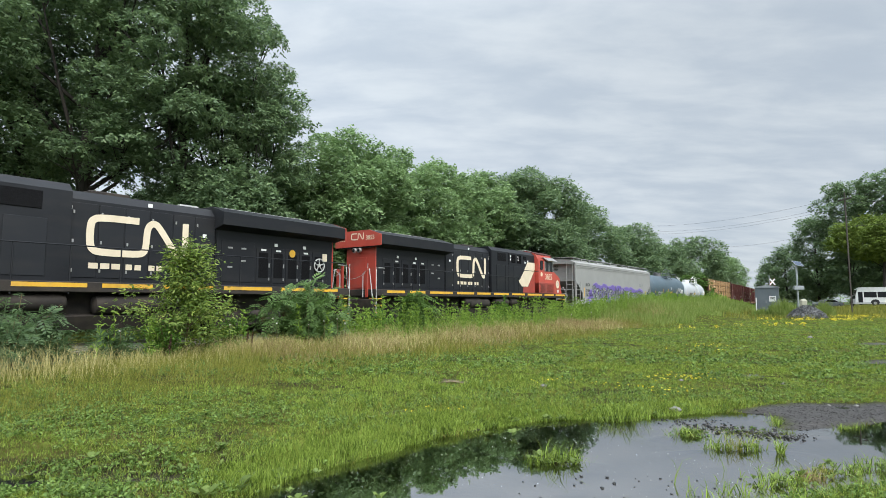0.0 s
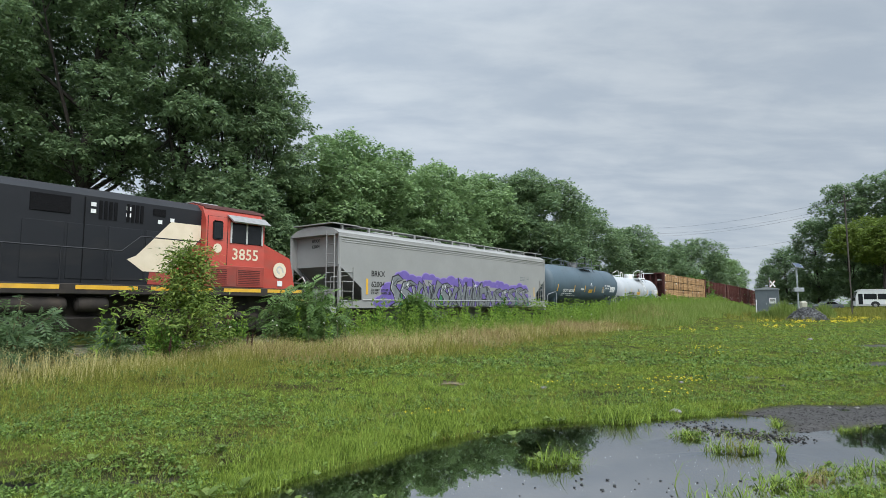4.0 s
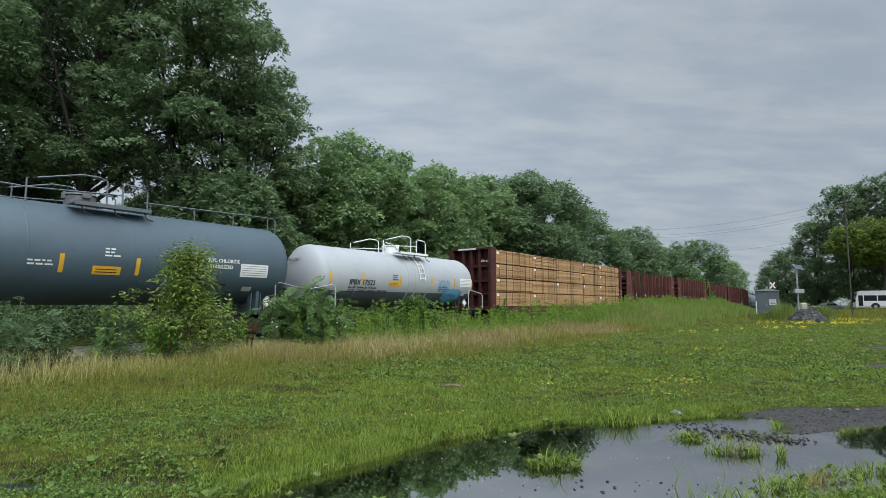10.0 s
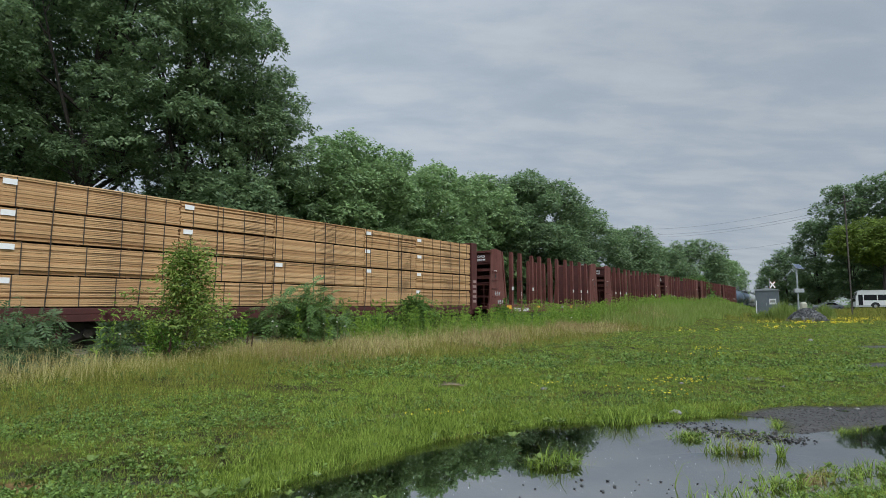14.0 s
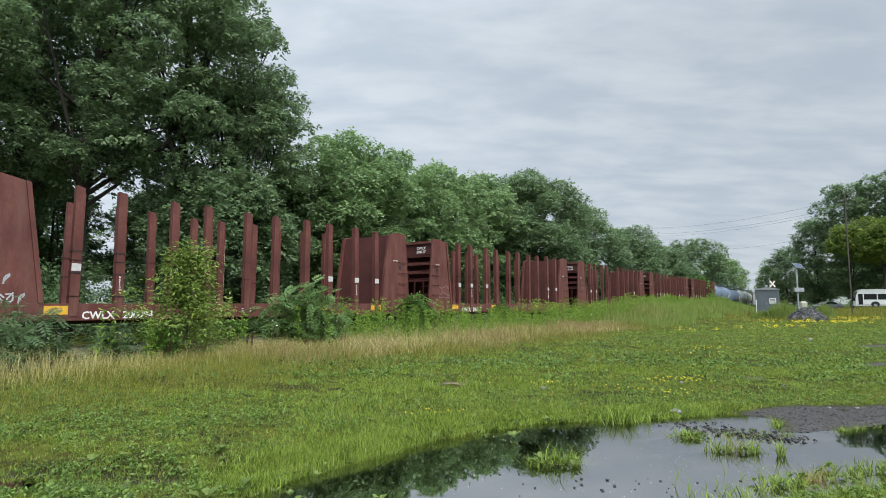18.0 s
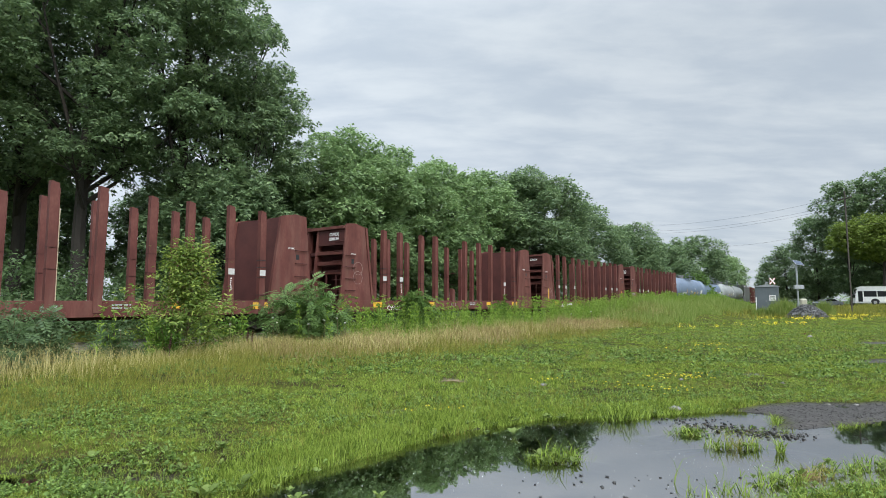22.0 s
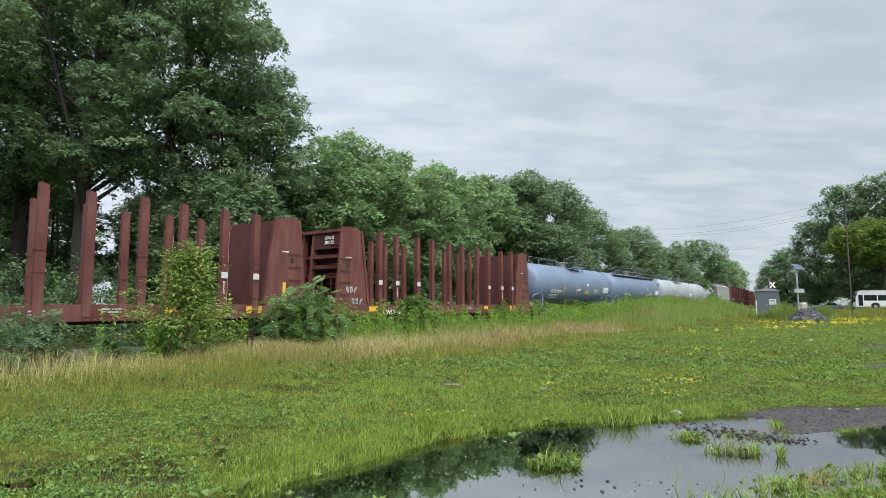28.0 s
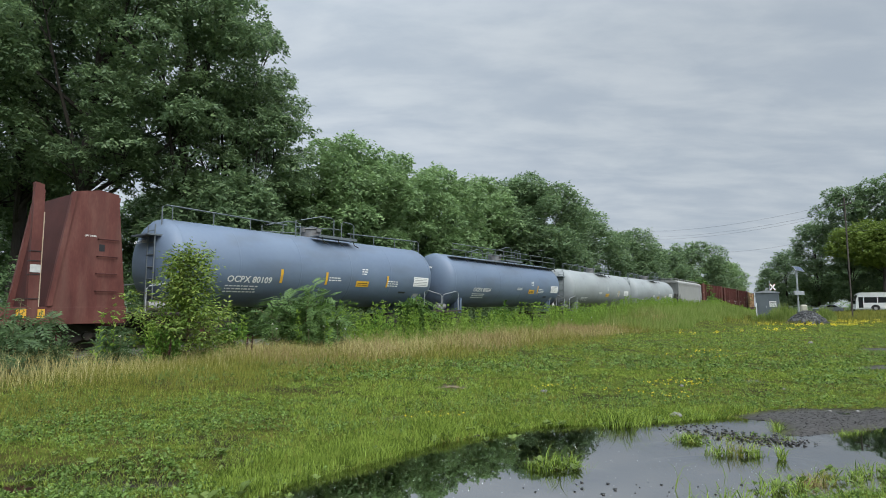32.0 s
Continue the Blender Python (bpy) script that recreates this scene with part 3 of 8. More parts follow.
    a2, mx2 = n.new("ShaderNodeAttribute"), n.new("ShaderNodeMix")
    a2.attribute_name, mx2.data_type = "mud", "RGBA"
    mx2.inputs[7].default_value = (0.38, 0.29, 0.19, 1)
    l.new(a2.outputs["Fac"], mx2.inputs[0])
    l.new(mx.outputs[2], mx2.inputs[6])
    l.new(mx2.outputs[2], b.inputs["Base Color"])
    mr = n.new("ShaderNodeMapRange")
    mr.inputs[3].default_value, mr.inputs[4].default_value = 0.9, 0.45
    l.new(a.outputs["Fac"], mr.inputs[0])
    l.new(mr.outputs[0], b.inputs["Roughness"])
    tagged(new("ground", me), "green meadow with bare wet gravel beside a puddle", "ground", kind="structure")


make_ground()


def make_water():
    m = bpy.data.materials.new("puddle_water")
    m.use_nodes = True
    n, l = m.node_tree.nodes, m.node_tree.links
    n.clear()
    out, mix, lw = n.new("ShaderNodeOutputMaterial"), n.new("ShaderNodeMixShader"), n.new("ShaderNodeFresnel")
    gl, tr = n.new("ShaderNodeBsdfGlossy"), n.new("ShaderNodeBsdfTransparent")
    gl.inputs["Roughness"].default_value = 0.012
    tr.inputs[0].default_value = (0.92, 0.8, 0.62, 1)
    lw.inputs[0].default_value = 13.0
    no, bp = n.new("ShaderNodeTexNoise"), n.new("ShaderNodeBump")
    no.inputs["Scale"].default_value = 5
    bp.inputs["Strength"].default_value, bp.inputs["Distance"].default_value = 0.03, 0.01
    tc = n.new("ShaderNodeTexCoord")
    l.new(tc.outputs["Object"], no.inputs["Vector"])
    l.new(no.outputs[0], bp.inputs["Height"])
    for s in (gl, lw):
        l.new(bp.outputs[0], s.inputs["Normal"])
    l.new(lw.outputs[0], mix.inputs[0])
    l.new(tr.outputs[0], mix.inputs[1])
    l.new(gl.outputs[0], mix.inputs[2])
    l.new(mix.outputs[0], out.inputs[0])
    me = bpy.data.meshes.new("water")
    me.from_pydata([(-6, 2.2, WATER), (12, 2.2, WATER), (12, 13, WATER), (-6, 13, WATER)], [], [(0, 1, 2, 3)])
    me.materials.append(m)
    tagged(new("water", me), "still rain puddle that mirrors sky and trees", "puddle", kind="structure")


make_water()


# ---- track: ballast, sleepers, rails ----
def make_track():
    bed = Build()
    chain = list(range(-60, 64, 8)) + list(range(64, 420, 6))
    section = [(-3.1, -0.25), (-1.75, 0.08), (1.75, 0.08), (3.1, -0.25)]
    v, f = [], []
    for a in chain:
        for n, z in section:
            x, y, h = line(a, n)
            v.append((x, y, z))
    for i in range(len(chain) - 1):
        f += [(i * 4 + k, i * 4 + k + 1, i * 4 + 5 + k, i * 4 + 4 + k) for k in range(3)]
    bed.add(v, f)
    t = thing("railway_track", "single railway track on grey ballast with worn rails", "track", kind="structure")
    part("ballast_bed", bed, "ballast", t)
    for side in (-0.7175, 0.7175):
        r, sec = Build(), [(-0.065, 0.14), (-0.01, 0.16), (-0.035, 0.26), (-0.035, 0.30), (0.035, 0.30), (0.035, 0.26), (0.01, 0.16), (0.065, 0.14)]
        v, f = [], []
        for a in chain:
            for n, z in sec:
                x, y, h = line(a, side + n)
                v.append((x, y, z))
        for i in range(len(chain) - 1):
            f += [(i * 8 + k, i * 8 + (k + 1) % 8, i * 8 + 8 + (k + 1) % 8, i * 8 + 8 + k) for k in range(8)]
        r.add(v, f)
        part("rail", r, "steel", t, "rusty steel rail with a bright head")
    tie = Build().box(-0.115, 0.115, -1.3, 1.3, 0.0, 0.14, 0.012).mesh("sleeper", M["sleeper"])
    for k in range(150):
        x, y, h = line(2 + k * 0.56)
        part("sleeper", tie, "sleeper", t, m=Matrix.Translation((x, y, 0)) @ Matrix.Rotation(math.pi / 2 - h, 4, "Z"))


# ---- vegetation ----
def leaf_cloud(name, centres, radii, per, size, mat, seed, flat=0.5, droop=0.25, narrow=0.5, light=False):
    """Many small leaves round clump centres; each leaf a folded lozenge of two faces."""
    r = np.random.RandomState(seed)
    centres, radii = np.asarray(centres, float), np.asarray(radii, float)
    k = len(centres) * per
    c = np.repeat(centres, per, 0)
    d = r.normal(size=(k, 3))
    d /= np.linalg.norm(d, axis=1)[:, None]
    rad = np.repeat(radii, per)[:, None] * (r.rand(k, 1) ** 0.45)
    p = c + d * rad * np.array([1, 1, 0.75])
    # leaf axes: outward and drooping; normals mostly up
    ax = d * np.array([1, 1, 0.3]) + r.normal(size=(k, 3)) * 0.5
    ax[:, 2] -= droop
    ax /= np.linalg.norm(ax, axis=1)[:, None]
    nm = np.stack([r.normal(size=k) * (1 - flat), r.normal(size=k) * (1 - flat), np.ones(k)], 1)
    sd = np.cross(ax, nm)
    sd /= np.linalg.norm(sd, axis=1)[:, None] + 1e-9
    nm = np.cross(sd, ax)
    s = size * (0.6 + 0.8 * r.rand(k, 1))
    w = s * narrow
    base, tip = p - ax * s * 0.5, p + ax * s * 0.5
    lft, rgt = p + sd * w * 0.5 + nm * w * 0.18, p - sd * w * 0.5 + nm * w * 0.18
    if light:
        v = np.stack([base + sd * w * 0.5, base - sd * w * 0.5, tip + nm * w * 0.15], 1).reshape(-1, 3)
        return polymesh(name, v, np.full(k, 3), np.arange(3 * k), mat)
    v = np.stack([base, rgt, tip, lft], 1).reshape(-1, 3)
    i = np.arange(k)[:, None] * 4
    loops = np.concatenate([i, i + 1, i + 2, i, i + 2, i + 3], 1).reshape(-1)
    return polymesh(name, v, np.full(k * 2, 3), loops, mat)


def frond_cloud(name, centres, radii, per, length, mat, seed, leaflets=11, droop=0.35, wide=0.15, light=False):
    """Compound leaves: each a spray of narrow leaflets in pairs along a drooping stalk."""
    r = np.random.RandomState(seed)
    centres, radii = np.asarray(centres, float), np.asarray(radii, float)
    k = len(centres) * per
    d = r.normal(size=(k, 3))
    d /= np.linalg.norm(d, axis=1)[:, None]
    p0 = np.repeat(centres, per, 0) + d * np.repeat(radii, per)[:, None] * (r.rand(k, 1) ** 0.6) * np.array([1, 1, 0.7])
    ax = d * np.array([1, 1, 0.25]) + r.normal(size=(k, 3)) * 0.35
    ax[:, 2] -= droop * r.rand(k)
    ax /= np.linalg.norm(ax, axis=1)[:, None]
    nm = np.stack([r.normal(size=k) * 0.4, r.normal(size=k) * 0.4, np.ones(k)], 1)
    sd = np.cross(ax, nm)
    sd /= np.linalg.norm(sd, axis=1)[:, None] + 1e-9
    up = np.cross(sd, ax)
    L = length * (0.65 + 0.6 * r.rand(k, 1))
    quads = []
    for q in range(leaflets):
        f = 0.12 + 0.88 * (q // 2) / (leaflets // 2)
        s = 0 if q == leaflets - 1 else (1 if q % 2 else -1)
        base = p0 + ax * L * f - np.array([0, 0, 1]) * L * 0.18 * f * f
        way = ax * (0.55 if s else 1.0) + sd * s * 0.83 - up * 0.12
        size = L * (0.36 - 0.14 * abs(f - 0.45))
        across = np.cross(way, up)
        across /= np.linalg.norm(across, axis=1)[:, None] + 1e-9
        if light:
            quads.append(np.stack([base - across * size * wide * 1.3, base + across * size * wide * 1.3, base + way * size], 1))
            continue
        quads.append(np.stack([base, base + way * size * 0.45 - across * size * wide, base + way * size, base + way * size * 0.45 + across * size * wide], 1))
    v = np.stack(quads, 1).reshape(-1, 3)
    n = k * leaflets
    if light:
        return polymesh(name, v, np.full(n, 3), np.arange(3 * n), mat)
    i = np.arange(n)[:, None] * 4
    loops = np.concatenate([i, i + 1, i + 2, i + 3], 1).reshape(-1)
    return polymesh(name, v, np.full(n, 4), loops, mat)


def lobe_tips(r, blobs, spacing, low=-0.35, tufts=3):
    """Twig tips over the skins of the crown's lobes, thicker on top, a few standing out; with the way each one faces."""
    tips, outs = [], []
    for x, y, z, rx, ry, rz in blobs:
        k = int(9.0 * rx * ry / spacing ** 2) + 6
        d = r.normal(size=(k, 3))
        d /= np.linalg.norm(d, axis=1)[:, None]
        d[:, 2] = np.where(d[:, 2] < low, -d[:, 2], d[:, 2])
        q = 0.62 + 0.42 * r.rand(k, 1) ** 0.6
        far = np.arange(k) < tufts
        q[far] = 1.08 + 0.26 * r.rand(int(far.sum()), 1)
        tips.append(np.array([x, y, z]) + d * q * np.array([rx, ry, rz]))
        outs.append(d)
    return np.concatenate(tips), np.concatenate(outs)


def rosettes(name, tips, outs, per, size, mat, seed, wide=0.55, droop=0.25, light=False):
    """Leaves that spread round twig tips and turn their faces up and outwards."""
    r = np.random.RandomState(seed)
    k = len(tips) * per
    d = np.repeat(outs, per, 0)
    ang = r.rand(k) * 6.2832
    ax = np.stack([np.cos(ang), np.sin(ang), r.normal(size=k) * 0.25], 1) * 0.8 + d * 0.55
    ax[:, 2] -= droop * (0.5 + r.rand(k))
    ax /= np.linalg.norm(ax, axis=1)[:, None]
    nm = d * 0.6 + np.array([0, 0, 0.75]) + r.normal(size=(k, 3)) * 0.35
    sd = np.cross(ax, nm)
    sd /= np.linalg.norm(sd, axis=1)[:, None] + 1e-9
    nm = np.cross(sd, ax)
    L = size * (0.65 + 0.7 * r.rand(k, 1))
    base = np.repeat(tips, per, 0) + r.normal(size=(k, 3)) * size * 0.35
    w = L * wide * 0.5
    if light:
        v = np.stack([base, base + ax * L * 0.75 - sd * w * 1.1, base + ax * L * 0.9 + sd * w * 1.1], 1).reshape(-1, 3)
        return polymesh(name, v, np.full(k, 3), np.arange(3 * k), mat)
    v = np.stack([base, base + ax * L * 0.5 - sd * w + nm * w * 0.3, base + ax * L, base + ax * L * 0.5 + sd * w + nm * w * 0.3], 1).reshape(-1, 3)
    return polymesh(name, v, np.full(k, 4), np.arange(4 * k), mat)


def tree(x, y, height, spread, mat, seed, label, leaf=0.22, per=8, clump=0.8, low=0.25, trunk_r=0.22, lobes=9, size=0.3, sprays=False, fill=0.0):
    """A tree: tapered trunk, forked limbs and a crown of leaf rosettes over uneven lobes."""
    r = np.random.RandomState(seed)
    z0 = float(ground_z(x, y)) - 0.1
    t = thing("tree", label, "tree", "trees along the railway", m=Matrix.Translation((x, y, z0)))
    # lobes over the skin of one big egg, uneven in size
    blobs = []
    rz = height * (1 - low) / 2
    zc = height - rz
    for k in range(lobes):
        f = (k + 0.5) / lobes
        cz = 1 - 2 * f
        ring = math.sqrt(1 - cz * cz)
        ang = 2.39996 * k + r.rand() * 0.8
        s = spread * size * (0.65 + 0.75 * r.rand())
        q = (0.68 + 0.28 * r.rand()) if k % 4 else (0.35 + 0.25 * r.rand())
        bx, by, bz = spread * q * ring * math.cos(ang), spread * q * ring * math.sin(ang), zc + (rz - s * 0.7) * cz * (0.88 + 0.16 * r.rand())
        blobs.append((bx, by, bz, s, s, s * (0.55 + 0.25 * r.rand())))
    h1 = height * (low + 0.12)
    bow = 0.03 * height * (r.rand() - 0.5)
    part("trunk", Build().tube([(0, 0, -0.3), (bow, 0, h1 * 0.5), (0, bow, h1), (bow * 0.5, 0.02 * height, height * 0.6), (0, 0.02 * height, height * 0.85)],
                               [trunk_r * 1.25, trunk_r * 0.95, trunk_r * 0.8, trunk_r * 0.5, trunk_r * 0.15], 8), "bark", t)
    for bx, by, bz, rx, ry, rz_ in blobs[::5 if sprays else 4]:
        s = Vector((0, 0, min(bz * 0.72, h1 * (0.7 + 0.7 * r.rand()))))
        e = Vector((bx, by, bz))
        mid = s.lerp(e, 0.5) + Vector((r.normal() * 0.35, r.normal() * 0.35, -0.3 + 0.6 * r.rand()))
        l = Build().tube([s, mid, e], [trunk_r * 0.42, trunk_r * 0.24, trunk_r * 0.06], 5)
        for q in range(4):
            g = e + Vector((r.normal() * rx * 0.6, r.normal() * ry * 0.6, r.normal() * rz_ * 0.5))
            l.tube([mid.lerp(e, 0.25 + 0.2 * q), g], [trunk_r * 0.12, trunk_r * 0.025], 4)
        part("limb", l, "bark", t)
    tips, outs = lobe_tips(r, blobs, clump)
    keep = tips[:, 2] > 0.15
    tips, outs = tips[keep], outs[keep]
    if sprays:
        # the crown's heart stays open, so that the sky shows through
        hole = 0.7 * wobble(tips[:, 0] + x, tips[:, 2], 1.1, 805) + 0.6 * wobble(tips[:, 0] + x, tips[:, 2], 2.6, 806)
        keep = (hole < 0.33) | (tips[:, 2] > height * 0.86) | (np.hypot(tips[:, 0], tips[:, 1]) > spread * 0.86)
        tips, outs = tips[keep], outs[keep]
    part("crown", rosettes("crown", tips, outs, per, leaf, M[mat], seed + 7, wide=0.42 if sprays else 0.55, droop=0.5 if sprays else 0.25, light=not sprays), mat, t)
    if fill:
        # the shaded leaves inside the crown
        inner = np.array([[b[0] * 0.9, b[1] * 0.9, zc + (b[2] - zc) * 0.9] for b in blobs])
        srad = np.array([b[3] for b in blobs]) * 0.8
        part("inner_foliage", leaf_cloud("inner_foliage", inner, srad, int(fill * (spread * size / leaf) ** 2) + 6, leaf * (1.15 if sprays else 1.5), M[mat], seed + 9, flat=0.3, droop=0.3, narrow=0.7, light=True), mat, t)
    return t


def at_view(px, depth):
    return (px - 784) / 1000 * depth, depth


def blades(name, x, y, height, width, mat, seed, bend=0.35, z=None, fine=True):
    """Grass blades as bent tapering strips of two faces, or of one where they are far."""
    r = np.random.RandomState(seed)
    k = len(x)
    z = ground_z(x, y) - 0.01 if z is None else z
    base = np.stack([x, y, z], 1)
    ang, lean = r.rand(k) * 6.2832, bend * (0.2 + r.rand(k))
    face = r.rand(k) * 6.2832
    side = np.stack([np.cos(face), np.sin(face), np.zeros(k)], 1) * (width * (0.6 + 0.8 * r.rand(k)))[:, None] * 0.5
    out = np.stack([np.cos(ang), np.sin(ang), np.zeros(k)], 1)
    h = (height * (0.55 + 0.7 * r.rand(k)))[:, None]
    up = np.array([0, 0, 1.0])
    mid = base + up * h * 0.55 + out * h * lean[:, None] * 0.3
    tip = base + up * h * (1 - 0.25 * lean[:, None]) + out * h * lean[:, None]
    if not fine:
        v = np.stack([base - side, base + side, tip], 1).reshape(-1, 3)
        return polymesh(name, v, np.full(k, 3), np.arange(3 * k), M[mat])
    v = np.stack([base - side, base + side, mid + side * 0.75, mid - side * 0.75, tip], 1).reshape(-1, 3)
    i = np.arange(k)[:, None] * 5
    loops = np.concatenate([i, i + 1, i + 2, i + 3, i + 3, i + 2, i + 4], 1).reshape(-1)
    return polymesh(name, v, np.tile([4, 3], k), loops, M[mat])


def stuff(name, me, label, category):
    return tagged(new(name, me), label, category, kind="stuff")


def sow(seed, count, near, far, half=0.86, power=1.0):
    """Places in a wedge before the origin, thinning out with distance."""
    r = np.random.RandomState(seed)
    u = r.rand(count)
    y = near * (far / near) ** u if power == 1.0 else (near ** power + u * (far ** power - near ** power)) ** (1 / power)
    x = (r.rand(count) * 2 - 1) * half * y
    return x, y


def tufted(seed, count, near, far, per, reach):
    """Blade feet in small tufts, with the direction from each tuft's middle."""
    x, y = sow(seed, count, near, far)
    r = np.random.RandomState(seed + 1)
    s = reach * np.clip(y / 8, 0.8, 5)
    dx, dy = r.normal(size=(2, count, per)) * s[:, None] * 0.6
    return (x[:, None] + dx).ravel(), (y[:, None] + dy).ravel(), np.repeat(r.rand(count), per)


def withered(x, y):
    out = wobble(x, y * 1.7, 0.9, 44) * 0.7 + 0.45 * wobble(x, y, 3.1, 47) - 0.08
    for px, py, rx, ry in ((-4.4, 11.3, 1.2, 0.4), (-3.2, 10.9, 0.8, 0.3), (-2.0, 9.6, 0.5, 0.25), (-0.55, 9.0, 0.5, 0.2), (0.1, 12.4, 0.8, 0.4)):
        out = out + 0.7 * np.exp(-((x - px) / rx) ** 2 - ((y - py) / ry) ** 2)
    return out


def make_meadow():
    # tufts of short grass: bright green by the water, duller and thinner away from it
    for seed, count, near, far, per, mat, hgt in ((41, 34000, 3.4, 15, 10, "grass", 0.085), (141, 36000, 13, 62, 8, "grass", 0.085), (42, 9000, 3.4, 15, 9, "olive_grass", 0.095), (142, 12000, 13, 62, 8, "olive_grass", 0.095)):
        x, y, q = tufted(seed, count, near, far, per, 0.05)
        k = len(x)
        w, a = from_track(x, y)
        n, pd, bare, brown = zone_noise(x, y), pond(x, y), bald(x, y), withered(x, y)
        shore = smooth01((pd + 1.0) / 0.7) * (y < 12) * smooth01((x + 2.3) / 0.7)
        r = np.random.RandomState(seed + 100)
        keep = (pd < 0.03) & (gravel(x, y) < 0.0) & (w > 2.8) & (y > 3.3)
        keep &= (inside_distance(x, y, SHORE) < 0.1) | (r.rand(k) < 0.12)
        keep &= (y > 6.4) | (x < 1.8) | (r.rand(k) < 0.3)
        keep &= (bare < 0.0) | (r.rand(k) < 0.8 + 0.2 * shore)
        keep &= (brown < 0.25) | (r.rand(k) < 0.4 + 0.6 * shore) | (w < 7.2)
        dry = smooth01((10.0 - w) / 4 + 0.35 * n)
        keep &= (r.rand(k) > 0.8 * dry) if mat == "grass" else (r.rand(k) < 0.3 + 0.7 * dry + 0.35 * (n < -0.15))
        x, y, q, n, shore, bare = x[keep], y[keep], q[keep], n[keep], shore[keep], bare[keep]
        h = hgt * (0.38 + 0.6 * q ** 1.5 + 0.25 * n + 0.85 * shore) * (1 + 0.4 * np.clip(y - 8, 0, 24) / 24)
        wd = 0.0078 * np.clip(y / 7, 0.75, 7)
        stuff("meadow_grass", blades("meadow_grass", x, y, np.clip(h, 0.02, 0.4), wd, mat, seed, bend=0.9, fine=False),
              "short green meadow grass in tufts" if mat == "grass" else "yellowish olive meadow grass", "grass")
    # dead and rusty blades in patches
    x, y = sow(43, 110000, 3.6, 46)
    w, a = from_track(x, y)
    n = withered(x, y)
    keep = (pond(x, y) < -0.05) & (gravel(x, y) < -0.02) & (w > 5) & (n + 0.15 * np.random.RandomState(4).normal(size=len(x)) > 0.12)
    x, y = x[keep], y[keep]
    stuff("meadow_grass", blades("meadow_grass", x, y, np.full(len(x), 0.05), 0.009 * np.clip(y / 7, 0.75, 7), "withered", 43, bend=1.0, fine=False), "withered brownish grass in the meadow", "grass")
    # a fringe of longer bright blades along the shore
    r = np.random.RandomState(48)
    k = 26000
    seg = r.randint(1, 10, k)
    p0, p1 = np.array(SHORE)[seg], np.array(SHORE)[seg + 1]
    f = r.rand(k, 1)
    q = p0 + (p1 - p0) * f
    d = (p1 - p0) / np.linalg.norm(p1 - p0, axis=1)[:, None]
    q = q + np.stack([-d[:, 1], d[:, 0]], 1) * (0.02 + 0.75 * r.rand(k, 1) ** 1.3) + r.normal(size=(k, 2)) * 0.03
    x, y = q[:, 0], q[:, 1]
    keep = (pond(x, y) < 0.06) & (r.rand(k) < 0.7 + 0.5 * wobble(x, y, 3.0, 49))
    x, y = x[keep], y[keep]
    stuff("shore_grass", blades("shore_grass", x, y, np.where(x < 0.2, 0.12, 0.075) * (1 + 0.4 * wobble(x, y, 2.0, 50)), np.full(len(x), 0.009), "grass", 50, bend=0.5), "longer bright green grass along the puddle's edge", "grass")
    # clover and small leaves between the blades
    for seed, count, mat, lo, size in ((45, 16500, "low_weed", -0.06, 0.038), (46, 11000, "low_weed", 0.0, 0.030)):
        x, y = sow(seed, count, 3.6, 40)
        n = wobble(x, y * 1.5, 1.1, seed + 1) + 0.6 * wobble(x, y, 3.3, seed + 2)
        w, a = from_track(x, y)
        keep = (pond(x, y) < -0.02) & (gravel(x, y) < -0.03) & (w > 6) & (n > lo)
        x, y = x[keep], y[keep]
        s = np.clip(y / 7, 1, 5)
        c = np.stack([x, y, ground_z(x, y) + 0.035 * s ** 0.5], 1)
        for near in (True, False):
            k = (y < 12) == near
            me = leaf_cloud("clover", c[k], 0.055 * s[k], 7, size * (1.0 if near else 2.0), M[mat], seed + 3, flat=0.45, droop=-0.2, narrow=0.62, light=not near)
            stuff("clover", me, "low clover and small broad leaves in the meadow", "clover")
    # the tall strip before the railway: straw-coloured, then reddish, with olive grass at its foot
    for seed, count, mat, lo, hi, h0, a0, a1 in ((51, 30000, "dry_grass", 3.0, 7.2, 0.66, -14, 17), (52, 24000, "red_grass", 4.2, 8.6, 0.62, 9, 46), (55, 12000, "dry_grass", 4.4, 8.4, 0.66, 12, 44), (57, 16000, "olive_grass", 4.0, 9.0, 0.55, 8, 48),
                                                 (53, 60000, "olive_grass", 3.4, 10.5, 0.36, -14, 40), (54, 20000, "leaf_weed", 2.6, 5.0, 0.5, 8, 60), (56, 36000, "olive_grass", 4.5, 11.0, 0.40, -14, 14)):
        r = np.random.RandomState(seed)
        a = a0 + (a1 - a0) * r.rand(count)
        n0 = wobble(a, a * 0.37, 0.35, seed)
        w = lo + (hi - lo) * np.clip(r.beta(2, 2, count) + 0.12 * n0, 0, 1)
        x, y = DIRX * a + OFFX * (OFF - w), DIRY * a + OFFY * (OFF - w)
        keep = r.rand(count) < (0.42 if mat == "dry_grass" else 0.6) + 0.7 * wobble(x, y, 0.6, seed + 3)
        x, y, w = x[keep], y[keep], w[keep]
        hh = h0 * (0.6 + 0.45 * smooth01((hi - w) / 2)) * (0.8 + 0.35 * wobble(x, y, 0.9, seed + 5))
        wd = 0.0055 if mat in ("dry_grass", "red_grass") else 0.009
        stuff("tall_grass", blades("tall_grass", x, y, np.clip(hh, 0.1, 1.2), wd * np.clip(y / 12, 0.8, 4), mat, seed, bend=0.6, fine=mat in ("dry_grass", "red_grass")),
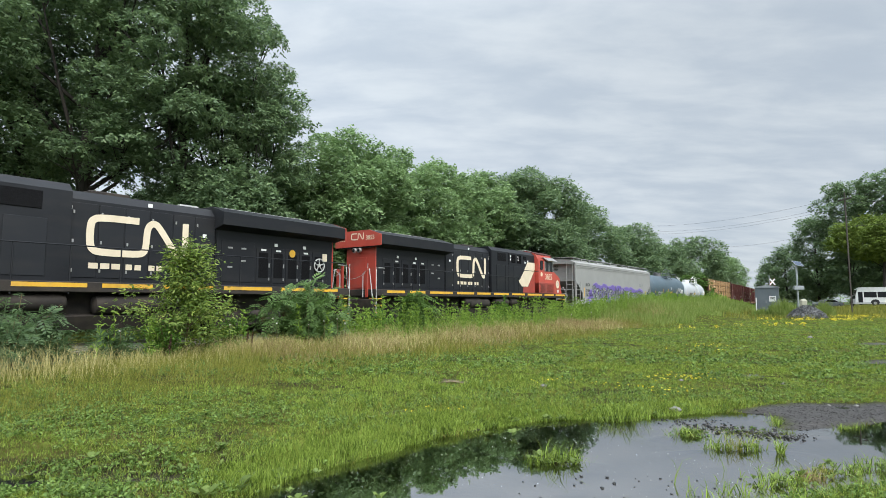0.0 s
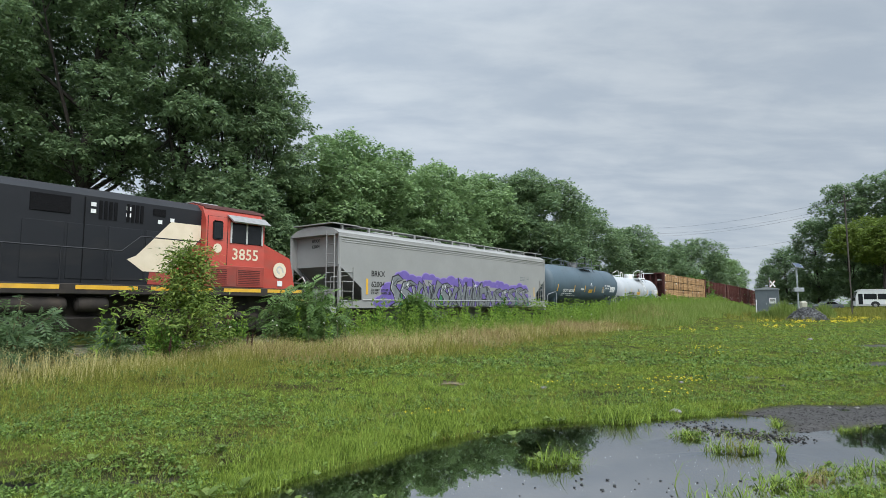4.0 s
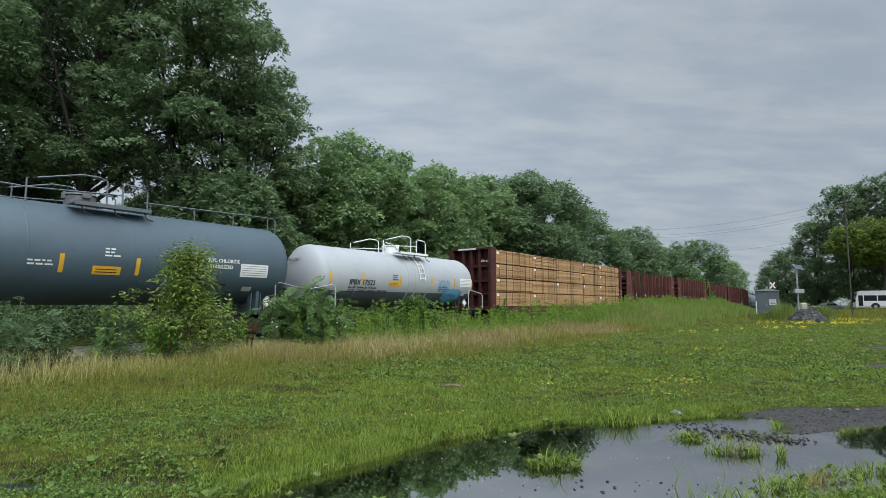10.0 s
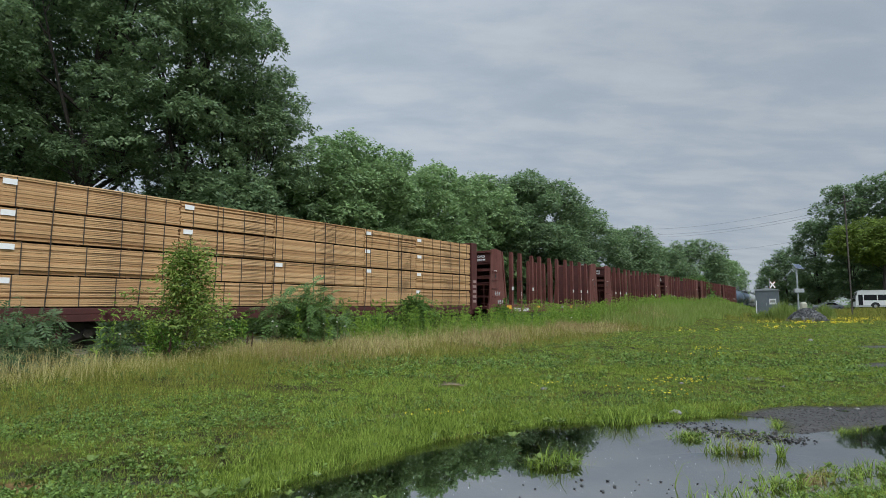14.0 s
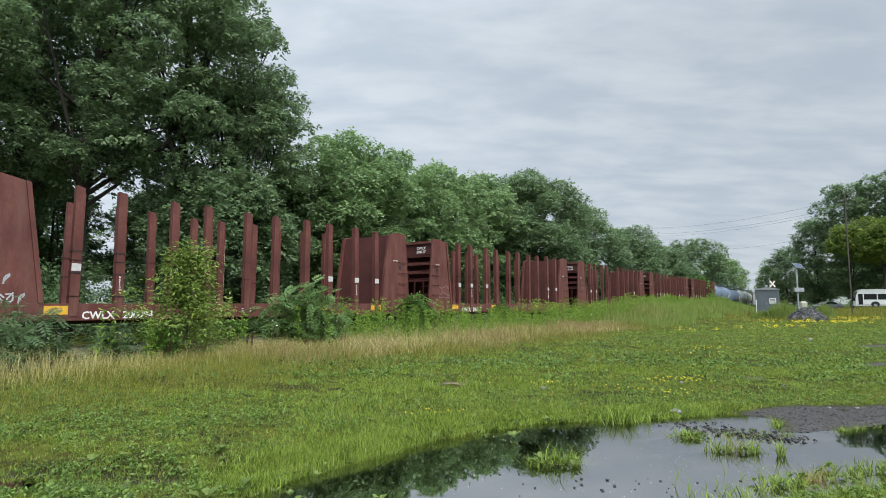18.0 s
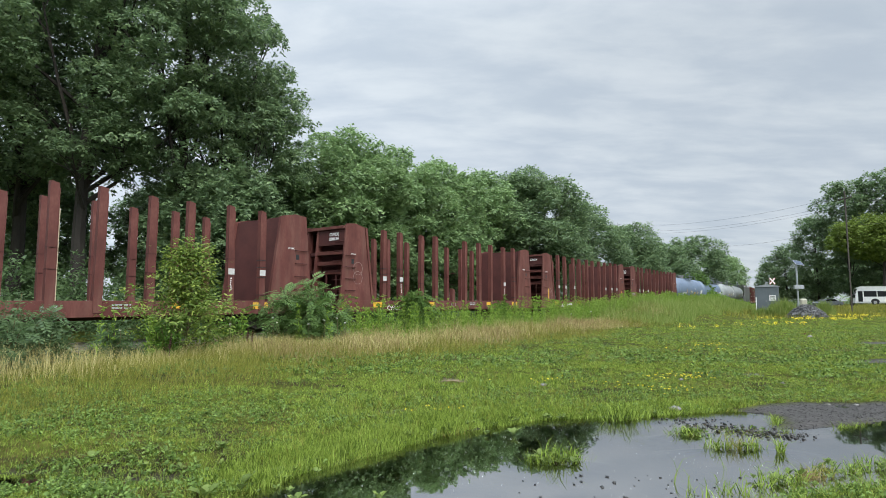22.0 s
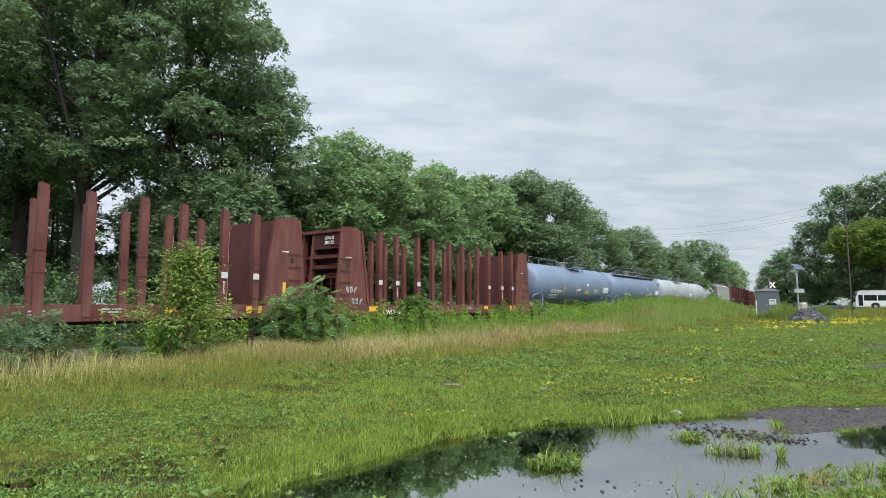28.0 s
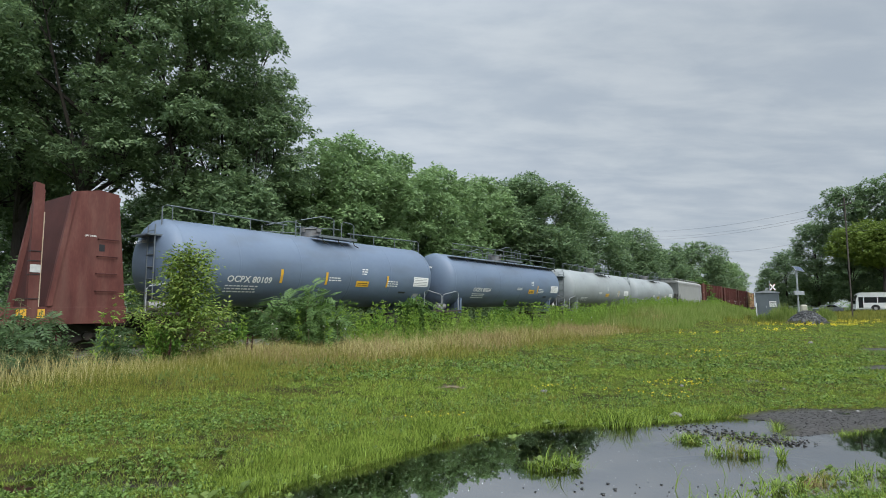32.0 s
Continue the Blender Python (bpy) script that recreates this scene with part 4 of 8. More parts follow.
              {"dry_grass": "tall straw-coloured dry grass", "red_grass": "tall reddish-brown seeding grass",
               "olive_grass": "knee-high olive grass", "leaf_weed": "rank green weeds along the track"}[mat], "grass")


def make_weed_bank():
    # rank upright weeds along the line; each plant a leafy plume
    r = np.random.RandomState(61)
    k = 1560
    a = 5 + 103 * r.rand(k) ** 0.9
    w = 2.5 + 3.4 * r.rand(k)
    x, y = DIRX * a + OFFX * (OFF - w), DIRY * a + OFFY * (OFF - w)
    h = (1.2 + 0.35 * wobble(x, y, 0.6, 63) + 0.3 * wobble(x, y, 2.0, 64)) * (1.15 - 0.1 * (w - 2.5))
    h = np.clip(h * 1.1, 0.5, 1.85)
    keep = (a > 13) | (r.rand(k) < 0.12)
    x, y, h = x[keep], y[keep], h[keep]
    k = len(x)
    lean = r.normal(size=(k, 2)) * 0.10
    c, rad = [], []
    for q in range(7):
        f = (q + 0.5) / 7
        c.append(np.stack([x + lean[:, 0] * f, y + lean[:, 1] * f, ground_z(x, y) + h * (0.12 + 0.86 * f)], 1))
        rad.append(0.17 * (1.15 - 0.75 * f) * (0.8 + 0.5 * r.rand(k)))
    stuff("weeds", leaf_cloud("weeds", np.concatenate(c), np.concatenate(rad), 10, 0.13, M["leaf_lime"], 64, flat=0.2, droop=-0.5, narrow=0.24), "bright green tall weeds beside the railway", "weeds")
    # reedy grass on the bank before the crossing
    k = 52000
    a = 36 + 66 * r.rand(k)
    w = (2.6 + 7.0 * r.rand(k) ** 1.15) * (1 + 0.14 * wobble(a, a * 0.3, 0.5, 68))
    x, y = DIRX * a + OFFX * (OFF - w), DIRY * a + OFFY * (OFF - w)
    h = (1.6 - 0.1 * w) * (0.72 + 0.3 * wobble(x, y, 0.5, 66) + 0.34 * wobble(x, y, 1.7, 65) + 0.35 * r.rand(k) ** 3) * (0.35 + 0.65 * smooth01((100 - a) / 30))
    h = np.clip(h, 0.25, 2.0)
    stuff("reeds", blades("reeds", x, y, h, 0.016 * np.clip(y / 20, 0.8, 4), "reed", 67, bend=0.5, fine=False), "tall reedy grass on the railway bank", "grass")
    # slender grass standing among the rank weeds
    k = 16000
    a, w = 15 + 52 * r.rand(k), 2.5 + 3.2 * r.rand(k)
    x, y = DIRX * a + OFFX * (OFF - w), DIRY * a + OFFY * (OFF - w)
    h = np.clip((1.25 - 0.12 * w) * (0.85 + 0.4 * wobble(x, y, 0.7, 75) + 0.3 * r.rand(k)), 0.3, 1.6)
    stuff("reeds", blades("reeds", x, y, h, 0.010 * np.clip(y / 16, 0.8, 4), "reed", 76, bend=0.45, fine=False), "slender pale-green grass among the weeds", "grass")
    # rough grass towards the crossing and the road
    k = 30000
    x, y = 20 + 70 * r.rand(k), 46 + 46 * r.rand(k)
    w, a = from_track(x, y)
    keep = (w > 3) & (y > 50 + 5 * wobble(x, y, 0.1, 68)) & (np.abs(x / y - 0.75) < 0.35)
    x, y = x[keep], y[keep]
    stuff("rough_grass", blades("rough_grass", x, y, np.full(len(x), 0.5), np.full(len(x), 0.06), "olive_grass", 69, bend=0.4, fine=False), "rough olive grass by the crossing", "grass")
    # flowering weeds: white umbels in the strip
    for px, depth, hgt in ((485, 17.5, 0.95), (492, 17.6, 0.8), (548, 18.0, 0.75), (598, 18.4, 0.9), (612, 18.8, 0.75), (218, 14.6, 0.75), (410, 16.6, 0.8), (1045, 30, 1.0), (1010, 29, 0.9), (575, 18.2, 0.85)):
        fx, fy = at_view(px, depth)
        gz = float(ground_z(fx, fy))
        t = thing("wild_carrot", "wild carrot with a flat white flower head", "flower", "wild carrots", m=Matrix.Translation((fx, fy, gz)))
        part("stalk", Build().tube([(0, 0, -0.05), (0.02, 0, hgt * 0.5), (0, 0.02, hgt)], 0.006, 5), "twig", t)
        part("flower_head", leaf_cloud("flower_head", [(0, 0, hgt)], [0.04], 26, 0.022, M["white_flower"], px, flat=0.9, droop=0, narrow=0.9), "white_flower", t)


def make_flowers():
    # yellow trefoil: thick along the far edge of the meadow, in small patches nearer
    r = np.random.RandomState(95)
    c = []
    for px0, px1, d0, d1, k in ((1395, 1760, 46, 55, 1000), (1330, 1395, 47, 52, 60), (1185, 1345, 31, 36, 45), (1345, 1420, 36, 40, 40)):
        d = d0 + (d1 - d0) * r.rand(k)
        px = px0 + (px1 - px0) * r.rand(k)
        x, y = (px - 784) / 1000 * d, d
        keep = wobble(x, y, 1.1, 96) > 0.05
        c.append(np.stack([x, y, ground_z(x, y) + 0.10 + 0.12 * r.rand(k)], 1)[keep])
    stuff("yellow_flowers", leaf_cloud("yellow_flowers", np.concatenate(c), np.full(sum(map(len, c)), 0.13), 6, 0.085, M["yellow_flower"], 97, flat=0.8, droop=0, narrow=0.9), "yellow trefoil in flower along the meadow's edge", "flowers")
    for k, (x, y, n, s) in enumerate(((4.75, 11.6, 34, 0.28), (3.75, 9.95, 26, 0.32), (1.95, 11.0, 14, 0.3), (9.2, 19.8, 22, 0.6), (2.9, 10.7, 8, 0.25), (-0.1, 8.0, 9, 0.15), (4.4, 11.3, 12, 0.4), (8.2, 18.0, 14, 0.5), (5.4, 11.9, 8, 0.2))):
        px, py = x + r.normal(size=n) * s, y + r.normal(size=n) * s * 0.6
        c = np.stack([px, py, ground_z(px, py) + 0.07 + 0.05 * r.rand(n)], 1)
        tagged(new("flower_patch", leaf_cloud("flower_patch", c, np.full(n, 0.012), 5, 0.024 * max(1, y / 11), M["yellow_flower"], 400 + k, flat=0.8, droop=0, narrow=0.9)), "small patch of yellow flowers in the grass", "flowers", "flower patches", "stuff")


def tuft(x, y, n, length, spread, mat, seed, label="tuft of long grass standing in the puddle"):
    r = np.random.RandomState(seed)
    k = n
    ang, q = r.rand(k) * 6.283, spread * np.sqrt(r.rand(k))
    bx, by = q * np.cos(ang), q * np.sin(ang) * 0.6
    me = blades("tuft", bx, by, np.full(k, length * 0.85), np.full(k, 0.0085), mat, seed + 1, bend=1.1, z=np.full(k, 0.0))
    return thing("grass_tuft", label, "grass tuft", "tufts in the puddle", m=Matrix.Translation((x, y, max(float(ground_z(x, y)), WATER) - 0.012)), mesh=me)


def make_leaf_mesh():
    b = Build()
    v = [(0, 0, 0), (0.04, -0.008, 0.008), (0.04, 0.008, 0.008), (0.075, -0.042, 0.03), (0.075, 0.0, 0.02), (0.075, 0.042, 0.03), (0.12, -0.038, 0.032), (0.12, 0.0, 0.022), (0.12, 0.038, 0.032), (0.16, 0, 0.016)]
    b.add(v, [(0, 1, 4), (0, 4, 2), (1, 3, 4), (2, 4, 5), (3, 6, 7, 4), (4, 7, 8, 5), (6, 9, 7), (7, 9, 8)])
    return b.mesh("leaf", M["broad_leaf"])


def make_puddle_edge():
    r = random.Random(101)
    for k, (x, y, n, L, s, mat) in enumerate(((1.02, 5.92, 60, 0.15, 0.16, "grass"), (1.28, 5.97, 60, 0.2, 0.14, "grass"), (1.15, 5.95, 36, 0.28, 0.2, "grass"), (3.03, 7.13, 90, 0.15, 0.17, "grass"), (2.48, 8.0, 110, 0.36, 0.2, "grass"),
                                             (2.3, 7.95, 40, 0.34, 0.18, "grass"), (2.75, 8.1, 40, 0.3, 0.2, "grass"), (3.05, 6.5, 50, 0.2, 0.14, "grass"), (3.25, 6.46, 50, 0.22, 0.14, "olive_grass"), (3.42, 6.42, 40, 0.2, 0.1, "grass"),
                                             (3.66, 6.3, 50, 0.24, 0.05, "grass"), (2.95, 5.2, 60, 0.2, 0.2, "grass"), (3.2, 5.35, 50, 0.18, 0.18, "grass"), (3.55, 5.5, 60, 0.16, 0.16, "olive_grass"), (3.9, 5.6, 70, 0.16, 0.2, "grass"),
                                             (4.3, 5.75, 90, 0.17, 0.24, "grass"), (2.55, 5.0, 40, 0.18, 0.2, "grass"), (2.2, 4.85, 26, 0.18, 0.2, "grass"), (3.38, 5.38, 60, 0.12, 0.12, "red_grass"), (0.15, 7.35, 30, 0.2, 0.1, "grass"))):
        tuft(x, y, n, L, s, mat, 500 + k)
    # single reed stalks in the shallow water
    for k in range(26):
        x, y = r.uniform(2.0, 4.4), r.uniform(5.0, 5.75)
        tuft(x, y, 2, r.uniform(0.12, 0.24), 0.02, "reed", 540 + k, "few reed stalks standing in the water")
    # broad-leaved rosettes along the shore and in the grass
    leaf = make_leaf_mesh()
    spots = [(0.86, 7.05, 0.9), (-2.36, 6.19, 1.1), (-1.74, 5.0, 1.3), (-1.95, 4.8, 1.2), (-3.49, 5.78, 1.0), (-3.26, 6.72, 0.9), (-1.2, 4.75, 0.9), (-0.52, 4.78, 0.7), (1.0, 6.0, 0.8), (1.2, 5.93, 0.8), (3.0, 7.1, 0.7), (3.06, 7.16, 0.7),
             (3.0, 5.25, 0.9), (3.3, 5.4, 0.8), (3.95, 5.62, 0.8), (4.35, 5.7, 0.9), (3.62, 5.62, 0.7)]
    for cx, cy, rx, ry, n in ((1.15, 5.93, 0.24, 0.1, 9), (3.03, 7.12, 0.16, 0.08, 4), (3.22, 6.46, 0.3, 0.05, 4), (3.3, 5.3, 0.5, 0.2, 9), (4.1, 5.65, 0.35, 0.15, 7), (2.45, 8.02, 0.3, 0.08, 4)):
        spots += [(cx + r.uniform(-rx, rx), cy + r.uniform(-ry, ry), r.uniform(0.4, 0.65)) for q in range(2 * n)]
    shore = list(zip(SHORE[1:9], SHORE[2:10]))
    for (x0, y0), (x1, y1) in shore:
        for q in range(5):
            f = r.random()
            spots.append((x0 + (x1 - x0) * f + r.uniform(-0.16, 0.02), y0 + (y1 - y0) * f + r.uniform(0.0, 0.12), r.uniform(0.45, 0.85)))
    for cx, cy, rx, ry, n in ((-3.6, 5.5, 0.35, 0.18, 16), (-3.05, 5.85, 0.25, 0.15, 7), (-2.15, 5.75, 0.25, 0.18, 9), (-1.75, 5.35, 0.3, 0.2, 9), (-2.7, 5.4, 0.5, 0.3, 7)):
        spots += [(cx + r.gauss(0, rx), cy + r.gauss(0, ry), r.uniform(0.3, 0.58)) for q in range(n)]
    for q in range(10):
        spots.append((r.uniform(-4.6, -1.9), r.uniform(5.6, 8.0), r.uniform(0.35, 0.6)))
    for q in range(16):
        spots.append((r.uniform(-1.5, 0.6), r.uniform(6.9, 9.5), r.uniform(0.5, 0.8)))
    for q in range(14):
        spots.append((r.uniform(2.5, 9), r.uniform(8.9, 11.5), r.uniform(0.5, 0.8)))
    for x, y, s in spots:
        t = thing("broadleaf_weed", "low rosette of broad green leaves", "weed", "broadleaf weeds", m=Matrix.Translation((x, y, max(WATER, float(ground_z(x, y))) + 0.012)))
        n = r.randint(4, 7)
        for k in range(n):
            m = Matrix.Rotation(6.283 * k / n + r.uniform(-0.3, 0.3), 4, "Z") @ Matrix.Rotation(-r.uniform(0.1, 0.8), 4, "Y") @ Matrix.Scale(s * r.uniform(0.55, 0.9), 4)
            part("leaf", leaf, "leaf_weed", t, m=m)
    # stones: the pale one on the shore, dark wet ones in the shallows, small debris
    rs = np.random.RandomState(103)
    for name, x, y, s, mat, lab in (("rock", 3.42, 8.5, 0.065, "stone", "pale rounded rock at the edge of the puddle"), ("rock", 1.88, 10.75, 0.055, "stone", "small pale rock in the grass"),
                                    ("rock", 6.45, 9.0, 0.028, "stone", "pale stone on wet gravel"), ("rock", 6.05, 9.05, 0.024, "stone", "pale stone on wet gravel"), ("rock", 16.2, 25.2, 0.09, "stone", "pale flat stone in the grass"),
                                    ("rock", 4.8, 11.6, 0.04, "stone", "small pale rock among yellow flowers"), ("rock", 6.6, 11.2, 0.045, "stone", "small pale rock in the grass")):
        bm = bmesh.new()
        bmesh.ops.create_icosphere(bm, subdivisions=3, radius=s)
        for v in bm.verts:
            d = noise.noise(v.co * (2.2 / s) * 0.5 + Vector((x, y, 0)))
            v.co = Vector((v.co.x * 1.25, v.co.y * 0.9, v.co.z * 0.72)) * (1 + 0.28 * d)
        me = bpy.data.meshes.new(name)
        bm.to_mesh(me)
        bm.free()
        me.materials.append(M[mat])
        me.polygons.foreach_set("use_smooth", [True] * len(me.polygons))
        thing(name, lab, "rock", "rocks", m=Matrix.Translation((x, y, float(ground_z(x, y)) + s * 0.3)), mesh=me)
    v, sz, lp = [], [], []
    for k in range(270):
        f = rs.rand()
        x, y = 3.42 + 0.85 * f + 0.17 * rs.normal(), 7.48 - 0.5 * f + 0.15 * rs.normal() * (0.4 + rs.rand())
        rock_at(v, sz, lp, (x, y, WATER + 0.004 + 0.01 * rs.rand()), 0.008 + 0.021 * rs.rand() ** 2, rs)
    for k in range(60):
        x, y = 2.9 + 1.0 * rs.rand(), 7.5 + 0.55 * rs.rand()
        rock_at(v, sz, lp, (x, y, WATER + 0.004), 0.008 + 0.016 * rs.rand() ** 2, rs)
    for k in range(46):
        x, y = 0.6 + 2.6 * rs.rand(), 4.7 + 0.8 * rs.rand()
        rock_at(v, sz, lp, (x, y, WATER + 0.003), 0.007 + 0.013 * rs.rand() ** 2, rs)
    stuff("wet_stones", polymesh("wet_stones", np.array(v), sz, lp, M["wet_stone"]), "dark wet stones lying in the shallow water", "stones")
    v, sz, lp = [], [], []
    k = 7000
    x, y = 3.8 + 7.5 * rs.rand(k), 7.0 + 2.4 * rs.rand(k)
    g = gravel(x, y)
    for px, py, gz in zip(x[g > -0.03], y[g > -0.03], ground_z(x, y)[g > -0.03]):
        rock_at(v, sz, lp, (px, py, gz + 0.002), 0.004 + 0.010 * rs.rand() ** 2, rs)
    stuff("gravel", polymesh("gravel", np.array(v), sz, lp, M["gravel_stone"]), "dark wet gravel beside the puddle", "gravel")
    # floating specks on the water
    k = 650
    x, y = -1.6 + 5.5 * rs.rand(k), 4.4 + 3.2 * rs.rand(k)
    keep = pond(x, y) > 0.2
    c = np.stack([x, y, np.full(k, WATER + 0.003)], 1)[keep]
    stuff("floating_specks", leaf_cloud("floating_specks", c, np.full(len(c), 0.001), 1, 0.008, M["white_flower"], 105, flat=0.98, droop=0, narrow=0.9), "tiny pale specks floating on the puddle", "specks")
    for x, y in ((-6.8, 14.2), (-5.5, 16.0), (-5.3, 15.8)):
        t = thing("dock_stalk", "dark red-brown dock seed stalk in dry grass", "weed", "dock stalks", m=Matrix.Translation((x, y, float(ground_z(x, y)))))
        part("stem", Build().tube([(0, 0, -0.1), (0.01, 0, 0.3), (0.03, 0.01, 0.72)], [0.01, 0.008, 0.004], 5), "dock_brown", t)
        part("seed_head", leaf_cloud("seed_head", [(0.01 + 0.004 * k, 0, 0.36 + 0.045 * k) for k in range(8)], [0.04 - 0.003 * k for k in range(8)], 26, 0.03, M["dock_brown"], 107, narrow=0.8), "dock_brown", t)


def shrub(x, y, height, spread, mat, seed, label, leaf=0.12, per=22, stems=7, narrow=0.34, fronds=False):
    r = np.random.RandomState(seed)
    t = thing("shrub", label, "shrub", "shrubs beside the railway", m=Matrix.Translation((x, y, float(ground_z(x, y)) - 0.03)))
    c, rad = [], []
    for s in range(stems):
        ang = 6.283 * s / stems + r.rand()
        reach = spread * (0.15 + 0.75 * r.rand())
        h = height * (0.62 + 0.38 * r.rand()) * (1 - 0.35 * (reach / spread) ** 2)
        if s == 0:
            reach, h = spread * 0.08, height
        e = Vector((reach * math.cos(ang), reach * math.sin(ang), h))
        mid = Vector((e.x * 0.35, e.y * 0.35, h * 0.55))
        part("stem", Build().tube([(r.normal() * 0.05, r.normal() * 0.05, -0.05), mid, e], [0.022, 0.016, 0.005], 5), "twig", t)
        for q in range(int(9 * height)):
            f = 0.18 + 0.82 * (q + r.rand()) / (9 * height)
            p = mid * (f / 0.55) if f < 0.55 else mid.lerp(e, (f - 0.55) / 0.45)
            wd = spread * 0.34 * (1.1 - 0.75 * f)
            c.append(p + Vector((r.normal() * wd, r.normal() * wd, r.normal() * 0.08)))
            rad.append(0.14 + 0.16 * (1 - f))
    if fronds:
        me = frond_cloud("foliage", [tuple(p) for p in c], rad, 4, leaf, M[mat], seed + 3, leaflets=11, droop=0.5, wide=0.21)
        part("foliage", me, mat, t)
        return t
    part("foliage", leaf_cloud("foliage", [tuple(p) for p in c], rad, per, leaf, M[mat], seed + 3, flat=0.45, droop=0.3, narrow=narrow), mat, t)
    return t


def sapling(x, y, height, seed):
    """A young box elder: one leader, tiers of rising side branches, feathered leaves."""
    r = np.random.RandomState(seed)
    t = thing("sapling", "leafy green sapling with pale shoots beside the track", "sapling", m=Matrix.Translation((x, y, float(ground_z(x, y)) - 0.03)))
    part("stem", Build().tube([(0, 0, -0.05), (0.04, 0.02, height * 0.5), (-0.02, 0, height * 0.96)], [0.035, 0.022, 0.006], 6), "twig", t)
    c, rad = [], []
    n = 52
    for k in range(n):
        f = 0.06 + 0.9 * (k + r.rand()) / n
        reach = (1.75 - 0.6 * f if f < 0.42 else 1.2 - 0.66 * f) * (0.5 + 0.6 * r.rand())
        ang = 2.39996 * k + 0.6 * r.rand()
        a = Vector((0, 0, height * f * 0.9))
        e = Vector((reach * math.cos(ang), reach * math.sin(ang), height * f * 0.9 + reach * (0.25 + 0.35 * r.rand())))
        part("branch", Build().tube([a, a.lerp(e, 0.5) + Vector((0, 0, 0.05)), e], [0.012, 0.008, 0.003], 4), "twig", t)
        for q in range(7):
            g = 0.25 + 0.75 * (q + r.rand()) / 7
            c.append(tuple(a.lerp(e, g)))
            rad.append(0.07 + 0.05 * r.rand())
    c += [(0.06 * r.normal(), 0.06 * r.normal(), height * (0.8 + 0.2 * r.rand())) for q in range(14)]
    rad += [0.08] * 14
    part("foliage", frond_cloud("foliage", c, rad, 4, 0.40, M["leaf_elder"], seed + 3, leaflets=5, droop=0.9, wide=0.2), "leaf_elder", t)
    return t


def make_trees():
    # label, px across, depth, height, spread, material, low, trunk
    big = "tall dark-green leafy tree with dense overhanging crown"
    mid = "bushy mid-green tree behind the railway"
    rows = [
        (big, -190, 31, 22, 7.5, "leaf_dark", 0.16, 0.38), (big, 20, 33, 23, 7.0, "leaf_dark", 0.42, 0.36),
        (big, 142, 30, 22.5, 6.5, "leaf_dark", 0.43, 0.34), (big, 310, 31, 21.5, 5.0, "leaf_dark", 0.42, 0.32),
        (big, 396, 32.5, 18.0, 3.9, "leaf_dark", 0.3, 0.26), (big, 428, 33, 14.8, 3.9, "leaf_dark", 0.2, 0.26),
        # backdrop trees, shade put into their leaf colour
        (mid, 84, 40, 10.5, 3.1, "leaf_shaded", 0.1, 0.2), (mid, 275, 42, 10.0, 3.2, "leaf_shaded", 0.1, 0.2),
        (mid, 395, 30, 8.8, 3.4, "leaf_dark", 0.08, 0.12), (mid, 545, 37, 10.4, 3.6, "leaf_mid", 0.08, 0.14),
        (mid, 600, 38, 13.2, 4.6, "leaf_mid", 0.1, 0.16), (mid, 690, 43, 13.4, 5.0, "leaf_mid", 0.08, 0.16),
        (mid, 765, 49, 13.5, 5.0, "leaf_mid", 0.08, 0.16), (mid, 842, 56, 14.6, 4.2, "leaf_mid", 0.1, 0.18),
        ("round dark maple tree behind the railway", 930, 62, 15.9, 6.6, "leaf_dark", 0.06, 0.25),
        (mid, 1035, 76, 14.0, 5.2, "leaf_dark", 0.08, 0.2), (mid, 1100, 88, 13.6, 6.0, "leaf_dark", 0.08, 0.2),
        (mid, 1160, 98, 11.6, 5.5, "leaf_dark", 0.06, 0.2), (mid, 1222, 112, 14.3, 6.5, "leaf_dark", 0.06, 0.2),
        (mid, 1268, 125, 12.2, 4.8, "leaf_mid", 0.05, 0.2), (mid, 1296, 138, 12.4, 3.4, "leaf_mid", 0.05, 0.2),
        (mid, 520, 52, 11.5, 5.5, "leaf_dark", 0.06, 0.2), (mid, 650, 60, 12.5, 6.5, "leaf_dark", 0.06, 0.2),
        # rows added farther back to close off the sky under the big crowns, coloured dark as shade
        (mid, -40, 52, 14, 6.0, "leaf_shaded", 0.04, 0.2), (mid, 92, 56, 14, 3.9, "leaf_shaded", 0.04, 0.2),
        (mid, 286, 56, 13, 4.6, "leaf_shaded", 0.04, 0.2), (mid, 420, 58, 12, 6.0, "leaf_shaded", 0.04, 0.2),
        (mid, 880, 78, 13, 6.0, "leaf_dark", 0.06, 0.2),
    ]
    road = "broad green roadside tree beyond the crossing"
    rows += [
        (road, 1362, 128, 10.4, 2.8, "leaf_dark", 0.05, 0.2), (road, 1392, 120, 13.2, 4.2, "leaf_dark", 0.05, 0.2),
        (road, 1448, 108, 17.4, 4.6, "leaf_dark", 0.06, 0.25), (road, 1505, 100, 22.2, 5.6, "leaf_dark", 0.06, 0.3),
        (road, 1580, 96, 23.0, 6.6, "leaf_dark", 0.06, 0.3), (road, 1680, 96, 22, 8.0, "leaf_dark", 0.06, 0.3),
        (road, 1440, 140, 9, 5.0, "leaf_dark", 0.04, 0.2), (road, 1520, 130, 12, 8.0, "leaf_dark", 0.04, 0.2),
        ("yellow-green ash tree behind the bus", 1566, 91, 14.6, 6.2, "leaf_ash", 0.58, 0.2),
        ("small pale-green shrub tree by the track", 1225, 86, 5.6, 2.6, "leaf_light", 0.1, 0.12),
    ]
    for k, (label, px, depth, h, sp, mat, low, tr) in enumerate(rows):
        x, y = at_view(px, depth)
        big_one = label == big
        if big_one:
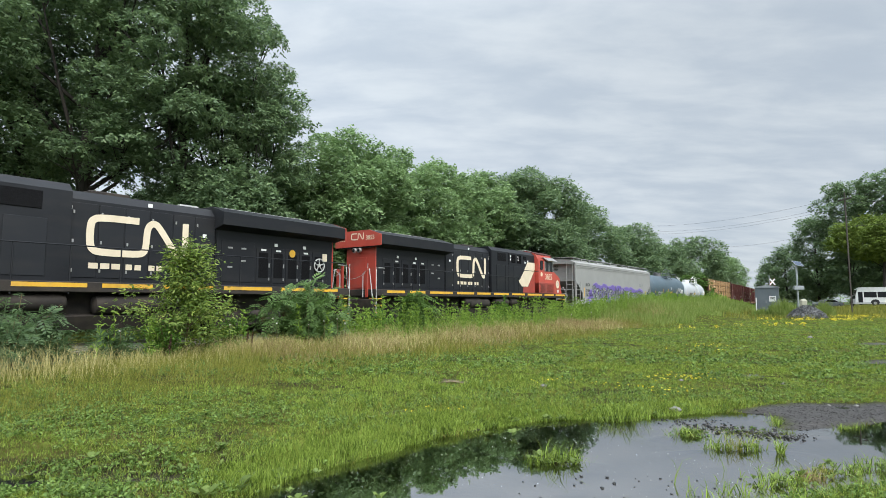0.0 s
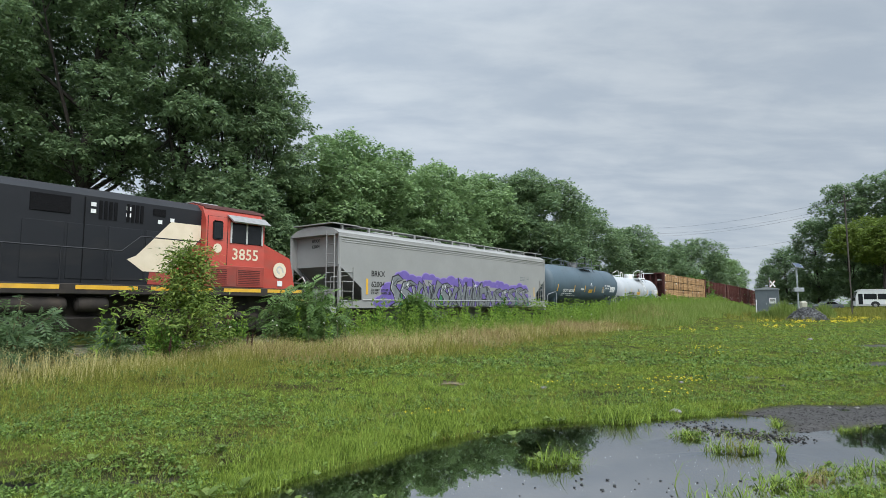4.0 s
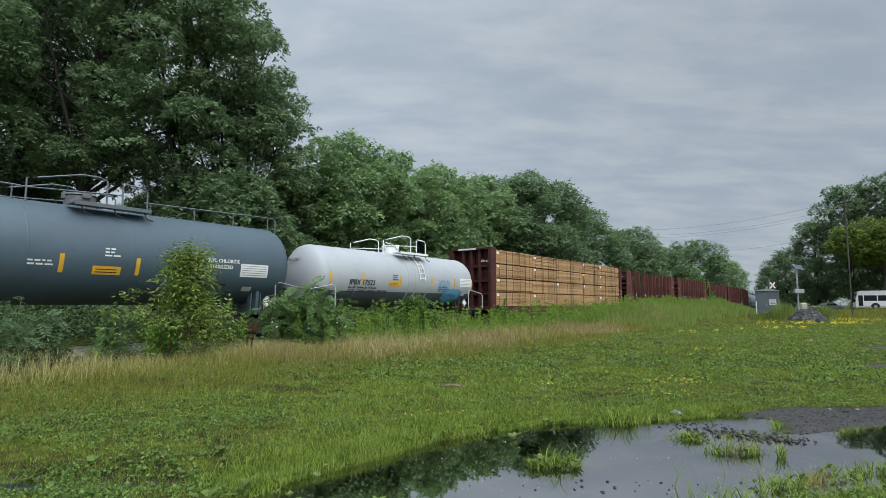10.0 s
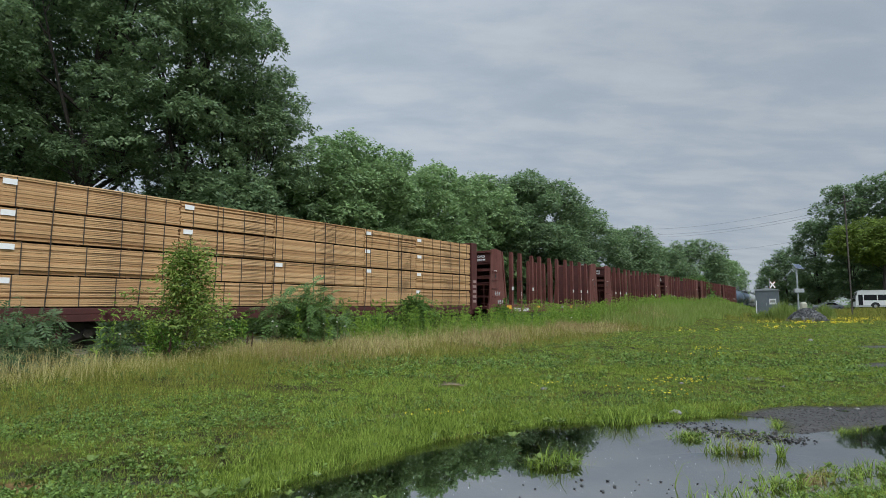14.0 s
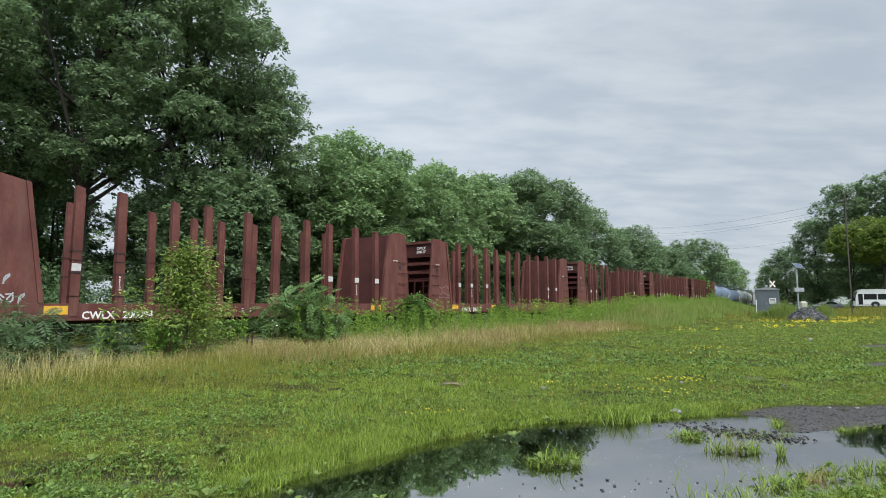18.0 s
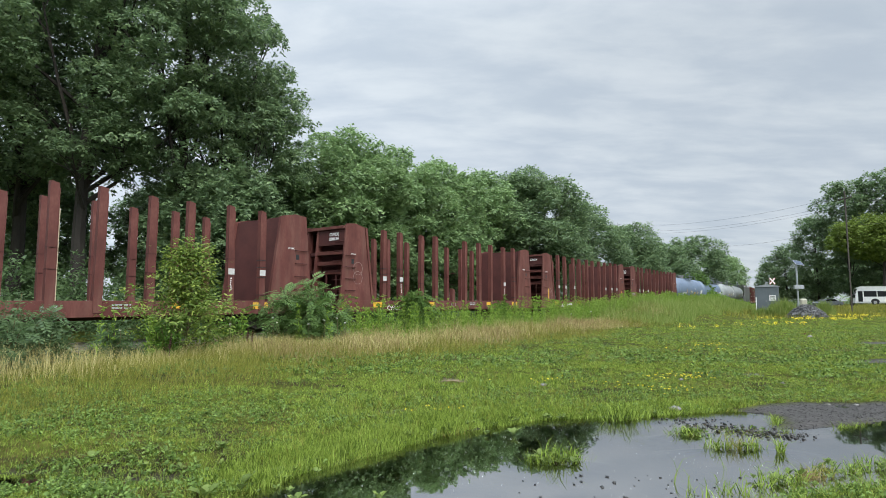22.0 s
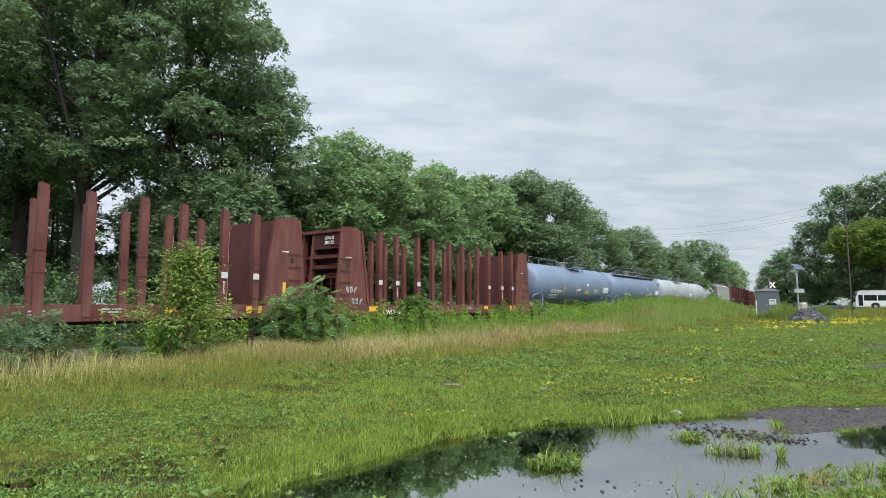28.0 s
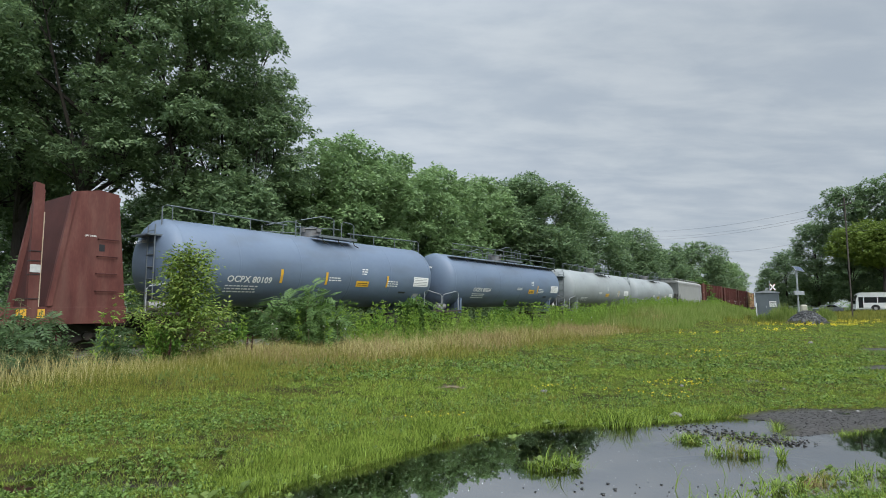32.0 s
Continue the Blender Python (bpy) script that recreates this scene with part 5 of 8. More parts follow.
            n, size, leaf, per, clump, fill = 74, 0.22, 0.23, 10, 0.47, 1.3
        elif depth < 46:
            n, size, leaf, per, clump, fill = 44, 0.26, 0.25, 8, 0.42, 2.2
        elif depth < 85:
            n, size, leaf, per, clump, fill = 44, 0.27, 0.30, 8, 0.52, 2.4
        else:
            n, size, leaf, per, clump, fill = 40, 0.28, 0.38, 8, 0.70, 2.4
        if label.startswith("round"):
            n, fill, clump = 90, 3.4, 0.6
        tree(x, y, h * 1.04, sp * 1.1, mat, 200 + 11 * k, label, leaf, per, clump, low * 0.7, tr, lobes=n, size=size, sprays=big_one, fill=fill)


def make_far_woods():
    r = np.random.RandomState(71)
    k = 1500
    ang = radians(-62) + radians(125) * r.rand(k)
    d = 170 + 60 * r.rand(k)
    x, y = np.sin(ang) * d, np.cos(ang) * d
    w, a = from_track(x, y)
    h = np.where(x < -15, 9.5, 4.6) * (0.75 + 0.3 * wobble(x, y, 0.05, 72))
    z = ground_z(x, y) + h * r.rand(k)
    keep = np.abs(w) > 9
    stuff("far_woods", leaf_cloud("far_woods", np.stack([x, y, z], 1)[keep], np.full(keep.sum(), 1.6), 14, 0.8, M["leaf_dark"], 73), "distant dark green woods behind the railway", "woods")


def make_undergrowth():
    # bushes under the trees across the line, their shade put into a darker leaf colour
    r = np.random.RandomState(81)
    k = 4200
    a = -14 + 130 * r.rand(k) ** 1.2
    w = -(8.0 + 7.0 * r.rand(k))
    e = np.where(a > BEND, (a - BEND) ** 2 / (2 * RADIUS), 0)
    x, y = DIRX * a + OFFX * (OFF + e - w), DIRY * a + OFFY * (OFF + e - w)
    z = 0.2 + (3.6 + 2.0 * wobble(a, w * 0.5, 0.25, 83)).clip(3.2, 5) * r.rand(k)
    # low clumps added close to the line, standing in for the dark below the cars
    q = 1300
    a2, w2 = -14 + 90 * r.rand(q), -(4.2 + 4.0 * r.rand(q))
    e2 = np.where(a2 > BEND, (a2 - BEND) ** 2 / (2 * RADIUS), 0)
    x = np.concatenate([x, DIRX * a2 + OFFX * (OFF + e2 - w2)])
    y = np.concatenate([y, DIRY * a2 + OFFY * (OFF + e2 - w2)])
    z = np.concatenate([z, 0.1 + (0.5 - 0.4 * w2 - 1.2) * r.rand(q)])
    k += q
    stuff("undergrowth", leaf_cloud("undergrowth", np.stack([x, y, z], 1), 0.45 + 0.4 * r.rand(k), 30, 0.17, M["leaf_shaded"], 84, narrow=0.7, light=True), "undergrowth below the trees across the track, coloured dark as in shade", "undergrowth")


def make_shrubs():
    sapling(*at_view(335, 15.6), 3.4, 330)
    for px, depth, h, s, mat, leaf, nar in ((540, 19.2, 2.25, 1.8, "leaf_sumac", 0.42, 0.0),
                                            # the four leftmost take the darker leaf colour in place of shade
                                            (30, 13.4, 1.75, 1.5, "leaf_shaded", 0.36, 0.0), (25, 12.4, 1.15, 0.9, "leaf_shaded", 0.32, 0.0), (205, 14.8, 0.9, 0.7, "leaf_shaded", 0.36, 0.0), (95, 13.6, 0.95, 0.8, "leaf_shaded", 0.16, 0.4),
                                            (735, 25.5, 1.9, 0.8, "leaf_light", 0.55, 0.0), (890, 33, 1.7, 0.7, "leaf_weed", 0.16, 0.4),
                                            (410, 17.5, 1.2, 0.7, "leaf_weed", 0.12, 0.3), (300, 15.2, 1.2, 0.8, "leaf_weed", 0.12, 0.3), (670, 23, 1.3, 1.0, "leaf_weed", 0.14, 0.3)):
        x, y = at_view(px, depth)
        shrub(x, y, h, s, mat, 300 + px, "bushy green sapling in the weeds beside the track" if h > 1.8 else "low leafy green weed clump beside the track", leaf, per=15, stems=12 if h > 1.8 else 8, narrow=nar, fronds=nar == 0)


# ---- things beside the crossing ----
def grass_clump(px, depth, height, spread, seed):
    x, y = at_view(px, depth)
    r = np.random.RandomState(seed)
    k = 1500
    ang, q = r.rand(k) * 6.283, spread * np.sqrt(r.rand(k))
    me = blades("clump", q * np.cos(ang), q * np.sin(ang) * 0.7, height * (1.1 - 0.6 * q / spread), np.full(k, 0.045), "reed", seed + 1, bend=0.35, z=np.zeros(k))
    thing("grass_clump", "tall bushy clump of rank green grass", "grass clump", "grass clumps", m=Matrix.Translation((x, y, float(ground_z(x, y)) - 0.02)), mesh=me)


def crossing_things():
    grass_clump(1382, 57, 2.0, 1.5, 601)
    grass_clump(1456, 54, 1.6, 0.9, 603)
    grass_clump(1345, 58, 1.0, 1.0, 605)
    x, y = at_view(1356, 62)
    z = 0.35
    face = Matrix.Translation((x, y, z)) @ Matrix.Rotation(radians(-32), 4, "Z")
    t = thing("signal_cabinet", "grey steel railway signal cabinet beside the crossing", "cabinet", m=face)
    part("body", Build().box(-1.1, 1.1, -0.9, 0.9, 0.0, 2.75, 0.02), "box_grey", t)
    part("roof", Build().prism([(-1.2, 2.75), (1.2, 2.75), (1.2, 2.83), (0, 3.02), (-1.2, 2.83)], -1.0, 1.0), "post_grey", t, "pale ribbed metal roof")
    d = part("door", Build().box(-0.85, 0.0, -0.93, -0.9, 0.2, 2.4, 0.008), "box_grey", t)
    part("door_handle", Build().box(-0.12, -0.07, -0.97, -0.93, 1.1, 1.35, 0.005), "post_grey", d)
    part("notice", Build().box(0.2, 0.85, -0.925, -0.902, 1.25, 1.85), "letter_white", t, "white notice with unreadable lines")
    for q in range(3):
        part("notice_line", Build().box(0.28, 0.77, -0.932, -0.927, 1.4 + 0.13 * q, 1.45 + 0.13 * q), "letter_black", t)
    x, y = at_view(1336, 60)
    t = thing("marker_post", "thin white marker post in the grass", "post", m=Matrix.Translation((x, y, 0.3)))
    part("post", Build().tube([(0, 0, -0.1), (0, 0, 1.7)], 0.045, 8), "letter_white", t)
    # crossbuck
    x, y = at_view(1361, 74)
    t = thing("crossbuck_sign", "white railway crossbuck sign on a post", "sign", m=Matrix.Translation((x, y, 0.4)))
    part("post", Build().tube([(0, 0, -0.1), (0, 0, 4.6)], 0.055, 8), "post_grey", t)
    for s in (-1, 1):
        m = Matrix.Translation((0.35, -0.08 - 0.02 * s, 3.75)) @ Matrix.Rotation(radians(50 * s), 4, "Y")
        b = part("blade", Build().box(-0.5, 0.5, -0.012, 0.012, -0.085, 0.085, 0.006), "letter_white", t, m=m)
        part("red_border", Build().box(-0.53, 0.53, 0.013, 0.02, -0.105, 0.105), "red_lens", b)
    # solar post
    x, y = at_view(1410, 58)
    t = thing("solar_post", "grey metal post with tilted solar panel", "solar panel", m=Matrix.Translation((x, y, 0.35)))
    part("post", Build().tube([(0, 0, -0.1), (0, 0, 5.1)], 0.09, 10), "post_grey", t)
    p = part("panel_frame", Build().box(-0.45, 0.5, -0.42, 0.42, -0.03, 0.0, 0.006), "post_grey", t, m=Matrix.Translation((0.2, 0, 5.15)) @ Matrix.Rotation(radians(38), 4, "X") @ Matrix.Rotation(radians(10), 4, "Y"))
    part("solar_cells", Build().box(-0.41, 0.46, -0.38, 0.38, 0.001, 0.006), "solar", p)
    part("panel_back", Build().box(-0.41, 0.46, -0.38, 0.38, -0.05, -0.032), "solar", p)
    part("equipment_box", Build().box(-0.45, 0.55, -0.25, -0.05, 2.45, 2.85, 0.02), "post_grey", t)
    part("strut", Build().tube([(0, 0, 4.6), (0.45, -0.2, 5.0)], 0.03, 6), "post_grey", t)
    x, y = at_view(1419, 66)
    t = thing("tan_cabinet", "small tan utility pedestal", "pedestal", m=Matrix.Translation((x, y, 0.5)))
    part("body", Build().box(-0.4, 0.4, -0.2, 0.2, 0, 1.35, 0.15), "sign_tan", t)
    # heap of crushed stone
    r = np.random.RandomState(91)
    x, y = at_view(1424, 53)
    t = thing("stone_heap", "heap of grey crushed stone in the grass", "heap", m=Matrix.Translation((x, y, 0.2)))
    core = Build()
    seg = 20
    rings = [(1.75, -0.15), (1.45, 0.25), (1.0, 0.62), (0.5, 0.9), (0.12, 1.0)]
    pts = [((q * (1 + 0.08 * math.sin(3 * s)) * math.cos(6.283 * s / seg)), q * 0.8 * math.sin(6.283 * s / seg), h) for q, h in rings for s in range(seg)]
    core.add(pts, [(i * seg + s, i * seg + (s + 1) % seg, (i + 1) * seg + (s + 1) % seg, (i + 1) * seg + s) for i in range(4) for s in range(seg)] + [tuple(range(80, 100))])
    part("heap_core", core, "crushed_stone", t)
    v, sz, lp = [], [], []
    for k in range(1700):
        q, ang = 1.8 * r.rand() ** 0.6, r.rand() * 6.283
        h = float(np.interp(q, [0.12, 0.5, 1.0, 1.45, 1.75], [1.0, 0.9, 0.62, 0.25, -0.1])) + 0.03 * r.normal()
        rock_at(v, sz, lp, (q * math.cos(ang), 0.8 * q * math.sin(ang), h), 0.04 + 0.06 * r.rand(), r)
    st = part("loose_stones", polymesh("loose_stones", np.array(v), sz, lp, M["crushed_stone"]), "crushed_stone", t)
    st["kind"] = "stuff"


def rock_at(v, sizes, loops, c, s, r):
    """One rough eight-cornered stone into vertex and face lists."""
    k = len(v)
    for x in (-1, 1):
        for y in (-1, 1):
            for z in (-1, 1):
                v.append((c[0] + s * (x + 0.5 * r.normal()) * 0.62, c[1] + s * (y + 0.5 * r.normal()) * 0.62, c[2] + s * (z + 0.4 * r.normal()) * 0.42))
    for f in ((0, 1, 3, 2), (4, 6, 7, 5), (0, 4, 5, 1), (2, 3, 7, 6), (0, 2, 6, 4), (1, 5, 7, 3)):
        sizes.append(4)
        loops.extend(k + i for i in f)


def pole_and_wires():
    x, y = at_view(1504, 64)
    t = thing("utility_pole", "weathered wooden utility pole with wires", "pole", m=Matrix.Translation((x, y, 0.5)))
    part("pole", Build().tube([(0, 0, -0.3), (0, 0, 5.5), (0, 0, 13.6)], [0.07, 0.075, 0.085], 10), "pole_wood", t)
    part("crossarm", Build().box(-0.06, 0.06, -1.1, 1.1, 12.7, 12.85, 0.01), "pole_wood", t)
    for q in (-0.95, -0.5, 0.5, 0.95):
        part("insulator", Build().tube([(0, q, 12.85), (0, q, 12.98), (0, q, 13.05)], [0.03, 0.055, 0.03], 8), "post_grey", t)
    # cables to poles out of sight behind the trees across the line
    ends = [((0, 0, 13.1), (1135, 105, 404)), ((0, -0.6, 12.2), (1140, 112, 414)), ((0, 0.4, 11.9), (1140, 112, 418)), ((0, 0, 9.6), (1240, 120, 440))]
    for k, (a, (px, depth, py)) in enumerate(ends):
        sx, sy = at_view(px, depth)
        A = Vector((x + a[0], y + a[1], 0.5 + a[2]))
        Bp = Vector((sx, sy, 1.6 + (539 - py) / 1000 * depth))
        E2 = Bp + (Bp - A) * 0.3
        pts = []
        for s in range(17):
            f = s / 16
            p = A.lerp(E2, f)
            p.z += -1.6 * 4 * f * (1 - f) + 1.6 * 4 * (1 / 1.3) * (1 - 1 / 1.3) * f * 1.3 * 0.9
            pts.append(p)
        w = thing("power_line", "thin dark overhead power cable", "cable", "overhead cables")
        part("cable", Build().tube(pts, 0.011, 5), "wire", w)
    for k, (z, dz) in enumerate(((13.1, 3.5), (12.2, 2.0), (9.6, 1.4))):
        w = thing("power_line", "thin dark overhead power cable", "cable", "overhead cables")
        A = Vector((x, y, 0.5 + z))
        part("cable", Build().tube([A, A + Vector((14, -8, dz * 0.4)), A + Vector((30, -17, dz))], 0.014, 5), "wire", w)


def make_bus():
    x, y = at_view(1511, 92)
    m = Matrix.Translation((x, y, 0.85)) @ Matrix.Rotation(radians(-27), 4, "Z")
    t = thing("bus", "white city bus with dark windows parked on the road", "bus", m=m)
    L, H = 12.0, 3.05
    part("body", Build().prism([(0.0, 0.35), (0.05, 1.7), (0.35, 2.75), (0.8, H), (L, H), (L, 0.35)], 0, 2.5), "white_paint", t)
    part("skirt", Build().box(0.1, L, -0.012, 0.0, 0.35, 0.62), "grey_rail", t)
    for k in range(6):
        x0 = 1.15 + 1.8 * k
        part("window", Build().box(x0, x0 + 1.68, -0.02, 0.03, 1.4, 2.3, 0.01), "glass", t)
    part("windscreen", Build().prism([(-0.012, 1.2), (0.05, 1.7), (0.33, 2.68), (0.36, 2.68), (0.08, 1.7), (0.02, 1.2)], 0.15, 2.35), "glass", t)
    part("door", Build().box(0.4, 1.0, -0.02, 0.03, 0.6, 2.3, 0.01), "glass", t)
    part("roof_unit", Build().box(4.5, 8.5, 0.4, 2.1, H, H + 0.25, 0.05), "white_paint", t)
    for wx in (2.6, 8.9):
        part("wheel_arch", Build().prism([(wx + 0.62 * math.cos(q * math.pi / 8), 0.48 + 0.62 * math.sin(q * math.pi / 8)) for q in range(9)], -0.016, 0.02), "rubber", t)
        w = part("wheel", Build().tube([(wx, -0.03, 0.48), (wx, 0.25, 0.48)], 0.48, 20), "rubber", t)
        part("hub", Build().tube([(wx, -0.05, 0.48), (wx, -0.02, 0.48)], 0.24, 14), "steel", w)


def make_car(px, depth, mat, turn, label):
    x, y = at_view(px, depth)
    t = thing("car", label, "car", "parked cars", m=Matrix.Translation((x, y, float(ground_z(x, y)) + 0.02)) @ Matrix.Rotation(radians(turn), 4, "Z"))
    part("body", Build().prism([(-2.2, 0.3), (-2.25, 0.75), (-2.0, 0.95), (-1.3, 1.02), (-0.75, 1.42), (0.6, 1.45), (1.45, 1.02), (2.1, 0.95), (2.25, 0.6), (2.2, 0.3)], -0.88, 0.88), mat, t)
    for q in (-0.885, 0.885):
        part("side_window", Build().prism([(-1.15, 1.03), (-0.7, 1.36), (0.55, 1.38), (1.2, 1.03)], q - 0.008, q + 0.008), "glass", t)
    for wx in (-1.4, 1.4):
        for wy in (-0.9, 0.72):
            w = part("wheel", Build().tube([(wx, wy, 0.32), (wx, wy + 0.19, 0.32)], 0.32, 16), "rubber", t)
            part("rim", Build().tube([(wx, wy - 0.01, 0.32), (wx, wy + 0.2, 0.32)], 0.18, 12), "steel", w)
    for wy in (-0.65, 0.65):
        part("tail_light", Build().box(2.2, 2.27, wy - 0.18, wy + 0.18, 0.72, 0.88), "red_lens", t)


def make_road():
    b = Build()
    pts = [at_view(1330, 112), at_view(1400, 104), at_view(1480, 98), at_view(1600, 91), at_view(1800, 84), at_view(2200, 76)]
    v = []
    for x, y in pts:
        for q in (-3.4, 3.4):
            v.append((x + 0.1 * q, y + q, float(ground_z(x, y + q)) + 0.05))
    b.add(v, [(2 * i, 2 * i + 2, 2 * i + 3, 2 * i + 1) for i in range(len(pts) - 1)])
    tagged(part("road", b, "asphalt"), "grey asphalt road to the level crossing", "road", kind="structure")


# ---- the train: local x along the track, -y towards the meadow, z from the rail's top ----
def side_m(x, y, z, s=-1):
    """Pose for lettering on a side wall; s: -1 the meadow's side, +1 the other."""
    if s < 0:
        return Matrix.Translation((x, -abs(y), z)) @ Matrix.Rotation(math.pi / 2, 4, "X")
    return Matrix.Translation((x, abs(y), z)) @ Matrix.Rotation(math.pi, 4, "Z") @ Matrix.Rotation(math.pi / 2, 4, "X")


def end_m(x, y, z, s):
    """The same on an end wall that faces s along x."""
    return Matrix.Translation((x, y, z)) @ Matrix.Rotation(s * math.pi / 2, 4, "Z") @ Matrix.Rotation(math.pi / 2, 4, "X")


def ribbon(points, width, thick=0.004, closed=False):
    """A flat band along 2D points in the x-y plane."""
    p = [Vector((*q, 0)) for q in points]
    k, b = len(p), Build()
    lft, rgt = [], []
    for i in range(k):
        d = (p[(i + 1) % k if closed else min(i + 1, k - 1)] - p[i - 1 if closed or i else 0]).normalized()
        o = Vector((-d.y, d.x, 0)) * width / 2
        lft.append(p[i] + o)
        rgt.append(p[i] - o)
    v = [(*q.xy, z) for z in (0, thick) for q in lft + rgt]
    f = []
    for i in range(k if closed else k - 1):
        j = (i + 1) % k
        f += [(i, j, k + j, k + i)[::-1], (2 * k + i, 2 * k + j, 3 * k + j, 3 * k + i), (i, j, 2 * k + j, 2 * k + i), (k + j, k + i, 3 * k + i, 3 * k + j)]
    return b.add(v, f)


EMBLEM_LINE = [(1.5, 1.15), (0.35, 1.15), (0.15, 1.05), (0.1, 0.88), (0.1, 0.36), (0.18, 0.17), (0.35, 0.1), (1.55, 0.1), (1.7, 0.2), (1.74, 0.4), (1.76, 0.92),
          (1.86, 1.1), (2.02, 1.13), (2.16, 1.0), (2.7, 0.22), (2.84, 0.11), (2.98, 0.16), (3.03, 0.36), (3.03, 1.24)]


def rounded(points, steps=2):
    """The line with its corners cut twice, its ends kept."""
    for q in range(steps):
        out = [points[0]]
        for (ax, ay), (bx, by) in zip(points, points[1:]):
            out += [(ax * 0.75 + bx * 0.25, ay * 0.75 + by * 0.25), (ax * 0.25 + bx * 0.75, ay * 0.25 + by * 0.75)]
        points = out + [points[-1]]
    return points


EMBLEM = rounded(EMBLEM_LINE)


def bars(parent, x, z, y, width, rows, mat, s=-1, h=0.05, seed=1):
    """Unreadable small print as broken plain bars."""
    r = random.Random(seed)
    for k in range(rows):
        b, q = Build(), 0.0
        while q < width:
            w = min(r.uniform(0.08, 0.3), width - q)
            b.box(q, q + w, 0, h, 0, 0.004)
            q += w + 0.05
        part("small_print", b, mat, parent, m=side_m(x if s < 0 else x + width, y, z - k * h * 1.9, s))


_w = [(-0.07, 0.2), (-0.065, 0.43), (-0.07, 0.46), (0.05, 0.455), (0.06, 0.49), (0.075, 0.49), (0.075, 0.2)]
_ws = Build().lathe([(-1.12, 0.075), (1.12, 0.075)], 0, 0, 12)
for _s in (-1, 1):
    _ws.lathe([(_s * (0.75 - x), q) for x, q in _w], 0, 0, 28)
    for _k in range(5):
        _a = 6.283 * _k / 5
        _ws.box(_s * 0.82 - 0.02, _s * 0.82 + 0.02, -0.035, 0.035, 0.22, 0.40, 0.01, Matrix.Rotation(_a, 4, "X"))
WHEELSET = _ws.mesh("wheelset", M["underframe"])
FRAME2 = Build().prism([(-1.25, 0.42), (-1.25, 0.66), (-0.55, 0.80), (0.55, 0.80), (1.25, 0.66), (1.25, 0.42), (0.95, 0.42), (0.5, 0.24), (-0.5, 0.24), (-0.95, 0.42)], -0.09, 0.09).mesh("side_frame", M["underframe"])
CAP = Build().lathe([(-0.06, 0.13), (0.03, 0.13), (0.06, 0.09)], 0, 0, 14).mesh("bearing_cap", M["underframe"])
SPRING = Build().tube([(0, 0, 0.32), (0, 0, 0.62)], 0.10, 10).mesh("spring", M["dark_brown"])
QZ = Matrix.Rotation(math.pi / 2, 4, "Z")
SPINNERS = []


def truck(parent, x, axles=(-0.875, 0.875), frame=None, mat="underframe"):
    t = part("truck", Build().box(-0.2, 0.2, -1.1, 1.1, 0.45, 0.75, 0.03), mat, parent, m=Matrix.Translation((x, 0, 0)))
    for y in (-1.0, 1.0):
        part("side_frame", frame or FRAME2, mat, t, m=Matrix.Translation((0, y, 0)))
        for q in (-0.13, 0.13):
            part("spring", SPRING, mat, t, m=Matrix.Translation((q, y * 1.09, 0)))
        for a in axles:
            part("bearing_cap", CAP, mat, t, m=Matrix.Translation((a, y * 1.12, 0.47)) @ QZ)
    for a in axles:
        part("wheelset", WHEELSET, mat, t, m=Matrix.Translation((a, 0, 0.46)) @ QZ)
    return t


def coupler(parent, x, s):
    part("coupler", Build().box(min(x, x + s * 0.55), max(x, x + s * 0.55), -0.12, 0.12, 0.72, 1.0, 0.02).box(min(x + s * 0.45, x + s * 0.78), max(x + s * 0.45, x + s * 0.78), -0.19, 0.19, 0.68, 1.05, 0.04), "underframe", parent)


def ladder(parent, x0, x1, y, z0, z1, rungs, mat, along="x", name="ladder", r=0.02):
    b = Build()
    if along == "x":
        for x in (x0, x1):
            b.tube([(x, y, z0), (x, y, z1)], r * 1.2, 6)
        for k in range(rungs):
            z = z0 + (z1 - z0) * (k + 0.5) / rungs
            b.tube([(x0, y, z), (x1, y, z)], r, 6)
    else:
        for yy in (x0, x1):
            b.tube([(y, yy, z0), (y, yy, z1)], r * 1.2, 6)
        for k in range(rungs):
            z = z0 + (z1 - z0) * (k + 0.5) / rungs
            b.tube([(y, x0, z), (y, x1, z)], r, 6)
    return part(name, b, mat, parent)


def make_locomotive(label, nose_side):
    """A six-axle road diesel; its cab is at +x. nose_side: the side that faces the meadow."""
    t = thing("locomotive", label, "locomotive", "train")
    part("underframe", Build().box(-10.35, 10.35, -1.5, 1.5, 1.56, 1.86, 0.02), "underframe", t)
    part("draft_sill", Build().box(-10.3, 10.3, -0.75, 0.75, 0.85, 1.57), "underframe", t)
    part("fuel_tank", Build().prism([(-0.85, 1.4), (-0.88, 0.95), (-1.35, 0.88), (-1.2, 0.5), (1.2, 0.5), (1.35, 0.88), (0.88, 0.95), (0.85, 1.4)], -3.6, 3.0, "x"), "underframe", t, "black fuel tank below the frame")
    for s in (-1, 1):
        for k, (x0, x1) in enumerate(((-9.6, -8.3), (-7.9, -6.7), (-6.3, -4.3), (-3.9, -2.2), (-1.85, -0.4), (0.0, 1.8), (2.2, 3.9), (4.3, 6.4), (6.8, 8.3), (8.6, 10.2))):
            part("yellow_stripe", Build().box(x0, x1, s * 1.505 - 0.004, s * 1.505 + 0.004, 1.70, 1.82), "yellow_paint", t, "yellow reflective stripe")
    # engine hood, bevelled along the roof
    hood = [(-0.95, 1.86), (-0.95, 4.28), (-0.72, 4.55), (0.72, 4.55), (0.95, 4.28), (0.95, 1.86)]
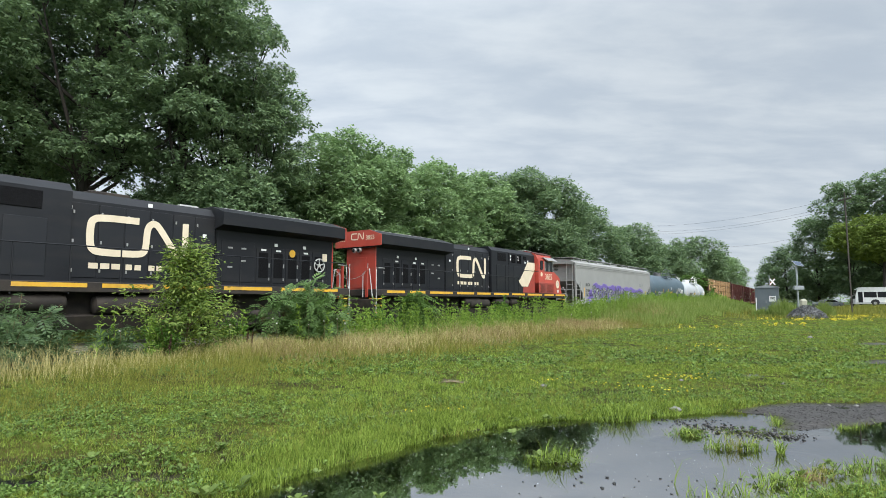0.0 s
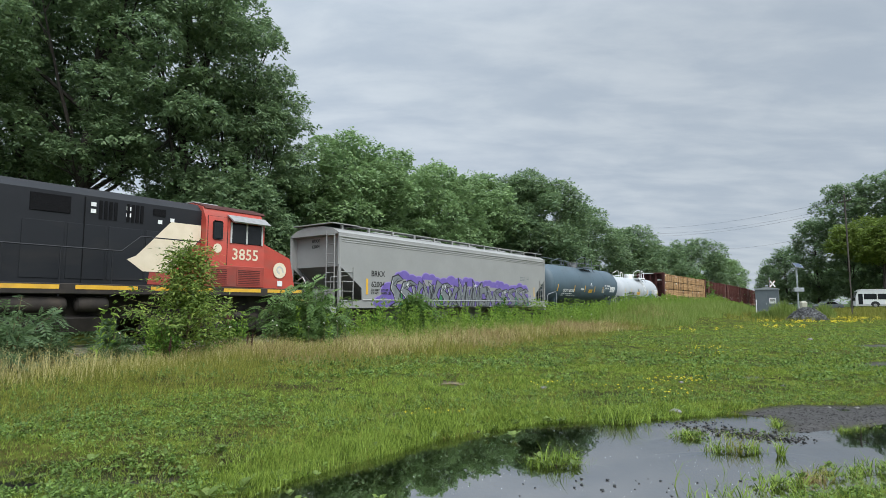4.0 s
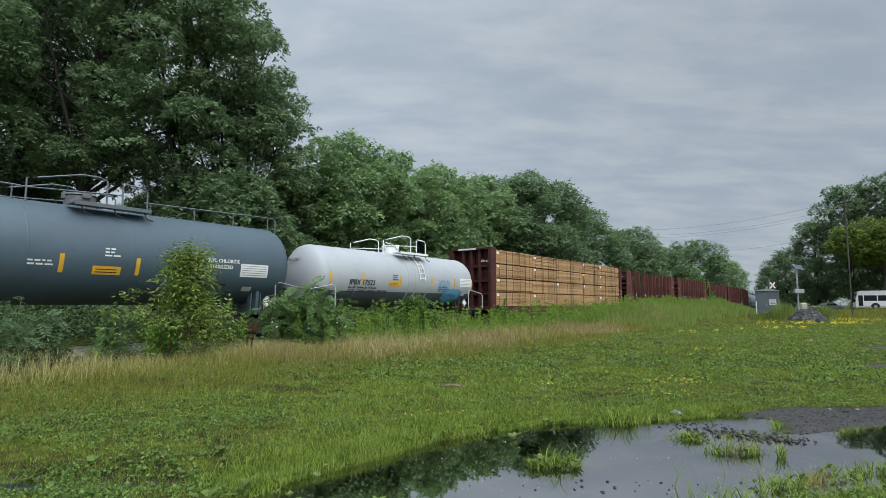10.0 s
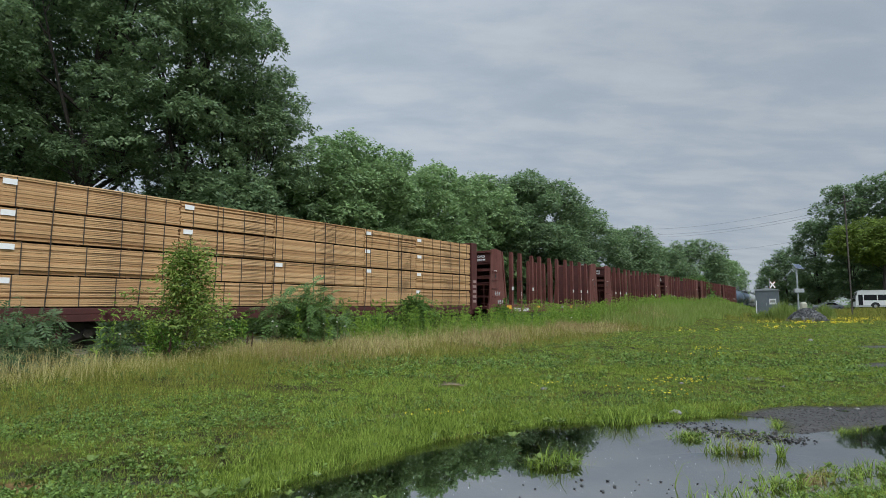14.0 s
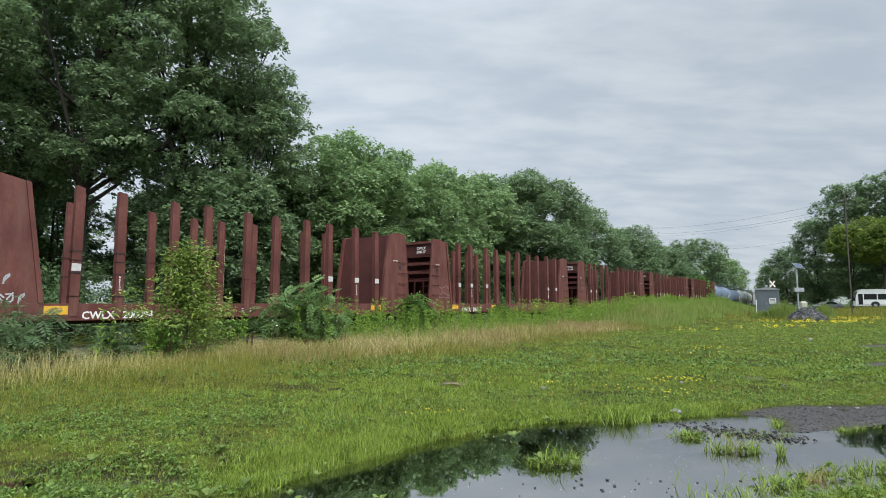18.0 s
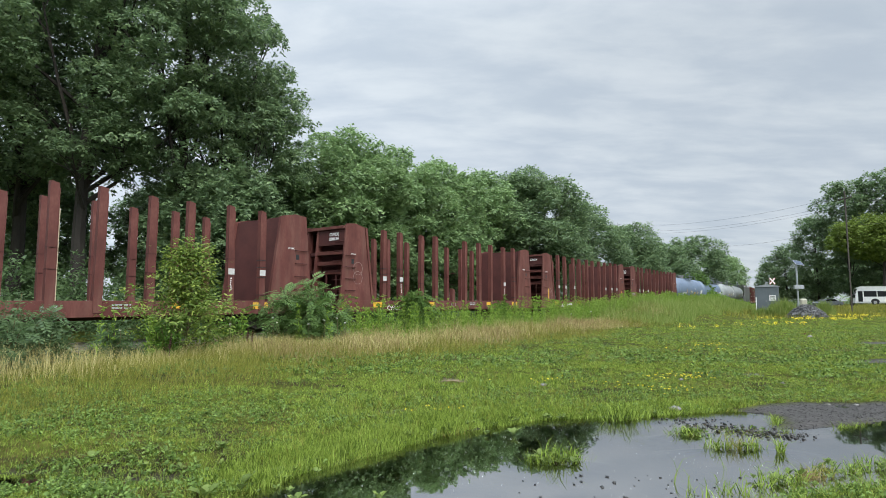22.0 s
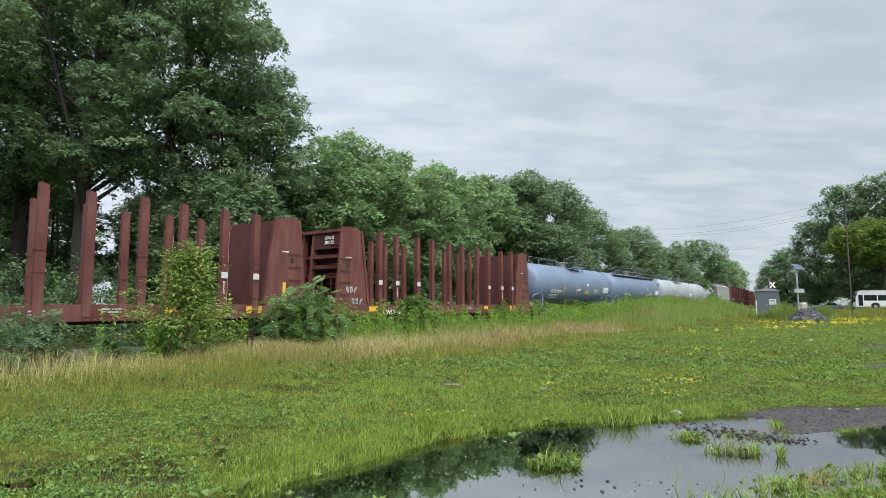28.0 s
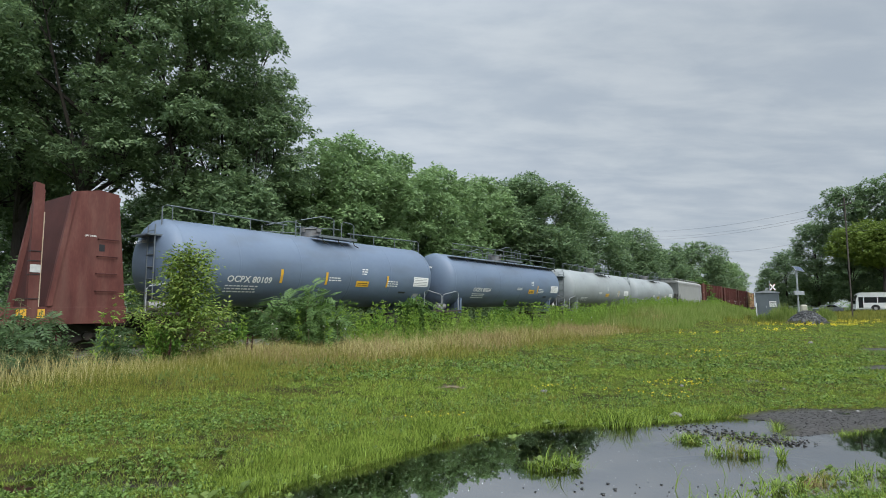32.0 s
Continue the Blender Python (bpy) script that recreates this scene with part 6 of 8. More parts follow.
    part("engine_hood", Build().prism(hood, -4.3, 0.4, "x"), "black_paint", t)
    cabn = [(-1.12, 1.86), (-1.12, 4.45), (-0.85, 4.7), (0.85, 4.7), (1.12, 4.45), (1.12, 1.86)]
    part("electrical_cabinet", Build().prism(cabn, 0.36, 6.1, "x"), "black_paint", t)
    rad = [(-0.95, 1.86), (-0.95, 3.84), (0.95, 3.84), (0.95, 1.86)]
    part("radiator_hood", Build().prism(rad, -9.75, -4.32, "x"), "black_paint", t)
    wing = [(-0.94, 3.84), (-1.5, 3.98), (-1.5, 4.42), (-0.75, 4.67), (0.75, 4.67), (1.5, 4.42), (1.5, 3.98), (0.94, 3.84)]
    part("radiator_wing", Build().prism(wing, -10.0, -4.2, "x"), "black_paint", t, "flared black radiator housing")
    part("radiator_screen", Build().box(-9.6, -4.6, -0.7, 0.7, 4.672, 4.69), "grey_rail", t, "pale radiator screen on the roof")
    part("rear_cap", Build().prism([(y * 1.004, z) for y, z in wing[1:-1]] + [(1.5, 3.9), (-1.5, 3.9)], -10.06, -10.0, "x"), "red_paint", t, "red rear panel")
    part("rear_wall", Build().box(-9.82, -9.75, -0.96, 0.96, 1.86, 3.86, 0.01), "red_paint", t, "red rear hood wall")
    part("rear_door", Build().box(-9.87, -9.83, -0.4, 0.4, 1.95, 3.4, 0.01), "red_paint", t)
    for q in (-0.16, 0.16):
        lamp = part("headlight", Build().lathe([(-10.16, 0.10), (-10.06, 0.13)], q, 3.72, 14), "steel", t)
        part("lens", Build().lathe([(-10.175, 0.06), (-10.16, 0.085)], q, 3.72, 12), "glass", lamp)
    part("rear_emblem", ribbon([(x * 0.27, y * 0.27) for x, y in EMBLEM], 0.055), "cream_paint", t, m=end_m(-10.065, 0.42, 4.22, -1))
    for y in (1.35, -0.55):
        letters("number", "3855", 0.3, "cream_paint", t, end_m(-10.065, y, 4.2, -1), width=0.95, bold=0.006)
    # doors and louvres along the hoods
    for s in (-1, 1):
        y = s * 0.955
        part("hood_panel", Build().box(-5.85, -4.5, y - 0.012, y + 0.012, 2.0, 3.5, 0.006), "black_paint", t)
        for x0, z0 in ((-5.5, 3.2), (-5.5, 2.75), (-4.95, 3.2), (-4.95, 2.5)):
            part("panel_boss", Build().box(x0, x0 + 0.2, y - 0.03, y + 0.03, z0, z0 + 0.07, 0.01), "steel", t)
        for k in range(5):
            x0 = -9.3 + 0.68 * k
            d = part("hood_door", Build().box(x0, x0 + 0.62, y - 0.016, y + 0.016, 2.0, 3.35, 0.008), "door_paint", t)
            part("louvre", Build().box(x0 + 0.1, x0 + 0.52, y - 0.022, y + 0.022, 2.2, 3.15), "grille", d, "dark ventilation grille")
        for k in range(6):
            x0 = -4.2 + 0.76 * k
            part("hood_door", Build().box(x0, x0 + 0.72, y - 0.016, y + 0.016, 2.0, 4.18, 0.008), "door_paint", t)
        y = s * 1.125
        for k in range(4):
            x0 = 0.95 + 1.1 * k
            part("cabinet_door", Build().box(x0, x0 + 1.02, y - 0.016, y + 0.016, 2.0, 3.6, 0.008), "door_paint", t)
        part("blower_grille", Build().box(1.1, 2.1, y - 0.02, y + 0.02, 3.85, 4.35, 0.01), "grille", t, "square dark grille")
        for k in range(8):
            x0 = 2.85 + 0.14 * k + (0.22 if k > 3 else 0)
            part("vent_slat", Build().box(x0, x0 + 0.09, y - 0.022, y + 0.022, 3.8, 4.35), "grille", t)
        part("side_vent", Build().box(4.45, 4.85, y - 0.02, y + 0.02, 4.1, 4.32), "grille", t)
        for k in range(3):
            part("seam", Build().box((-4.25, 0.33, 2.45)[k], (-4.22, 0.36, 2.48)[k], s * (1.14 if k == 2 else 0.985) - 0.006, s * (1.14 if k == 2 else 0.985) + 0.006, 1.9, 4.4), "grille", t)
        for k, (x0, z0) in enumerate(((2.62, 4.15), (2.62, 3.95), (3.62, 4.15), (3.62, 3.95), (4.6, 3.85), (5.0, 3.95), (0.3, 3.95), (-2.0, 4.3), (-3.9, 3.5), (-8.3, 3.42), (-6.9, 3.42), (4.8, 3.2))):
            part("decal", Build().box(x0, x0 + 0.14, s * (0.97 if x0 < 0.7 else 1.142) - 0.003, s * (0.97 if x0 < 0.7 else 1.142) + 0.003, z0, z0 + 0.12), "letter_white", t, "small white notice")
        ex = -3.2 if s < 0 else -0.1
        part("emblem", ribbon(EMBLEM, 0.21), "cream_paint", t, "cream ribbon emblem", m=side_m(ex, 0.985, 2.66, s))
        for k, q in enumerate((0.1, 0.42, 0.74, 1.15, 1.42, 1.85, 2.1)):
            part("name_bar", Build().box(q, q + (0.26 if k < 3 else 0.19), 0, 0.17, 0, 0.004), "cream_paint", t, m=side_m(ex, 0.985, 2.27, s))
        # cream and red bands before the cab
        y = s * 1.146
        part("cream_band", Build().prism([(3.7, 2.65), (4.2, 2.3), (5.03, 2.3), (6.08, 3.5), (6.08, 3.95), (5.03, 3.95), (3.98, 2.78)], y - 0.004, y + 0.004), "cream_paint", t, "cream slanting band")
        part("red_band", Build().prism([(4.35, 1.9), (6.08, 1.9), (6.08, 3.46), (5.06, 2.28), (4.4, 2.28)], y - 0.004, y + 0.004), "dirty_red", t, "red slanting band")
        # walkway handrail
        rail = Build().tube([(-10.2, s * 1.46, 1.88), (-10.2, s * 1.46, 2.86), (-9.9, s * 1.46, 2.92), (3.4, s * 1.46, 2.86), (3.95, s * 1.46, 3.35), (6.0, s * 1.46, 3.35)], 0.022, 6)
        part("handrail", rail, "black_paint", t)
        for k in range(10):
            x = -9.0 + 1.35 * k
            part("stanchion", Build().tube([(x, s * 1.46, 1.5), (x, s * 1.46, 2.87)], 0.022, 6), "black_paint", t)
        part("corner_rail", Build().tube([(-10.3, s * 1.48, 0.6), (-10.3, s * 1.48, 2.7), (-10.2, s * 1.42, 2.85), (-9.7, s * 1.42, 2.85)], 0.024, 6), "grey_rail", t, "white corner handrail")
        part("end_post", Build().box(-10.42, -10.34, s * 0.95 - 0.07, s * 0.95 + 0.07, 1.5, 2.85, 0.01), "red_paint", t, "red end post")
        part("end_rail", Build().tube([(-10.42, s * 0.75, 1.5), (-10.42, s * 0.75, 2.6), (-10.42, s * 1.15, 2.8), (-10.42, s * 1.4, 1.2), (-10.42, s * 1.4, 0.6)], 0.024, 6), "grey_rail", t)
        part("front_rail", Build().tube([(10.45, s * 1.42, 0.55), (10.45, s * 1.42, 2.1), (10.4, s * 1.3, 2.35), (10.42, s * 0.95, 2.2)], 0.024, 6), "grey_rail", t)
        for e in (-1, 1):
            for k in range(4):
                part("step", Build().box(min(e * 9.9, e * 10.35), max(e * 9.9, e * 10.35), s * 1.28 - 0.2, s * 1.28 + 0.2, 0.45 + 0.32 * k, 0.50 + 0.32 * k), "yellow_paint", t, "step with a yellow edge")
            part("step_well", Build().box(min(e * 9.82, e * 9.88), max(e * 9.82, e * 9.88), s * 1.28 - 0.22, s * 1.28 + 0.22, 0.4, 1.42), "underframe", t)
    wheel = Build()
    rim = [(-8.97 + 0.27 * math.cos(k * math.pi / 12), 1.06, 2.8 + 0.27 * math.sin(k * math.pi / 12)) for k in range(25)]
    wheel.tube(rim, 0.026, 6)
    for k in range(5):
        a = k * 2 * math.pi / 5 + 0.3
        wheel.tube([(-8.97, 1.05, 2.8), (-8.97 + 0.26 * math.cos(a), 1.06, 2.8 + 0.26 * math.sin(a))], 0.022, 5)
    wheel.tube([(-8.97, 0.96, 2.8), (-8.97, 1.07, 2.8)], 0.07, 12)
    part("brake_wheel", wheel, "grey_rail", t, "pale hand-brake wheel")
    part("brake_notice", Build().box(-9.45, -9.2, 0.974, 0.978, 2.95, 3.3), "cream_paint", t, "cream notice beside the brake wheel")
    part("round_badge", Build().lathe([(-0.004, 0.15), (0.004, 0.15)], 0, 0, 18), "yellow_paint", t, "round orange badge", m=Matrix.Translation((-7.62, 0.98, 3.2)) @ QZ)
    for s in (-1, 1):
        for k in range(5):
            x0 = -9.3 + 0.68 * k
            part("door_latch", Build().box(x0 + 0.03, x0 + 0.08, s * 0.975 - 0.012, s * 0.975 + 0.012, 2.6, 2.75, 0.004).box(x0 + 0.03, x0 + 0.08, s * 0.975 - 0.012, s * 0.975 + 0.012, 2.1, 2.2, 0.004), "steel", t)
            if k in (1, 3, 4):
                part("door_notice", Build().box(x0 + 0.2, x0 + 0.42, s * 0.975 - 0.003, s * 0.975 + 0.003, 3.22, 3.29), "letter_white", t, "small white notice")
        for k in range(6):
            x0 = -4.2 + 0.76 * k
            for z0 in (2.15, 3.0, 3.85):
                part("door_latch", Build().box(x0 + 0.62, x0 + 0.67, s * 0.975 - 0.012, s * 0.975 + 0.012, z0, z0 + 0.1, 0.004), "steel", t)
        part("grab_rail", Build().tube([(-9.95, s * 0.6, 1.9), (-9.95, s * 0.6, 3.1)], 0.02, 6), "grey_rail", t)
        for k, (x0, x1) in enumerate(((-2.9, -1.2), (0.4, 2.1), (2.3, 3.2))):
            part("air_tank", Build().lathe([(x0, 0.1), (x0 + 0.06, 0.2), (x0 + 0.2, 0.23), (x1 - 0.2, 0.23), (x1 - 0.06, 0.2), (x1, 0.1)], s * 1.2, 1.28, 16), "underframe", t, "dark air tank under the walkway")
    part("end_chain", Build().tube([(-10.44, -0.9 + 0.15 * k, 2.6 - 0.25 * math.sin(math.pi * k / 12)) for k in range(13)], 0.014, 5), "grey_rail", t, "sagging safety chain")
    # cab and nose
    cab = [(-1.42, 1.86), (-1.42, 4.15), (-1.15, 4.62), (-0.5, 4.8), (0.5, 4.8), (1.15, 4.62), (1.42, 4.15), (1.42, 1.86)]
    part("cab", Build().prism(cab, 6.1, 8.45, "x"), "red_paint", t)
    part("cab_roof", Build().prism([(-1.22, 4.58), (-1.17, 4.65), (-0.5, 4.84), (0.5, 4.84), (1.17, 4.65), (1.22, 4.58), (1.12, 4.56), (-1.12, 4.56)], 6.15, 8.6, "x"), "dark_brown", t, "dark weathered cab roof")
    nose = Build()
    p = [(8.45, -1.4, 1.86), (8.45, 1.4, 1.86), (8.45, 1.4, 3.5), (8.45, -1.4, 3.5), (9.95, -1.36, 1.86), (9.95, 1.36, 1.86), (9.75, 1.3, 3.02), (9.75, -1.3, 3.02),
         (10.3, -0.95, 1.86), (10.3, 0.95, 1.86), (10.08, 0.88, 2.98), (10.08, -0.88, 2.98)]
    nose.add(p, [(0, 1, 2, 3), (0, 1, 5, 4), (3, 2, 6, 7), (0, 4, 7, 3), (1, 5, 6, 2), (4, 5, 9, 8), (7, 6, 10, 11), (4, 8, 11, 7), (5, 9, 10, 6), (8, 9, 10, 11)])
    part("nose", nose, "red_paint", t)
    part("cab_lower", Build().box(6.1, 8.46, -1.47, 1.47, 1.87, 2.62, 0.02), "dirty_red", t, "grimy red lower cab side")
    for s in (-1, 1):
        for x0, wd in ((6.25, 0.7), (7.3, 1.0)):
            lv = part("cab_louvre", Build().box(x0, x0 + wd, s * 1.475 - 0.012, s * 1.475 + 0.012, 1.95, 2.55, 0.004), "dirty_red", t, "louvred vent panel in the cab side")
            for k in range(8):
                part("louvre_slat", Build().box(x0 + 0.05, x0 + wd - 0.05, s * 1.492 - 0.008, s * 1.492 + 0.008, 2.0 + 0.065 * k, 2.02 + 0.065 * k), "dark_brown", lv)
        w = part("side_window", Build().box(7.05, 8.3, s * 1.43 - 0.02, s * 1.43 + 0.02, 3.42, 4.14, 0.02), "glass", t)
        for x in (7.02, 7.65, 8.3):
            part("window_post", Build().box(x, x + 0.06, s * 1.45 - 0.015, s * 1.45 + 0.015, 3.42, 4.15), "grey_rail", w)
        part("awning", Build().prism([(s * 1.3, 4.42), (s * 1.36, 4.42), (s * 1.75, 4.16), (s * 1.72, 4.12)], 6.95, 8.5, "x"), "steel", t, "grey window awning")
        part("cab_door_window", Build().box(6.35, 6.72, s * 1.43 - 0.015, s * 1.43 + 0.015, 3.5, 4.15, 0.05), "glass", t)
        part("door_seam", ribbon([(0, 0), (0.75, 0), (0.75, 2.0), (0, 2.0)], 0.025, closed=True), "dark_brown", t, m=side_m(6.17 if s < 0 else 6.92, 1.425, 2.3, s))
        part("round_badge", Build().lathe([(-0.004, 0.16), (0.004, 0.16)], 0, 0, 18), "cream_paint", t, "round orange badge", m=Matrix.Translation((6.55, s * 1.428, 3.2)) @ QZ)
        letters("number", "3855", 0.56, "cream_paint", t, side_m(7.1 if s < 0 else 8.3, 1.428, 2.85, s), bold=0.012)
        part("nose_crest", Build().lathe([(-0.004, 0.3), (0.004, 0.3)], 0, 0, 20), "cream_paint", t, "round cream crest", m=Matrix.Translation((9.2, s * 1.395, 2.55)) @ Matrix.Rotation(s * -radians(1.5), 4, "Z") @ QZ)
        part("crest_mark", ribbon(rounded([(0.0, -0.12), (-0.16, 0.0), (-0.05, 0.16), (0.1, 0.1), (0.16, -0.08)], 1), 0.06), "grey_rail", t, m=side_m(9.2, 1.402, 2.55, s))
        part("placard", Build().box(9.1, 9.32, s * 1.4 - 0.012, s * 1.4 + 0.012, 1.95, 2.15), "letter_white", t)
    part("windscreen", Build().box(8.45, 8.48, -1.1, 1.1, 3.62, 4.35, 0.02), "glass", t)
    part("plow", Build().prism([(10.3, 0.25), (10.65, 0.2), (10.4, 1.35), (10.3, 1.35)], -1.45, 1.45), "underframe", t)
    part("pilot", Build().box(-10.5, -10.35, -1.45, 1.45, 0.4, 1.4, 0.03), "underframe", t)
    part("exhaust_duct", Build().box(-1.6, -0.4, -0.3, 0.3, 4.55, 4.72, 0.03), "underframe", t)
    part("roof_hatch", Build().prism([(-3.9, 4.56), (-3.8, 4.64), (-3.2, 4.64), (-3.1, 4.56)], -0.5, 0.5), "grey_rail", t, "pale roof hatch")
    part("roof_antenna", Build().box(6.2, 7.2, -0.35, 0.35, 4.84, 4.9, 0.02), "steel", t)
    for e in (-1, 1):
        f3 = Build().prism([(-2.2, 0.4), (-2.2, 0.85), (-1.3, 1.0), (1.3, 1.0), (2.2, 0.85), (2.2, 0.4), (1.7, 0.3), (0.6, 0.55), (-0.6, 0.55), (-1.7, 0.3)], -0.09, 0.09).mesh("side_frame", M["underframe"])
        tk = truck(t, e * 6.7, (-1.85, 0.0, 1.85), f3)
        for s in (-1, 1):
            y = s * 1.16
            for a in (-1.85, 0.0, 1.85):
                part("journal_box", Build().box(a - 0.2, a + 0.2, min(y, y + s * 0.12), max(y, y + s * 0.12), 0.32, 0.68, 0.03), "underframe", tk)
            for a in (-0.95, 0.95):
                part("brake_cylinder", Build().lathe([(a - 0.28, 0.08), (a - 0.24, 0.13), (a + 0.2, 0.13), (a + 0.24, 0.05), (a + 0.5, 0.03)], y + s * 0.06, 0.86, 12), "underframe", tk)
                part("coil_spring", Build().tube([(a * 0.55, y, 0.55), (a * 0.55, y, 0.9)], 0.1, 10), "dark_brown", tk)
            part("brake_rod", Build().tube([(-2.1, y, 0.36), (-1.2, y + s * 0.05, 0.5), (1.2, y + s * 0.05, 0.5), (2.1, y, 0.36)], 0.03, 6), "underframe", tk)
            part("sand_pipe", Build().tube([(2.15, y, 1.3), (2.2, y, 0.8), (2.45, y * 0.85, 0.2)], 0.025, 6), "underframe", tk)
        coupler(t, e * 10.35, e)
    for s in (-1, 1):
        part("air_reservoir", Build().lathe([(-2.4, 0.12), (-2.34, 0.25), (-2.2, 0.28), (-0.45, 0.28), (-0.33, 0.25), (-0.27, 0.12)], s * 1.18, 1.2, 20), "underframe", t)
    return t


LETTER_SHAPES = (
    [(0, 0), (0.06, 0.5), (-0.16, 0.95), (0.28, 0.74), (0.3, 0.46), (0.6, 1.02), (1.06, 0.84), (0.72, 0.66), (0.55, 0.42), (0.92, 0.08), (1.1, -0.02), (0.6, 0.0), (0.32, 0.24), (0.28, 0)],
    [(-0.1, 0.2), (0.2, 0.82), (0.1, 1.14), (0.5, 0.8), (0.62, 0.42), (0.72, 0.8), (1.12, 1.0), (0.95, 0.5), (0.9, 0.0), (0.62, 0.0), (0.42, 0.38), (0.34, 0.0), (0.05, 0.0)],
    [(0, 0.02), (0.5, 0.14), (0.3, 0.4), (0.02, 0.6), (0.22, 0.98), (0.7, 1.06), (1.14, 0.9), (0.62, 0.82), (0.5, 0.68), (0.86, 0.48), (0.96, 0.2), (0.7, 0.0), (0.3, 0.0)],
    [(0.02, 0), (-0.06, 0.55), (0.18, 0.9), (0.42, 1.12), (0.5, 0.86), (0.86, 0.92), (1.0, 0.55), (0.8, 0.44), (0.66, 0.62), (0.4, 0.56), (0.46, 0.3), (0.98, 0.32), (1.02, 0.0)])
# a line or two inside each letter, as the joints of its strokes
LETTER_LINES = (((0.28, 0.74), (0.2, 0.4), (0.3, 0.24)), ((0.2, 0.82), (0.42, 0.38), (0.62, 0.42)), ((0.5, 0.68), (0.26, 0.72), (0.7, 0.94)), ((0.18, 0.9), (0.24, 0.4), (0.46, 0.3)))


def graffiti(parent, x0, x1, z0, z1, y, seed):
    """A sprayed piece: scalloped purple cloud, pointed grey letters with black edges and white inlines, green slivers."""
    r = random.Random(seed)
    cloud, rim, x = Build(), Build(), x0 - 0.55
    while x < x1 - 0.3:
        q = r.uniform(0.30, 0.55)
        f = (x - x0) / (x1 - x0)
        top = z1 - 0.34 * f + r.uniform(-0.14, 0.08) - 1.25 * max(0.0, 0.04 - f) / 0.08
        for b, g, d in ((rim, 0.045, 0.002), (cloud, 0.0, 0.004 + 0.0015 * r.random())):
            ring = [(x + (q + g) * math.cos(k * math.pi / 12), max(z0 + 0.02, top - q * 0.85 + (q * 0.85 + g) * math.sin(k * math.pi / 12))) for k in range(13)]
            b.prism(ring, -y - d - 0.0015, -y - 0.001)
        x += q * 1.3
    cloud.prism([(x0 - 0.9, z0 + 0.02), (x1 - 0.1, z0 + 0.02), (x1 - 0.2, z1 - 0.9), (x0 + 0.5, z1 - 0.6), (x0 - 0.6, z0 + 0.5)], -y - 0.0045, -y - 0.001)
    part("cloud_rim", rim, "lilac", parent, "lilac rim of the sprayed cloud")
    part("spray_cloud", cloud, "purple", parent, "purple sprayed cloud outline")
    x, k = x0 + 0.1, 0
    while x < x1 - 0.8:
        f = (x - x0) / (x1 - x0)
        w = r.uniform(0.8, 1.2)
        hi = z1 - 0.28 - 0.34 * f + r.uniform(-0.2, 0.12)
        zz = hi - z0 - 0.02
        kind = r.randrange(4)
        d = 0.012 + 0.004 * (k % 2)

        def at(pts):
            return [(x + a * w, z0 + 0.02 + c * zz) for a, c in pts]
        shape = at(LETTER_SHAPES[kind])
        cx, cz = sum(p[0] for p in shape) / len(shape), sum(p[1] for p in shape) / len(shape)
        if k % 2 == 0 or r.random() < 0.4:
            g = at([(0.55, 0.0), (1.12, 0.0), (1.02, r.uniform(0.4, 0.8)), (0.8, 0.35)])
            part("spray_touch", Build().prism(g, -y - 0.0095, -y - 0.0075), "graffiti_green", parent, "dark green sprayed sliver")
            part("touch_edge", ribbon(g, 0.035, closed=True), "black_line", parent, m=side_m(0, y + 0.0098, 0))
        part("spray_shape", Build().prism(shape, -y - d, -y - d + 0.002), "graffiti_grey", parent, "grey pointed sprayed letter shape")
        part("spray_edge", ribbon(shape, 0.062, closed=True), "black_line", parent, m=side_m(0, y + d + 0.0002, 0))
        inline = [(cx + (a - cx) * 0.84, cz + (c - cz) * 0.88) for a, c in shape[1:8]]
        part("spray_inline", ribbon(inline[:4], 0.016, 0.002), "letter_white", parent, m=side_m(0, y + d + 0.0005, 0))
        part("spray_line", ribbon(at(LETTER_LINES[kind]), 0.035, 0.003), "black_line", parent, m=side_m(0, y + d + 0.0004, 0))
        part("spray_line", ribbon(at([(0.1, 0.24), (0.4, 0.3 + r.uniform(-0.1, 0.1)), (0.62, 0.14)]), 0.03, 0.003), "black_line", parent, m=side_m(0, y + d + 0.0004, 0))
        if k % 4 == 1:
            sx, sz = x + w * 0.5, hi - 0.15
            star = [(sx + (0.2 if q % 2 == 0 else 0.025) * math.cos(q * math.pi / 6), sz + (0.2 if q % 2 == 0 else 0.025) * math.sin(q * math.pi / 6)) for q in range(12)]
            part("spray_star", Build().prism(star, -y - 0.026, -y - 0.0245), "letter_white", parent, "white sprayed star")
        x += w * 0.82
        k += 1


def make_hopper(label, half=9.75, mat="hopper_grey", art=True, number=True):
    """A covered hopper with curved sides, sloping ends and a roof walkway."""
    t = thing("covered_hopper_car", label, "freight car", "train")
    H, Y = 4.32, 1.55
    sidep = [(-half, H), (half, H), (half, 2.95), (half - 1.4, 1.98), (half - 1.45, 1.45), (half - 0.05, 1.45), (half - 0.05, 1.1), (-half + 0.05, 1.1), (-half + 0.05, 1.45), (-half + 1.45, 1.45), (-half + 1.4, 1.98), (-half, 2.95)]
    for s in (-1, 1):
        part("side_sheet", Build().prism(sidep, s * Y - 0.03, s * Y + 0.03), mat, t)
